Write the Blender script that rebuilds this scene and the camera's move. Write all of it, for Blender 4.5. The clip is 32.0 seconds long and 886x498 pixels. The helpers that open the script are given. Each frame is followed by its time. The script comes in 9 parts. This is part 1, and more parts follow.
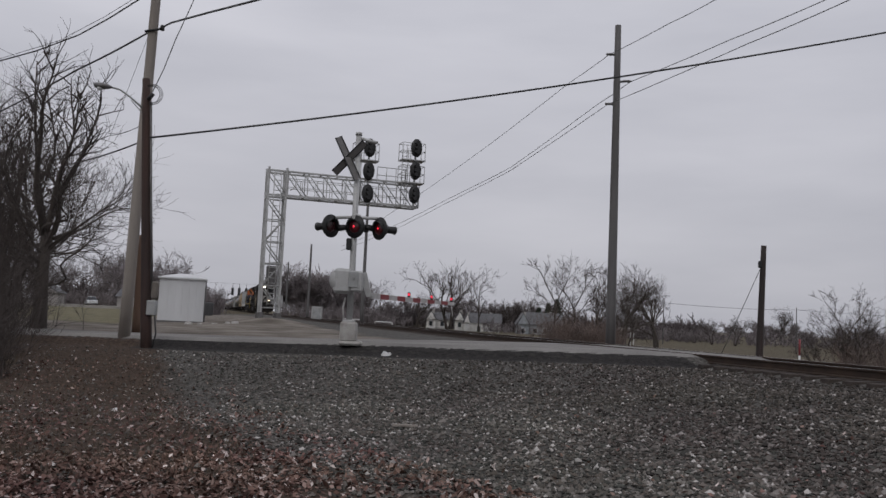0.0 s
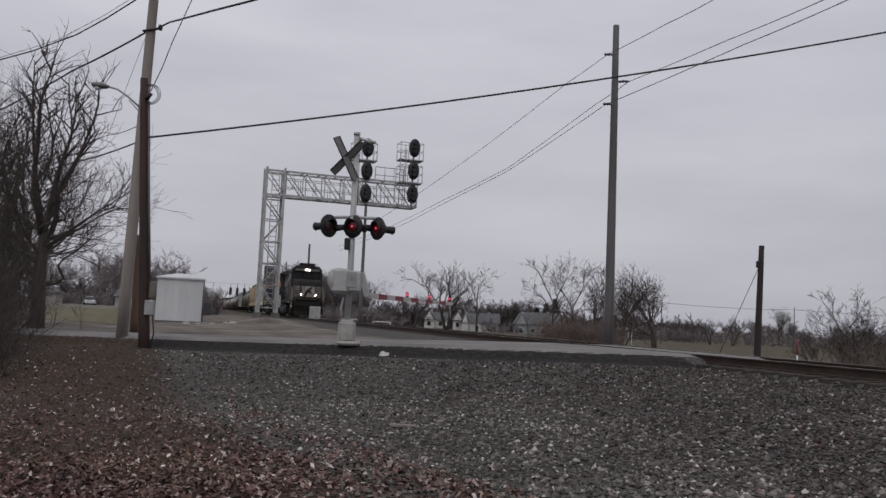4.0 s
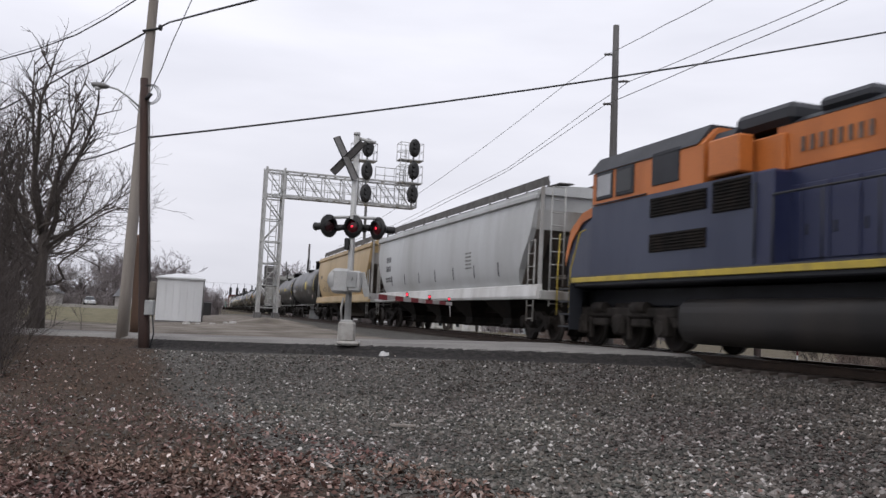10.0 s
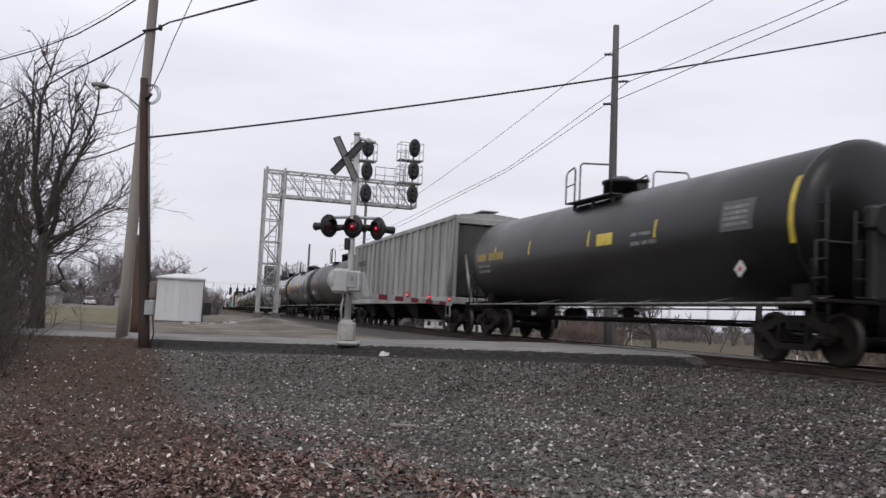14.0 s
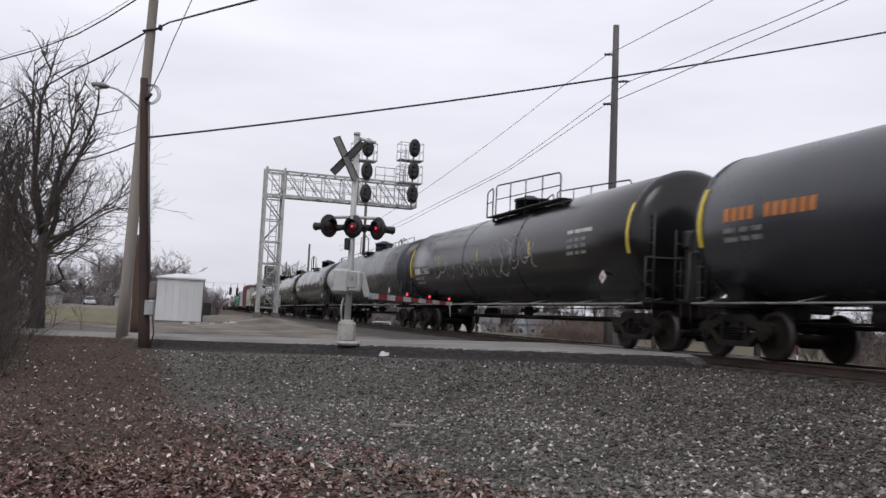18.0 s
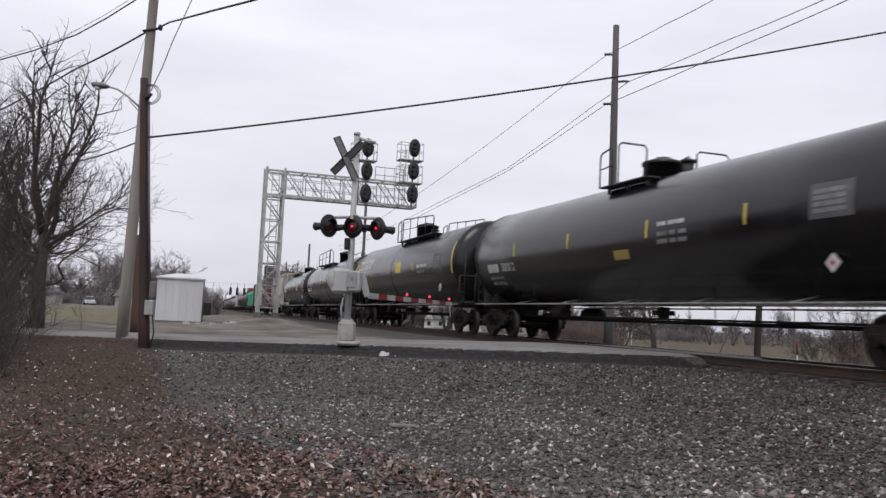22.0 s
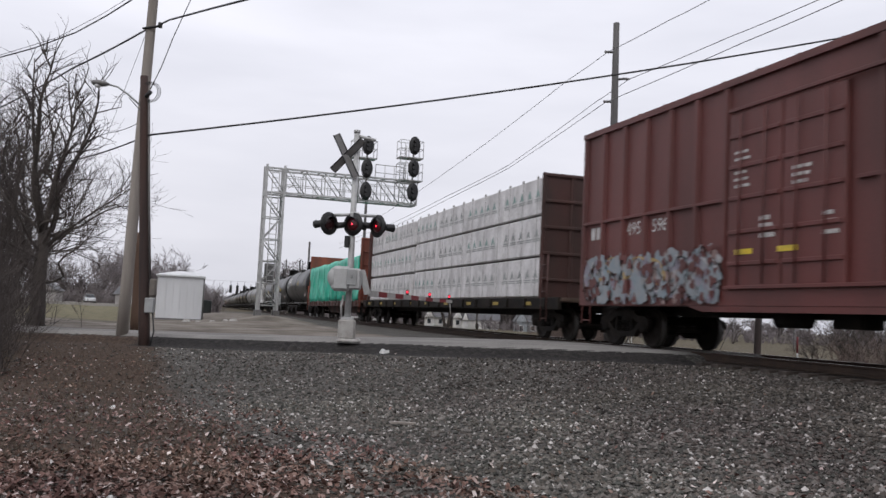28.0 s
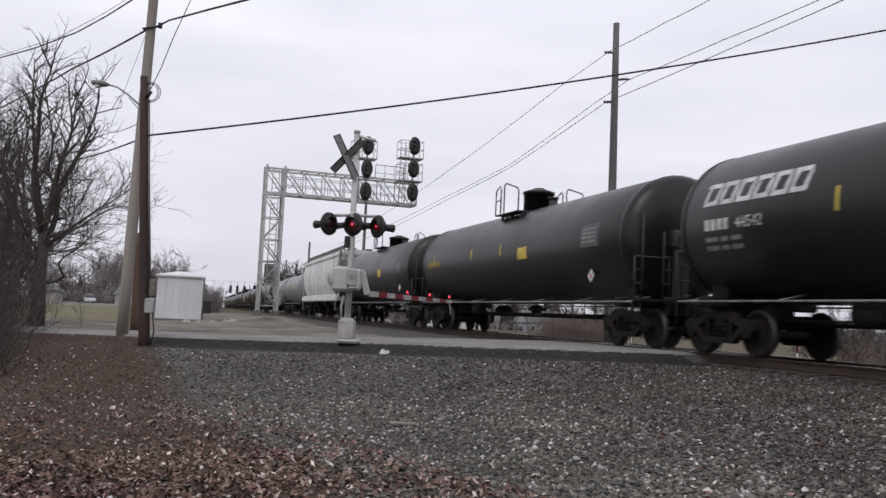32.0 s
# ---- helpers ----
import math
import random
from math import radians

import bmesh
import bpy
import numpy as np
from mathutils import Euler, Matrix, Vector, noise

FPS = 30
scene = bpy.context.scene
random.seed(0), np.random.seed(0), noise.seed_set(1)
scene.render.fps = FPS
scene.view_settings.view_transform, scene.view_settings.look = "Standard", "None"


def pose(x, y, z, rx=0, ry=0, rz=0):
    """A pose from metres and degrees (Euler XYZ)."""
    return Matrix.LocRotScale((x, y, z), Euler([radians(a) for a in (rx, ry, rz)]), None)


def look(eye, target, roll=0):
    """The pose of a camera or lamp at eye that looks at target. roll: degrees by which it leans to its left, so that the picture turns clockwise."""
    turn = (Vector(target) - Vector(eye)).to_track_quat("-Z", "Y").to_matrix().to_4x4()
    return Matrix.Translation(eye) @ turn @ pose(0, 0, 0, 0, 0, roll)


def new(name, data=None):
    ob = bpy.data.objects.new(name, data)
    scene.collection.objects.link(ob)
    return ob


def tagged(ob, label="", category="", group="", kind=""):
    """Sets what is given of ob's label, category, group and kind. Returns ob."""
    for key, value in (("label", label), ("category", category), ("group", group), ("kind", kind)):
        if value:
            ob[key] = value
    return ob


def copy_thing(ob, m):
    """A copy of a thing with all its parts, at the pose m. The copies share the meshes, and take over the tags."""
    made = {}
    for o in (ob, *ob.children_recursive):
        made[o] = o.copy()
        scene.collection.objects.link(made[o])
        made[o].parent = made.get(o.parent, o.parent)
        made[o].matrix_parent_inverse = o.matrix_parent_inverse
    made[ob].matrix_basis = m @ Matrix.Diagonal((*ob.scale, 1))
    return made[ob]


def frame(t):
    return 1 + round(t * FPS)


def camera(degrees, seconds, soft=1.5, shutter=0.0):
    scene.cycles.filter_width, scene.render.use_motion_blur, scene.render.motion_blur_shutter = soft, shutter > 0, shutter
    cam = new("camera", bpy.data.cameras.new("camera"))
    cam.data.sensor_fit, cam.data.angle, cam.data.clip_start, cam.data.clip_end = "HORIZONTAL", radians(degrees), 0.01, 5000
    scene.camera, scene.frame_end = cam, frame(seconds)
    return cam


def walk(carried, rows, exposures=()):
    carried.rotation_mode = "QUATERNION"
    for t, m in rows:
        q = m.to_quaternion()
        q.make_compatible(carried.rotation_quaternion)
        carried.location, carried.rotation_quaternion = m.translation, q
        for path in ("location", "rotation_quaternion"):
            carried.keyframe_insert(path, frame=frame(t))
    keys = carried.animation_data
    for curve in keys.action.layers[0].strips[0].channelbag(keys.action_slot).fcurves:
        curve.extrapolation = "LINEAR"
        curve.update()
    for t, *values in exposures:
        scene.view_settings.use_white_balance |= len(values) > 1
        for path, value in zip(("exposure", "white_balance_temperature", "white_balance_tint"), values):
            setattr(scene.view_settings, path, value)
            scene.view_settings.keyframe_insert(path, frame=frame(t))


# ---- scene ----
# Units: metres. The track runs along +y; the camera stands beside it at the origin. Rail top is z = 0.
EYE = Vector((0.0, 0.0, 0.497))
YAW, PITCH, ROLL = 18.751, 4.510, 2.734
cam = camera(53.24, 32.0, soft=1.5, shutter=0.2)


def aim(dyaw=0.0, dpitch=0.0):
    a, b = radians(YAW + dyaw), radians(PITCH + dpitch)
    way = Vector((math.sin(a) * math.cos(b), math.cos(a) * math.cos(b), math.sin(b)))
    return look(EYE, EYE + way, ROLL)


# a firm stand with a small nudge at the start and a slow sag near the end: (seconds, yaw, pitch)
NUDGE = [(0.0, -0.125, 0.0), (0.5, -0.175, 0.0), (1.0, -0.18, 0.0), (1.5, -0.22, 0.02), (2.0, -0.18, 0.03), (2.5, -0.075, 0.0),
         (3.0, 0.0, 0.0), (3.5, 0.0, 0.0), (10.0, 0.0, 0.0), (20.0, 0.0, 0.0), (25.5, 0.0, -0.02), (26.5, 0.0, -0.06), (27.5, 0.0, -0.12),
         (28.0, 0.0, -0.15), (28.5, 0.0, -0.18), (29.0, 0.0, -0.22), (30.0, 0.0, -0.22), (30.5, 0.0, -0.21), (31.0, 0.0, -0.18), (31.5, 0.0, -0.17), (32.0, 0.0, -0.13)]
walk(cam, [(t, aim(a, b)) for t, a, b in NUDGE],
     exposures=[(t, e, 6500, 11.3) for t, e in ((0.0, 0.0), (7.0, 0.0), (8.0, 0.1), (8.5, 0.38), (9.0, 0.67), (9.5, 0.71), (10.2, 0.69), (11.3, 0.61), (12.5, 0.63), (16.5, 0.66), (28.0, 0.66), (28.6, 0.63), (29.7, 0.56), (31.2, 0.56), (31.7, 0.63), (32.0, 0.65))])

# ---- light ----
world = bpy.data.worlds.new("overcast_sky")
scene.world = world
world.use_nodes = True
wn, wl = world.node_tree.nodes, world.node_tree.links
wn.clear()
w_out = wn.new("ShaderNodeOutputWorld")
w_bg = wn.new("ShaderNodeBackground")
w_sky = wn.new("ShaderNodeTexSky")
w_sky.sky_type = "NISHITA"
w_sky.sun_disc = False
w_sky.sun_elevation, w_sky.sun_rotation = radians(38), radians(215)
w_sky.dust_density = 4.0
w_hsv = wn.new("ShaderNodeHueSaturation")
w_hsv.inputs["Saturation"].default_value = 0.35
w_hsv.inputs["Value"].default_value = 0.07
w_co = wn.new("ShaderNodeTexCoord")
w_map = wn.new("ShaderNodeMapping")
w_map.inputs["Scale"].default_value = (1.1, 1.1, 5.5)
w_no = wn.new("ShaderNodeTexNoise")
w_no.inputs["Scale"].default_value = 1.6
w_no.inputs["Detail"].default_value = 5.0
w_ramp = wn.new("ShaderNodeValToRGB")
w_ramp.color_ramp.elements[0].position, w_ramp.color_ramp.elements[0].color = 0.32, (0.50, 0.51, 0.565, 1)
w_ramp.color_ramp.elements[1].position, w_ramp.color_ramp.elements[1].color = 0.7, (0.655, 0.66, 0.715, 1)
w_mix = wn.new("ShaderNodeMix")
w_mix.data_type = "RGBA"
w_mix.inputs[0].default_value = 0.9
wl.new(w_sky.outputs[0], w_hsv.inputs["Color"])
wl.new(w_co.outputs["Generated"], w_map.inputs[0])
wl.new(w_map.outputs[0], w_no.inputs["Vector"])
wl.new(w_no.outputs[0], w_ramp.inputs[0])
wl.new(w_hsv.outputs[0], w_mix.inputs[6])
wl.new(w_ramp.outputs[0], w_mix.inputs[7])
w_up = wn.new("ShaderNodeSeparateXYZ")
w_rise = wn.new("ShaderNodeMapRange")
w_rise.interpolation_type = "SMOOTHSTEP"
w_rise.inputs["From Min"].default_value, w_rise.inputs["From Max"].default_value = 0.0, 0.42
w_rise.inputs["To Min"].default_value, w_rise.inputs["To Max"].default_value = 0.84, 1.07
w_tone = wn.new("ShaderNodeMix")
w_tone.data_type, w_tone.blend_type = "RGBA", "MULTIPLY"
w_tone.inputs[0].default_value = 1.0
wl.new(w_co.outputs["Generated"], w_up.inputs[0])
wl.new(w_up.outputs["Z"], w_rise.inputs["Value"])
wl.new(w_mix.outputs[2], w_tone.inputs[6])
wl.new(w_rise.outputs[0], w_tone.inputs[7])
wl.new(w_tone.outputs[2], w_bg.inputs[0])
wl.new(w_bg.outputs[0], w_out.inputs[0])
w_bg.inputs[1].default_value = 1.0

sun_data = bpy.data.lights.new("sun", "SUN")
sun_data.energy, sun_data.angle, sun_data.color = 0.5, radians(25), (1.0, 0.97, 0.92)
sun = new("sun", sun_data)
sun.matrix_basis = look((-10, -14, 22), (0, 0, 0))

# ---- materials ----
def mat(name, col, rough=0.6, metal=0.0, col2=None, scale=1.2, lo=0.38, hi=0.68, fine=45.0, fine_amt=0.16, bump=0.15, bump_scale=60.0,
        streak=1.0, spec=0.5, per_object=0.0, per_island=0.0, coat=0.0):
    """Paint, stone, wood: base colour that drifts to col2 in large stains, with fine grain and relief. streak > 1 draws stains out downwards."""
    m = bpy.data.materials.new(name)
    m.use_nodes = True
    n, l = m.node_tree.nodes, m.node_tree.links
    b = n["Principled BSDF"]
    b.inputs["Roughness"].default_value, b.inputs["Metallic"].default_value = rough, metal
    b.inputs["Specular IOR Level"].default_value = spec
    b.inputs["Coat Weight"].default_value = coat
    co, mp = n.new("ShaderNodeTexCoord"), n.new("ShaderNodeMapping")
    mp.inputs["Scale"].default_value = (1, 1, 1 / streak)
    l.new(co.outputs["Object"], mp.inputs[0])
    big = n.new("ShaderNodeTexNoise")
    big.inputs["Scale"].default_value, big.inputs["Detail"].default_value = scale, 6
    l.new(mp.outputs[0], big.inputs["Vector"])
    ramp = n.new("ShaderNodeValToRGB")
    c2 = col2 or tuple(c * 0.72 for c in col)
    ramp.color_ramp.elements[0].position, ramp.color_ramp.elements[0].color = lo, (*col, 1)
    ramp.color_ramp.elements[1].position, ramp.color_ramp.elements[1].color = hi, (*c2, 1)
    l.new(big.outputs[0], ramp.inputs[0])
    small = n.new("ShaderNodeTexNoise")
    small.inputs["Scale"].default_value, small.inputs["Detail"].default_value = fine, 4
    l.new(co.outputs["Object"], small.inputs["Vector"])
    val = n.new("ShaderNodeMapRange")
    val.inputs["From Min"].default_value, val.inputs["From Max"].default_value = 0.25, 0.75
    val.inputs["To Min"].default_value, val.inputs["To Max"].default_value = 1 - fine_amt, 1 + fine_amt
    l.new(small.outputs[0], val.inputs["Value"])
    hsv = n.new("ShaderNodeHueSaturation")
    l.new(ramp.outputs[0], hsv.inputs["Color"])
    last = val.outputs[0]
    if per_object or per_island:
        src = n.new("ShaderNodeObjectInfo").outputs["Random"] if per_object else n.new("ShaderNodeNewGeometry").outputs["Random Per Island"]
        amt = per_object or per_island
        r2 = n.new("ShaderNodeMapRange")
        r2.inputs["To Min"].default_value, r2.inputs["To Max"].default_value = 1 - amt, 1 + amt
        l.new(src, r2.inputs["Value"])
        mul = n.new("ShaderNodeMath")
        mul.operation = "MULTIPLY"
        l.new(last, mul.inputs[0])
        l.new(r2.outputs[0], mul.inputs[1])
        last = mul.outputs[0]
    l.new(last, hsv.inputs["Value"])
    l.new(hsv.outputs[0], b.inputs["Base Color"])
    rr = n.new("ShaderNodeMapRange")
    rr.inputs["To Min"].default_value, rr.inputs["To Max"].default_value = max(0.05, rough - 0.12), min(1, rough + 0.12)
    l.new(big.outputs[0], rr.inputs["Value"])
    l.new(rr.outputs[0], b.inputs["Roughness"])
    if bump:
        bn, bt = n.new("ShaderNodeBump"), n.new("ShaderNodeTexNoise")
        bt.inputs["Scale"].default_value, bt.inputs["Detail"].default_value = bump_scale, 5
        l.new(co.outputs["Object"], bt.inputs["Vector"])
        bn.inputs["Strength"].default_value, bn.inputs["Distance"].default_value = bump, 0.02
        l.new(bt.outputs[0], bn.inputs["Height"])
        l.new(bn.outputs[0], b.inputs["Normal"])
    return m


def glow(name, col, strength):
    m = bpy.data.materials.new(name)
    m.use_nodes = True
    b = m.node_tree.nodes["Principled BSDF"]
    b.inputs["Base Color"].default_value = (*col, 1)
    b.inputs["Emission Color"].default_value = (*col, 1)
    b.inputs["Emission Strength"].default_value = strength
    b.inputs["Roughness"].default_value = 0.3
    return m

# ---- mesh tools ----
class Mesh:
    """Gathers vertices and faces of one part; every primitive is closed and joined into the same mesh."""

    def __init__(self):
        self.v, self.f, self.s = [], [], []

    def add(self, verts, faces, m=None, smooth=False):
        k = len(self.v)
        self.v.extend((m @ Vector(p)) for p in verts) if m is not None else self.v.extend(Vector(p) for p in verts)
        self.f.extend(tuple(k + i for i in f) for f in faces)
        self.s.extend([smooth] * len(faces))
        return self

    def box(self, c, size, bev=0.0, m=None):
        """A box round c, its edges chamfered by bev."""
        hx, hy, hz = (s / 2 for s in size)
        b = min(bev, hx * 0.9, hy * 0.9, hz * 0.9)
        vs, fs = [], []
        if b <= 0:
            vs = [(c[0] + sx * hx, c[1] + sy * hy, c[2] + sz * hz) for sx in (-1, 1) for sy in (-1, 1) for sz in (-1, 1)]
            fs = [(0, 1, 3, 2), (4, 6, 7, 5), (0, 4, 5, 1), (2, 3, 7, 6), (0, 2, 6, 4), (1, 5, 7, 3)]
            return self.add(vs, fs, m)
        idx = {}
        for sx in (-1, 1):
            for sy in (-1, 1):
                for sz in (-1, 1):
                    for ax in range(3):
                        o = [hx - b, hy - b, hz - b]
                        o[ax] = (hx, hy, hz)[ax]
                        idx[sx, sy, sz, ax] = len(vs)
                        vs.append((c[0] + sx * o[0], c[1] + sy * o[1], c[2] + sz * o[2]))
        for s in (-1, 1):
            q = [(s, -1, -1), (s, 1, -1), (s, 1, 1), (s, -1, 1)]
            fs.append(tuple(idx[(*p, 0)] for p in (q if s > 0 else q[::-1])))
            q = [(-1, s, -1), (-1, s, 1), (1, s, 1), (1, s, -1)]
            fs.append(tuple(idx[(*p, 1)] for p in (q if s > 0 else q[::-1])))
            q = [(-1, -1, s), (1, -1, s), (1, 1, s), (-1, 1, s)]
            fs.append(tuple(idx[(*p, 2)] for p in (q if s > 0 else q[::-1])))
        for a in (-1, 1):
            for d in (-1, 1):
                for ax in range(3):
                    p, r = [(1, 2), (0, 2), (0, 1)][ax]
                    e = []
                    for t in (-1, 1):
                        k = [0, 0, 0]
                        k[ax], k[p], k[r] = t, a, d
                        e.append((idx[(*k, p)], idx[(*k, r)]))
                    fs.append((e[0][0], e[1][0], e[1][1], e[0][1]))
        for sx in (-1, 1):
            for sy in (-1, 1):
                for sz in (-1, 1):
                    fs.append((idx[sx, sy, sz, 0], idx[sx, sy, sz, 1], idx[sx, sy, sz, 2]))
        return self.add(vs, fs, m)

    def cyl(self, a, b, r, r2=None, n=12, cap=True, smooth=True):
        """A round bar or cone frustum from a to b."""
        a, b = Vector(a), Vector(b)
        r2 = r if r2 is None else r2
        z = (b - a).normalized()
        x = z.orthogonal().normalized()
        y = z.cross(x)
        vs = []
        for p, q in ((a, r), (b, r2)):
            vs += [p + (x * math.cos(2 * math.pi * i / n) + y * math.sin(2 * math.pi * i / n)) * q for i in range(n)]
        self.add(vs, [(i, (i + 1) % n, n + (i + 1) % n, n + i) for i in range(n)], None, smooth)
        if cap:
            k = len(self.v) - 2 * n
            self.f += [tuple(k + i for i in range(n))[::-1], tuple(k + n + i for i in range(n))]
            self.s += [False, False]
        return self

    def pipe(self, pts, r, n=6):
        for a, b in zip(pts, pts[1:]):
            self.cyl(a, b, r, n=n)
        return self

    def tube(self, pts, radii, n=8, smooth=True, cap=True):
        """One skin along a line of points, with a radius at each."""
        pts = [Vector(p) for p in pts]
        vs, fs = [], []
        x = None
        for i, p in enumerate(pts):
            d = (pts[min(i + 1, len(pts) - 1)] - pts[max(i - 1, 0)]).normalized()
            x = d.orthogonal().normalized() if x is None else (x - d * x.dot(d)).normalized()
            y = d.cross(x)
            vs += [p + (x * math.cos(2 * math.pi * k / n) + y * math.sin(2 * math.pi * k / n)) * radii[i] for k in range(n)]
        for i in range(len(pts) - 1):
            fs += [(i * n + k, i * n + (k + 1) % n, (i + 1) * n + (k + 1) % n, (i + 1) * n + k) for k in range(n)]
        self.add(vs, fs, None, smooth)
        if cap:
            k0, k1 = len(self.v) - len(vs), len(self.v) - n
            self.f += [tuple(k0 + k for k in range(n))[::-1], tuple(k1 + k for k in range(n))]
            self.s += [False, False]
        return self

    def lathe(self, prof, n=24, m=None, smooth=True):
        """Turns (radius, height) pairs round z; m places it."""
        vs, fs = [], []
        for r, z in prof:
            vs += [(r * math.cos(2 * math.pi * i / n), r * math.sin(2 * math.pi * i / n), z) for i in range(n)]
        for j in range(len(prof) - 1):
            fs += [(j * n + i, j * n + (i + 1) % n, (j + 1) * n + (i + 1) % n, (j + 1) * n + i) for i in range(n)]
        self.add(vs, fs, m, smooth)
        k = len(self.v) - len(vs)
        e = len(prof) - 1
        self.f += [tuple(k + i for i in range(n))[::-1], tuple(k + e * n + i for i in range(n))]
        self.s += [False, False]
        return self

    def sweep(self, prof, y0, y1, m=None, smooth=False):
        """A closed (x, z) outline drawn out along y, with both ends closed."""
        n = len(prof)
        vs = [(x, y0, z) for x, z in prof] + [(x, y1, z) for x, z in prof]
        fs = [(i, (i + 1) % n, n + (i + 1) % n, n + i) for i in range(n)]
        self.add(vs, fs, m, smooth)
        k = len(self.v) - 2 * n
        self.f += [tuple(k + i for i in range(n)), tuple(k + n + i for i in range(n))[::-1]]
        self.s += [False, False]
        return self

    def plate(self, pts, thick, way):
        """A flat outline of any number of points, thickened along way."""
        n, w = len(pts), Vector(way).normalized() * thick
        vs = [Vector(p) for p in pts] + [Vector(p) + w for p in pts]
        fs = [(i, (i + 1) % n, n + (i + 1) % n, n + i) for i in range(n)] + [tuple(range(n))[::-1], tuple(range(n, 2 * n))]
        return self.add(vs, fs)

    def data(self, name, material):
        me = bpy.data.meshes.new(name)
        me.from_pydata([tuple(p) for p in self.v], [], self.f)
        me.polygons.foreach_set("use_smooth", self.s)
        if material is not None:
            me.materials.append(material)
        me.validate()
        b = bmesh.new()
        b.from_mesh(me)
        bmesh.ops.recalc_face_normals(b, faces=b.faces)
        b.to_mesh(me)
        b.free()
        return me


FINE_PRINT = {"reporting_mark", "small_text", "data_text", "flank_text", "end_text", "printed_mark", "printed_line", "strap", "flank_stripes", "side_stripes", "cab_number", "cowl_number", "graffiti", "company_mark", "brake_piping", "walk_edge", "air_hoses", "cable_loops"}


def part(name, mesh, material, parent, label=""):
    """Links a Mesh (or ready mesh data) as one object under a thing or a part."""
    me = mesh.data(name, material) if isinstance(mesh, Mesh) else mesh
    ob = new(name, me)
    ob.parent = parent
    return tagged(ob, label, kind="stuff" if name in FINE_PRINT else "")


def thing(name, label, category, at=None, group="", kind=""):
    ob = new(name)
    ob.empty_display_size = 0.2
    if at is not None:
        ob.matrix_basis = at
    return tagged(ob, label, category, group, kind)


def solo(name, mesh, material, label, category, at=None, group="", kind=""):
    ob = new(name, mesh.data(name, material))
    if at is not None:
        ob.matrix_basis = at
    return tagged(ob, label, category, group, kind)


def grid_mesh(name, co, nx, ny, material, smooth=True):
    """A sheet from nx x ny points (numpy array of rows)."""
    i = np.arange((nx - 1) * (ny - 1))
    r, c = i // (nx - 1), i % (nx - 1)
    a = r * nx + c
    faces = np.stack([a, a + 1, a + nx + 1, a + nx], 1)
    me = bpy.data.meshes.new(name)
    me.from_pydata(co.reshape(-1, 3).tolist(), [], faces.tolist())
    me.polygons.foreach_set("use_smooth", [smooth] * len(faces))
    me.materials.append(material)
    return me


def ladder(x, y, z0, z1, w, axis="y", r=0.016, step=0.38):
    m = Mesh()
    d = Vector((0, 1, 0)) if axis == "y" else Vector((1, 0, 0))
    a, b = Vector((x, y, 0)) - d * w / 2, Vector((x, y, 0)) + d * w / 2
    for p in (a, b):
        m.cyl(p + Vector((0, 0, z0)), p + Vector((0, 0, z1)), r * 1.4, n=6)
    z = z0 + 0.08
    while z < z1:
        m.cyl(a + Vector((0, 0, z)), b + Vector((0, 0, z)), r, n=6)
        z += step
    return m

# ---- plan: the track's line, the road's line, the ground ----
TRACK_X, BEND, BEND_END = 12.127, 0.000824, 85.0


def track_x(y):
    """The track's centre line: straight beside the camera, an easy bend to the right, then straight on."""
    if y < 0:
        return TRACK_X
    if y < BEND_END:
        return TRACK_X + BEND * y * y / 2
    return TRACK_X + BEND * BEND_END ** 2 / 2 + BEND * BEND_END * (y - BEND_END)


def track_turn(y):
    """The track's heading, in degrees round z."""
    return -math.degrees(math.atan(BEND * min(max(y, 0), BEND_END)))


CY, SY = math.cos(radians(YAW)), math.sin(radians(YAW))


def place(a, b, z=0.0):
    """World place from metres to the right (a) and ahead (b) of the camera."""
    return Vector((a * CY + b * SY, -a * SY + b * CY, z))


ROAD_AT, ROAD_E, ROAD_N, ROAD_W = (-1.5, 19.3), (0.963, -0.269), (0.269, 0.963), 8.2


def road_coords(x, y):
    a, b = x * CY - y * SY, x * SY + y * CY
    p, q = a - ROAD_AT[0], b - ROAD_AT[1]
    return p * ROAD_E[0] + q * ROAD_E[1], p * ROAD_N[0] + q * ROAD_N[1]


def road_z(s, d):
    """Height of the road: up to the rails, level over them, steeply down beyond."""
    rise = np.interp(s, [-60, -22, -9, -4, 0, 4, 7], [-0.35, -0.35, -0.3, -0.2, -0.1, -0.03, -0.012])
    return np.minimum(rise, np.interp(d, [-60, -25, -9, -3, -1.2, -0.9], [-2.1, -1.9, -1.3, -0.5, -0.04, 0.0]))


def road_near(s):
    """The crossing's near edge swings away from the camera towards the rails."""
    return np.interp(s, [2.0, 4.5, 7.1, 10.0], [0.1, 0.95, 1.85, 2.9])


def road_far(s):
    return np.interp(s, [-30, -3, 3], [2.7, 3.2, ROAD_W])


def litter_edge(y):
    """How far from the track the leaf litter begins."""
    return np.interp(y, [5.0, 6.4, 8.6, 11.3, 15, 22], [8.7, 9.2, 9.9, 10.5, 10.95, 11.5])


def smooth(a, b, v):
    t = np.clip((v - a) / (b - a), 0, 1)
    return t * t * (3 - 2 * t)


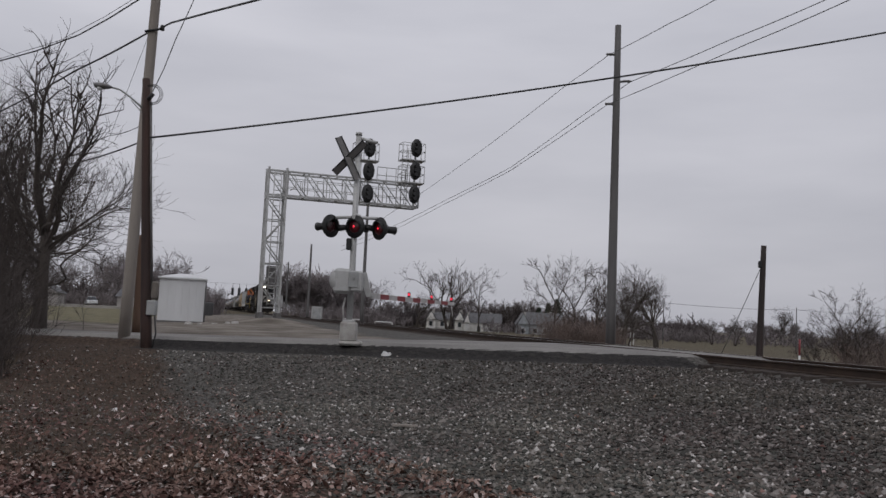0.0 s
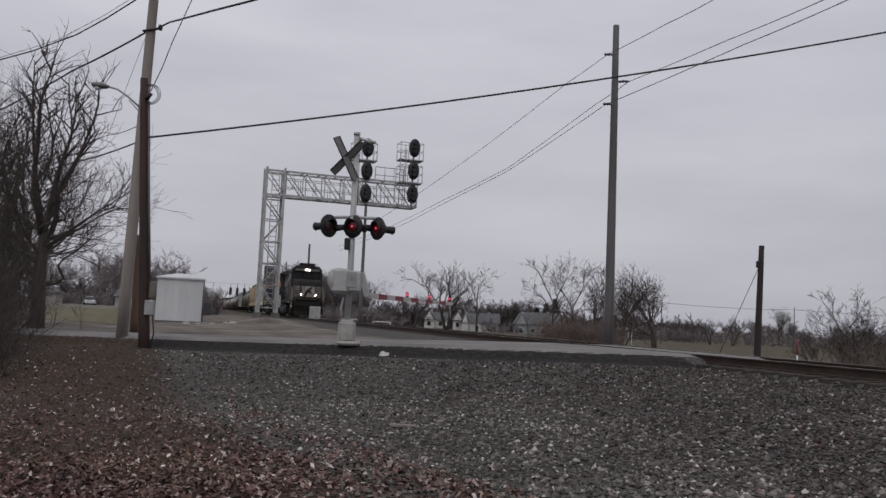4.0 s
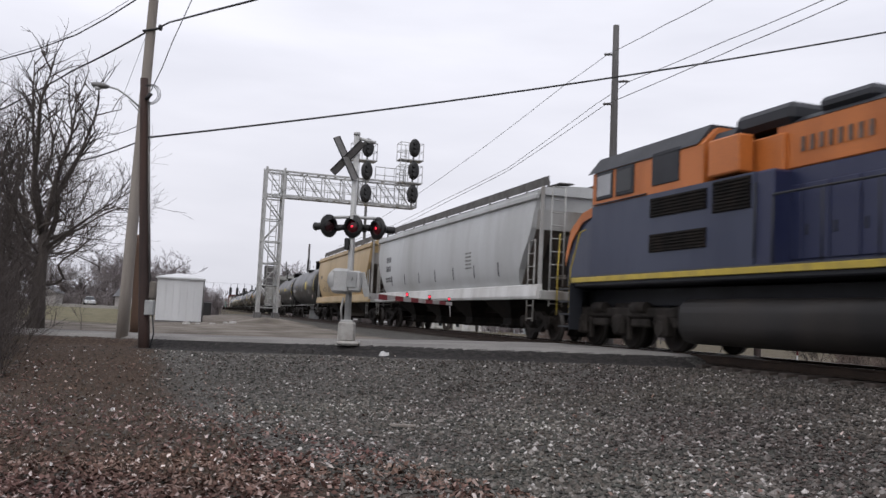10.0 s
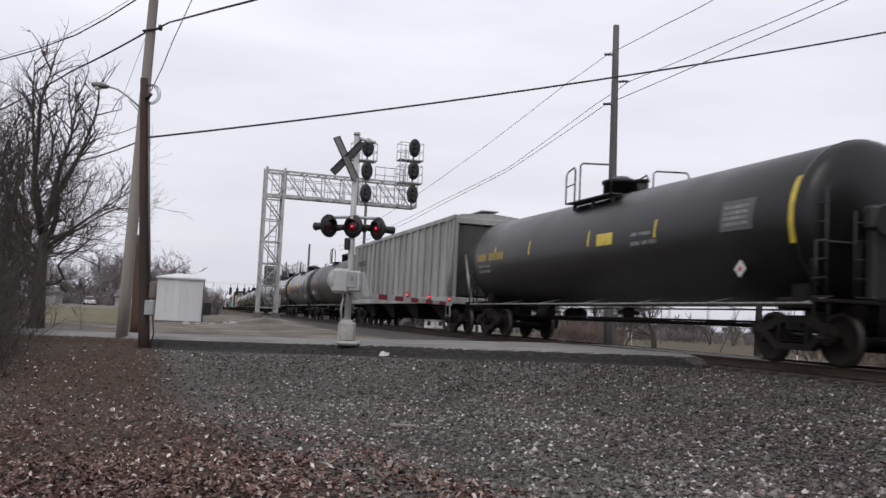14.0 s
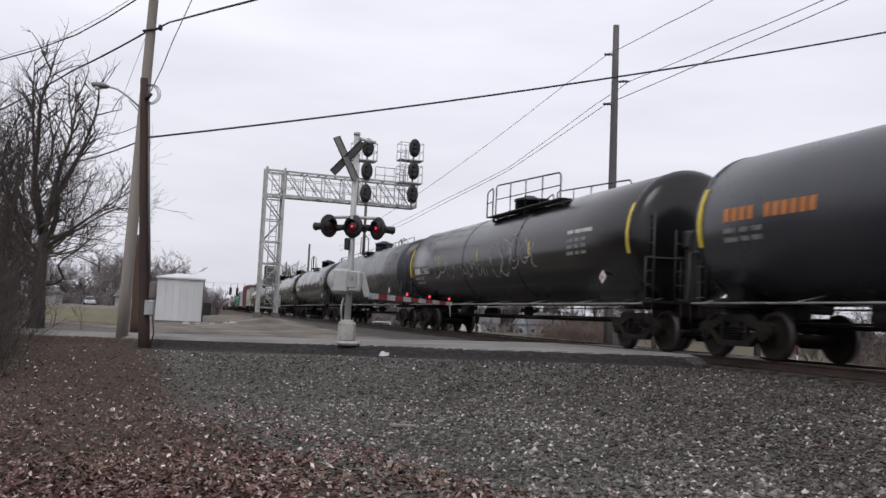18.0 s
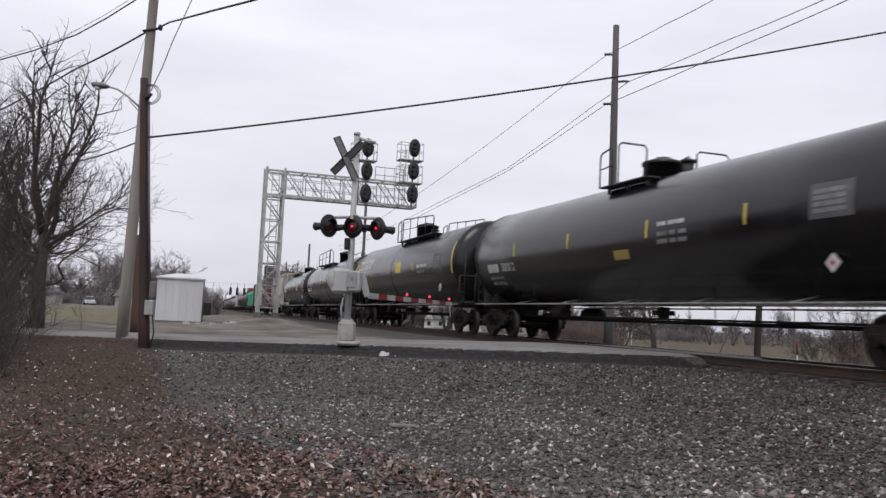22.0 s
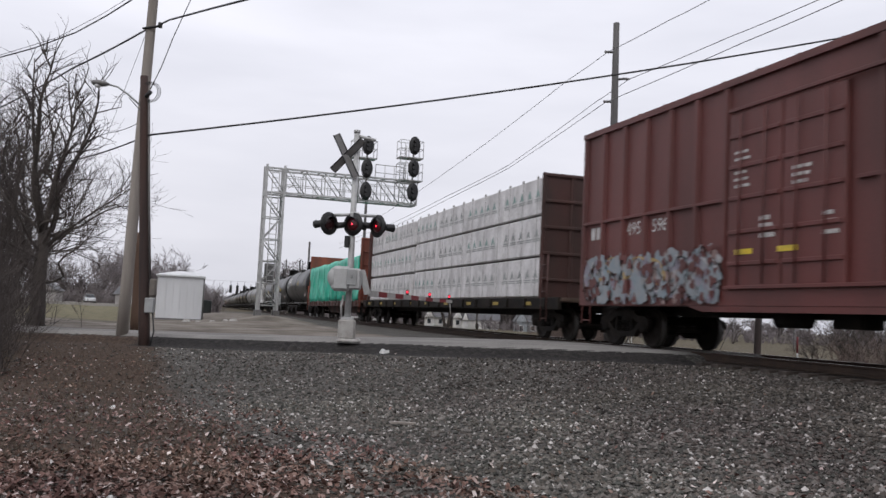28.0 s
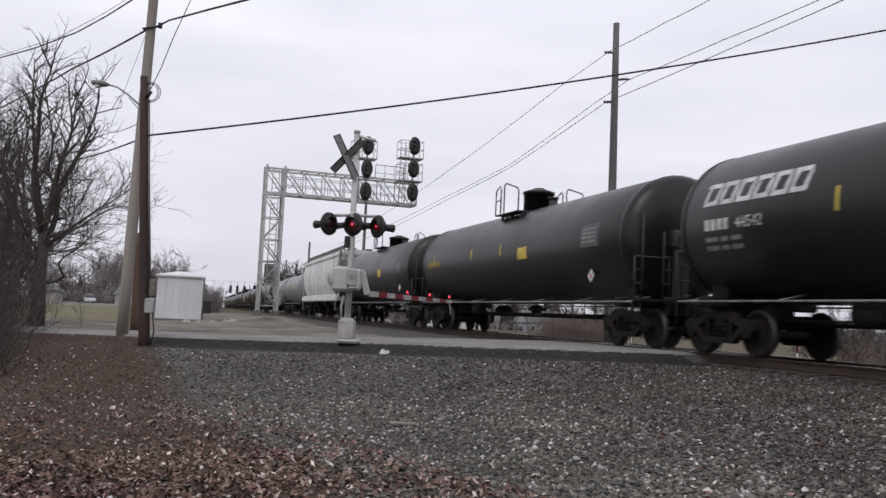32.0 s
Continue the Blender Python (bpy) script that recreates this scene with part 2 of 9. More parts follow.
def ground_z(x, y):
    x, y = np.asarray(x, float), np.asarray(y, float)
    yy = np.clip(y, 0, None)
    tx = np.where(yy < BEND_END, TRACK_X + BEND * yy * yy / 2, TRACK_X + BEND * BEND_END ** 2 / 2 + BEND * BEND_END * (yy - BEND_END))
    d = tx - x
    bed = np.interp(d, [-300, -90, -40, -12, -5, -3.0, -1.9, 1.1, 1.5, 3.2, 6, 9, 13, 30], [-2.4, -2.3, -2.0, -0.95, -0.75, -0.48, -0.22, -0.22, -0.32, -0.42, -0.74, -1.0, -1.12, -1.05])
    far = np.interp(d, [-300, -90, -40, -12, -5, -3.0, -1.9, 1.9, 3.5, 8, 14, 40], [-2.4, -2.3, -2.0, -0.95, -0.75, -0.45, -0.2, -0.2, -0.3, -0.35, -0.45, -0.5])
    z = bed + (far - bed) * smooth(20, 32, y)
    # the heap of spoil and gravel round the foot of the signal gantry
    z = z + 0.42 * np.exp(-(((x - 6.9) / 2.1) ** 2 + ((y - 51.5) / 3.0) ** 2))
    z = z + 0.16 * np.exp(-(((x - 5.2) / 1.6) ** 2 + ((y - 44.5) / 2.2) ** 2))
    s, n = road_coords(x, y)
    rz = road_z(s, d) - 0.05
    gap = np.maximum(road_near(s) - n, n - road_far(s))
    off_track = smooth(1.2, 1.7, np.abs(d))
    z = z + (rz - 0.20 - z) * (1 - smooth(0.6, 4.2, gap)) * off_track
    z = z + (rz - z) * (1 - smooth(0.0, 0.6, gap))
    # the shallow ditch beside the road, and rough ground
    z = z - 0.12 * np.exp(-((n + 4.5) / 1.6) ** 2) * smooth(3, -3, s)
    # the low bank of spoil and leaves before the poles
    z = z + 0.20 * np.exp(-(((x + 2.0) / 1.5) ** 2 + ((y - 19.0) / 1.5) ** 2))
    lump = np.array([noise.noise((float(a) * 0.45, float(b) * 0.45, 0.0)) for a, b in zip(x.ravel(), y.ravel())]).reshape(x.shape) if x.size < 400000 else 0
    off = np.minimum(np.abs(d) - 2.2, gap)
    return z + 0.07 * lump * smooth(0.0, 2.5, off)


def ground_at(x, y):
    return float(ground_z(np.array([x]), np.array([y]))[0])


def ground_material():
    m = bpy.data.materials.new("ground_cover")
    m.use_nodes = True
    n, l = m.node_tree.nodes, m.node_tree.links
    b = n["Principled BSDF"]
    b.inputs["Roughness"].default_value, b.inputs["Specular IOR Level"].default_value = 0.95, 0.2
    pos = n.new("ShaderNodeNewGeometry").outputs["Position"]

    def tex(scale, detail=6):
        t = n.new("ShaderNodeTexNoise")
        t.inputs["Scale"].default_value, t.inputs["Detail"].default_value = scale, detail
        l.new(pos, t.inputs["Vector"])
        return t.outputs[0]

    def ramp(src, stops):
        r = n.new("ShaderNodeValToRGB")
        while len(r.color_ramp.elements) < len(stops):
            r.color_ramp.elements.new(0.5)
        for e, (p, c) in zip(r.color_ramp.elements, stops):
            e.position, e.color = p, (*c, 1)
        l.new(src, r.inputs[0])
        return r.outputs[0]

    def mixed(fac, a, c):
        k = n.new("ShaderNodeMix")
        k.data_type = "RGBA"
        l.new(fac, k.inputs[0])
        l.new(a, k.inputs[6])
        l.new(c, k.inputs[7])
        return k.outputs[2]

    def mask(channel, soft=0.22):
        a = n.new("ShaderNodeAttribute")
        a.attribute_name = channel
        add = n.new("ShaderNodeMath")
        add.operation = "ADD"
        l.new(a.outputs["Fac"], add.inputs[0])
        off = n.new("ShaderNodeMapRange")
        off.inputs["To Min"].default_value, off.inputs["To Max"].default_value = -0.55, 0.55
        l.new(tex(0.9, 8), off.inputs["Value"])
        l.new(off.outputs[0], add.inputs[1])
        r = n.new("ShaderNodeMapRange")
        r.inputs["From Min"].default_value, r.inputs["From Max"].default_value = 0.5 - soft, 0.5 + soft
        l.new(add.outputs[0], r.inputs["Value"])
        return r.outputs[0]

    vor = n.new("ShaderNodeTexVoronoi")
    vor.inputs["Scale"].default_value = 26
    l.new(pos, vor.inputs["Vector"])
    bw = n.new("ShaderNodeRGBToBW")
    l.new(vor.outputs["Color"], bw.inputs[0])
    gravel = ramp(bw.outputs[0], [(0.1, (0.041, 0.039, 0.036)), (0.55, (0.083, 0.078, 0.071)), (0.95, (0.145, 0.139, 0.13))])
    dirt = ramp(tex(14), [(0.3, (0.034, 0.0235, 0.018)), (0.55, (0.066, 0.047, 0.036)), (0.75, (0.112, 0.081, 0.063))])
    grass = ramp(tex(3.5, 10), [(0.3, (0.055, 0.046, 0.030)), (0.5, (0.095, 0.080, 0.052)), (0.75, (0.14, 0.118, 0.082))])
    lawn = ramp(tex(1.2, 8), [(0.3, (0.10, 0.094, 0.056)), (0.55, (0.15, 0.134, 0.082)), (0.8, (0.215, 0.186, 0.122))])
    lot = ramp(tex(0.55, 12), [(0.3, (0.088, 0.074, 0.062)), (0.5, (0.155, 0.136, 0.115)), (0.7, (0.26, 0.235, 0.205))])
    col = mixed(mask("cover_dirt"), gravel, dirt)
    col = mixed(mask("cover_grass"), col, grass)
    col = mixed(mask("cover_lot"), col, lot)
    col = mixed(mask("cover_lawn"), col, lawn)
    tar = ramp(tex(9, 8), [(0.3, (0.014, 0.013, 0.013)), (0.55, (0.028, 0.026, 0.025)), (0.8, (0.060, 0.055, 0.050))])
    col = mixed(mask("cover_tar"), col, tar)
    l.new(col, b.inputs["Base Color"])
    bn = n.new("ShaderNodeBump")
    bn.inputs["Strength"].default_value, bn.inputs["Distance"].default_value = 0.7, 0.03
    l.new(vor.outputs["Distance"], bn.inputs["Height"])
    l.new(bn.outputs[0], b.inputs["Normal"])
    return m


def spaced(parts):
    out = []
    for a, b, n in parts:
        out += list(np.linspace(a, b, n, endpoint=False))
    return np.array(out + [parts[-1][1]])


M_GROUND = ground_material()
gx = spaced([(-3000, -400, 8), (-400, -80, 16), (-80, -20, 24), (-20, 22, 230), (22, 60, 40), (60, 300, 24), (300, 3000, 10)])
gy = spaced([(-800, -60, 8), (-60, 3, 12), (3, 34, 200), (34, 75, 50), (75, 200, 30), (200, 600, 16), (600, 4000, 10)])
GX, GY = np.meshgrid(gx, gy)
GZ = ground_z(GX, GY)
ground_data = grid_mesh("ground", np.stack([GX, GY, GZ], -1), len(gx), len(gy), M_GROUND)
g_d = np.array([track_x(float(v)) for v in gy])[:, None] - GX
g_s, g_n = road_coords(GX, GY)
g_edge = np.array([float(litter_edge(v)) for v in gy])[:, None]
cov_dirt = np.where(g_n < 0, smooth(-0.5, 1.4, g_d - g_edge), 0.0)
g_gap = road_near(g_s) - g_n
cov_tar = smooth(1.15, 0.75, g_gap) * smooth(-0.6, -0.2, g_gap) * smooth(-6.5, -4.5, g_s) * smooth(1.0, 1.3, g_d)
cov_dirt = np.maximum(cov_dirt, 0.9 * smooth(-2.0, -3.0, g_d) * smooth(-7.0, -5.0, g_d))
cov_grass = np.maximum(smooth(-4.0, -8.0, g_d), 0.75 * np.where(g_n < 0, smooth(13.5, 17, g_d), 0.0))
cov_lot = np.where(g_n > road_far(g_s) - 0.5, smooth(3.0, 5.0, g_d) * smooth(60, 40, g_d) * smooth(150, 90, GY), 0.0)
cov_lawn = np.where(g_n > 4, smooth(12.4, 14.6, g_d) * smooth(42, 49, GY), 0.0)
cov_grass = np.maximum(cov_grass, np.where(g_n > 4, smooth(110, 170, GY), 0.0))
for channel, values in (("cover_dirt", cov_dirt), ("cover_grass", cov_grass), ("cover_lot", cov_lot), ("cover_lawn", cov_lawn), ("cover_tar", cov_tar)):
    attr = ground_data.attributes.new(channel, "FLOAT", "POINT")
    attr.data.foreach_set("value", np.clip(values, 0, 1).astype(np.float32).ravel())
tagged(new("ground", ground_data), "grey ballast slope, brown leaf litter, gravel lot and winter grass", "ground", kind="structure")

# ---- the road ----
M_ASPHALT = mat("worn_asphalt", (0.235, 0.225, 0.212), 0.9, col2=(0.15, 0.145, 0.138), scale=0.5, fine=70, fine_amt=0.3, bump=0.5, bump_scale=90, spec=0.25)
rs = np.concatenate([np.linspace(-130, -30, 30, endpoint=False), np.linspace(-30, 24, 110), np.linspace(26, 90, 16)])
rn = np.linspace(0.0, 1.0, 18)
RS, RF = np.meshgrid(rs, rn)
RN = road_near(RS) - 0.1 + RF * (road_far(RS) - road_near(RS) + 0.3)
wob = np.array([[noise.noise((float(s) * 0.6, k * 7.0, 3.0)) for s in rs] for k in (0, 1)])
RN2 = RN.copy()
RN2[0] += 0.12 * wob[0]
RN2[-1] += 0.25 * wob[1]
RA = ROAD_AT[0] + RS * ROAD_E[0] + RN2 * ROAD_N[0]
RB = ROAD_AT[1] + RS * ROAD_E[1] + RN2 * ROAD_N[1]
RX, RY = RA * CY + RB * SY, -RA * SY + RB * CY
RZ = road_z(RS, TRACK_X + BEND * np.clip(RY, 0, BEND_END) ** 2 / 2 - RX) - 0.07 * ((RF < 0.001) | (RF > 0.999))
road_co = np.stack([RX, RY, RZ], -1)
tagged(new("road", grid_mesh("road", road_co, len(rs), len(rn), M_ASPHALT)), "worn grey asphalt road over the level crossing", "road", kind="structure")

# ---- the track ----
M_RAIL = mat("rail_steel", (0.036, 0.026, 0.021), 0.8, 0.0, col2=(0.055, 0.038, 0.029), scale=3, bump=0.2, spec=0.2)
M_RAILTOP = mat("rail_running_face", (0.42, 0.41, 0.40), 0.3, 0.9, fine=60, bump=0.05)
M_TIE = mat("creosoted_oak", (0.034, 0.026, 0.022), 0.9, col2=(0.062, 0.05, 0.043), scale=4, bump=0.5, per_object=0.25)
RAIL_PROF = [(-0.068, -0.172), (0.068, -0.172), (0.068, -0.160), (0.012, -0.140), (0.010, -0.045), (0.036, -0.034), (0.036, -0.006), (0.030, 0.0), (-0.030, 0.0), (-0.036, -0.006), (-0.036, -0.034), (-0.010, -0.045), (-0.012, -0.140), (-0.068, -0.160)]
track = thing("railway_track", "rusty steel rails on creosoted ties in ballast", "track", kind="structure")
track_ys = list(np.arange(-30, 90, 2.0)) + list(np.arange(90, 700, 30.0))
for side in (-0.754, 0.754):
    rail = Mesh()
    n = len(RAIL_PROF)
    vs = []
    for y in track_ys:
        r = radians(track_turn(y))
        for px, pz in RAIL_PROF:
            q = side + px
            vs.append((track_x(y) + q * math.cos(r), y + q * math.sin(r), pz))
    fs = [(k * n + i, k * n + (i + 1) % n, (k + 1) * n + (i + 1) % n, (k + 1) * n + i) for k in range(len(track_ys) - 1) for i in range(n)]
    rail.add(vs, fs)
    ob = part("rail", rail, M_RAIL, track)
    ob.data.materials.append(M_RAILTOP)
    for p in ob.data.polygons:
        if p.normal.z > 0.9 and p.center.z > -0.003:
            p.material_index = 1
tie = Mesh().box((0, 0, -0.275), (2.6, 0.23, 0.18), 0.012).data("tie", M_TIE)
y = -12.0
while y < 120:
    sr, nr = road_coords(track_x(y), y)
    if not (road_near(sr) - 0.2 < nr < ROAD_W + 0.3):
        ob = part("tie", tie, None, track)
        ob.matrix_basis = pose(track_x(y) + random.uniform(-0.03, 0.03), y, random.uniform(-0.008, 0.004), 0, 0, track_turn(y) + random.uniform(-0.8, 0.8))
    y += 0.5

# ---- standing things ----
M_GALV = mat("weathered_galvanised_steel", (0.36, 0.37, 0.37), 0.55, 0.3, col2=(0.26, 0.265, 0.26), scale=2.5, bump=0.08)
M_ALU = mat("silver_painted_steel", (0.44, 0.445, 0.44), 0.55, 0.15, col2=(0.33, 0.33, 0.325), scale=3, bump=0.06)
M_POLE = mat("weathered_pole_wood", (0.29, 0.262, 0.235), 0.9, col2=(0.18, 0.158, 0.138), scale=3, streak=12, fine=90, bump=0.5, bump_scale=40)
M_GREYPOLE = mat("grey_pole_wood", (0.125, 0.122, 0.122), 0.9, col2=(0.085, 0.080, 0.078), scale=3, streak=12, bump=0.5, bump_scale=40)
M_DARKPOLE = mat("tarred_pole_wood", (0.024, 0.019, 0.018), 0.85, col2=(0.042, 0.029, 0.026), scale=3, streak=12, bump=0.5, bump_scale=40)
M_WIRE = mat("black_cable_jacket", (0.020, 0.020, 0.021), 0.6, bump=0.0)
M_THINWIRE = mat("dull_conductor", (0.10, 0.10, 0.10), 0.5, 0.5, bump=0.0)
M_CONCRETE = mat("pale_concrete", (0.40, 0.39, 0.37), 0.9, col2=(0.27, 0.255, 0.235), scale=5, bump=0.4)
M_SIGNBLACK = mat("signal_black", (0.012, 0.012, 0.013), 0.55, bump=0.03)
M_SIGNBACK = mat("weathered_sign_back", (0.15, 0.145, 0.145), 0.5, 0.3, col2=(0.11, 0.105, 0.10), scale=4, bump=0.05)
M_LENSRED = glow("lit_red_lens", (1.0, 0.03, 0.06), 1.1)
M_LENSDIM = glow("faint_red_lens", (0.06, 0.004, 0.008), 0.02)
M_LENSOFF = mat("unlit_red_lens", (0.035, 0.012, 0.014), 0.25, bump=0.0)
M_GATERED = mat("red_gate_band", (0.22, 0.028, 0.034), 0.5, col2=(0.16, 0.022, 0.025), bump=0.02)
M_GATEWHITE = mat("white_gate_band", (0.46, 0.45, 0.44), 0.5, col2=(0.33, 0.32, 0.31), scale=4, bump=0.02)
M_SHED = mat("white_ribbed_shed", (0.62, 0.63, 0.64), 0.5, col2=(0.53, 0.54, 0.55), scale=1.2, streak=4, bump=0.04)
M_BARK = mat("grey_brown_bark", (0.072, 0.060, 0.052), 0.95, col2=(0.045, 0.038, 0.033), scale=4, streak=5, bump=0.6, bump_scale=30)
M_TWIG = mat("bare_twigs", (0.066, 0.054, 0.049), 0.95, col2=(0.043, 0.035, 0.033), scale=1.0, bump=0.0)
# far twigs: haze is put into the colour, paler and greyer than near ones
M_FARTWIG = mat("haze_paled_bare_woods", (0.185, 0.163, 0.165), 0.95, col2=(0.135, 0.118, 0.120), scale=0.2, bump=0.0)
M_REDBRUSH = mat("russet_brush", (0.15, 0.11, 0.095), 0.95, col2=(0.10, 0.078, 0.068), scale=0.8, bump=0.0)


def local(a, b, z):
    """A thing's frame that faces with the camera: x to the right, y ahead."""
    p = place(a, b, z)
    return pose(p.x, p.y, p.z, 0, 0, -YAW)


# --- the crossing signal ---
sig = thing("crossing_signal", "silver level-crossing mast with crossbuck, red lamps and lowered gate", "crossing signal", local(-2.02, 19.41, -0.09))
part("footing", Mesh().box((0, 0.02, 0.21), (0.36, 0.36, 0.42), 0.03), M_CONCRETE, sig, "pale concrete footing block")
part("pad", Mesh().box((0.05, 0.1, -0.04), (0.5, 0.6, 0.10), 0.04), M_CONCRETE, sig)
part("mast", Mesh().tube([(0, 0, 0.40), (0.01, 0, 1.6), (-0.01, 0, 4.56)], [0.075, 0.07, 0.062], 14).cyl((-0.01, 0, 4.56), (-0.01, 0, 4.62), 0.075, n=14).box((0, 0, 0.44), (0.26, 0.26, 0.05), 0.01), M_ALU, sig)
part("conduit", Mesh().tube([(-0.12, -0.05, 0.42), (-0.14, -0.08, 0.7), (-0.10, -0.08, 0.95)], [0.022] * 3, 8), M_GATEWHITE, sig)
# crossbuck: two crossed blades seen from behind at a slant
ctr = Vector((-0.21, -0.09, 4.02))
for p, q, off in (((-0.25, 0.02, 0.47), (0.23, -0.02, -0.47), 0.0), ((-0.29, 0.05, -0.33), (0.36, -0.05, 0.36), 0.02)):
    p, q = Vector(p), Vector(q)
    along = (q - p).normalized()
    depth = Vector((0.42, -0.9, 0)).normalized()
    across = along.cross(depth).normalized() * 0.085
    blade = Mesh().plate([ctr + p - across - depth * off, ctr + p + across - depth * off, ctr + q + across - depth * off, ctr + q - across - depth * off], 0.012, depth)
    blade_ob = part("crossbuck_blade", blade, M_SIGNBACK, sig)
    for e in (-0.88, 0.88):
        a, b = ctr + p + across * e - depth * (off - 0.014), ctr + q + across * e - depth * (off - 0.014)
        part("blade_edge", Mesh().plate([a - across * 0.12, a + across * 0.12, b + across * 0.12, b - across * 0.12], 0.012, depth), M_SIGNBLACK, blade_ob)
part("side_bracket", Mesh().cyl((0.0, 0, 4.50), (0.42, -0.05, 4.40), 0.035, n=8), M_ALU, sig)
part("crossarm", Mesh().tube([(-0.42, -0.02, 2.70), (-0.1, -0.02, 2.72), (0.15, -0.02, 2.72), (0.52, -0.02, 2.72)], [0.035] * 4, 8).box((0.045, -0.01, 2.72), (0.2, 0.2, 0.12), 0.02), M_ALU, sig)


def crossing_lamp(x, z, turn, lit):
    m = Matrix.Translation((x, -0.10, z)) @ Matrix.Rotation(radians(turn), 4, "Z") @ Matrix.Rotation(math.pi / 2, 4, "X")
    back = part("target", Mesh().lathe([(0.02, -0.02), (0.24, -0.02), (0.255, 0.0), (0.255, 0.014), (0.10, 0.016), (0.02, 0.016)], 28, m), M_SIGNBLACK, sig, "round black lamp target")
    hood = Mesh()
    n, vs, fs = 14, [], []
    for j, d in enumerate((0.016, 0.13)):
        for r in (0.150, 0.158):
            for i in range(n + 1):
                a = math.pi * (i / n * 1.1 - 0.05)
                vs.append((r * math.cos(a), r * math.sin(a), d - (0.06 * (1 - math.sin(a)) if j else 0)))
    k = n + 1
    for i in range(n):
        fs += [(i, i + 1, 2 * k + i + 1, 2 * k + i), (k + i, 3 * k + i, 3 * k + i + 1, k + i + 1), (2 * k + i, 2 * k + i + 1, 3 * k + i + 1, 3 * k + i)]
    hood.add(vs, fs, m, True)
    part("hood", hood, M_SIGNBLACK, back)
    part("rear_hood", Mesh().lathe([(0.075, -0.16), (0.085, -0.40), (0.095, -0.42), (0.08, -0.43)], 16, m), M_SIGNBLACK, back)
    part("lens", Mesh().lathe([(0.02, 0.01), (0.145, 0.012), (0.14, 0.03), (0.08, 0.05), (0.02, 0.055)], 20, m), M_LENSDIM if lit else M_LENSOFF, back, "red lamp lens")
    part("lamp_housing", Mesh().lathe([(0.15, -0.02), (0.15, -0.12), (0.10, -0.17), (0.02, -0.18)], 18, m), M_SIGNBLACK, back)
    if lit:
        part("lamp_core", Mesh().lathe([(0.01, 0.05), (0.026, 0.052), (0.022, 0.06), (0.01, 0.064)], 12, m), M_LENSRED, back, "glowing red lamp core")


crossing_lamp(-0.51, 2.50, 50, 0)
crossing_lamp(0.03, 2.51, -30, 1)
crossing_lamp(0.57, 2.49, -48, 1)
part("side_lamp_hood", Mesh().cyl((-0.16, 0.02, 2.50), (-0.36, 0.0, 2.47), 0.062, 0.075, 12), M_SIGNBLACK, sig)
part("side_lamp_hood", Mesh().cyl((0.20, 0.02, 2.52), (0.40, 0.0, 2.50), 0.062, 0.075, 12), M_SIGNBLACK, sig)
part("bell_box", Mesh().box((-0.09, -0.08, 2.12), (0.11, 0.12, 0.26), 0.02), M_SIGNBLACK, sig)
# gate mechanism and its arm
gear = part("gate_mechanism", Mesh().box((-0.16, -0.12, 1.30), (0.40, 0.42, 0.54), 0.06).lathe([(0.02, -0.2), (0.20, -0.19), (0.26, -0.12), (0.26, 0.12), (0.20, 0.19), (0.02, 0.2)], 20, Matrix.Translation((-0.20, -0.12, 1.32)) @ Matrix.Rotation(math.pi / 2, 4, "X")).box((0.14, -0.20, 1.30), (0.28, 0.26, 0.46), 0.04), M_ALU, sig, "grey cast gate mechanism housing")
part("cover_plate", Mesh().box((0.08, -0.345, 1.34), (0.22, 0.02, 0.34), 0.01).box((0.08, -0.36, 1.36), (0.05, 0.03, 0.08), 0.01), M_GALV, gear)
part("counterweight_arm", Mesh().plate([(0.24, -0.2, 1.50), (0.34, -0.2, 1.52), (0.46, -0.18, 1.10), (0.50, -0.16, 1.0), (0.36, -0.16, 0.98), (0.28, -0.2, 1.22)], 0.10, (0, 1, 0)), M_ALU, gear)
g0, g1 = Vector((0.44, -0.10, 1.01)), Vector((2.30, 3.93, 0.99))
gdir = (g1 - g0).normalized()
gside = gdir.cross(Vector((0, 0, 1))).normalized()
n_band = 11
for k in range(n_band):
    a, b = g0 + (g1 - g0) * k / n_band, g0 + (g1 - g0) * (k + 1) / n_band
    w = 0.062 - 0.022 * k / n_band
    bar = Mesh().plate([a + Vector((0, 0, w)), a - Vector((0, 0, w)), b - Vector((0, 0, w)), b + Vector((0, 0, w))], 0.035, gside)
    part("arm_band", bar, M_GATEWHITE if k % 2 == 0 else M_GATERED, sig)
for k, f in enumerate((0.42, 0.70, 0.97)):
    p = g0 + (g1 - g0) * f + Vector((0, 0, 0.11))
    lamp = part("arm_lamp", Mesh().box(p, (0.07, 0.06, 0.13), 0.02), M_SIGNBLACK, sig)
    part("arm_lamp_lens", Mesh().cyl(p + Vector((0, -0.03, 0.01)), p + Vector((0, -0.05, 0.01)), 0.028, n=12), M_LENSRED, lamp, "glowing red lens")
part("arm_light_drop", Mesh().cyl(g1 - Vector((0.03, 0, 0.05)), g1 - Vector((0.0, 0, 0.34)), 0.012, n=6), M_GATEWHITE, sig)

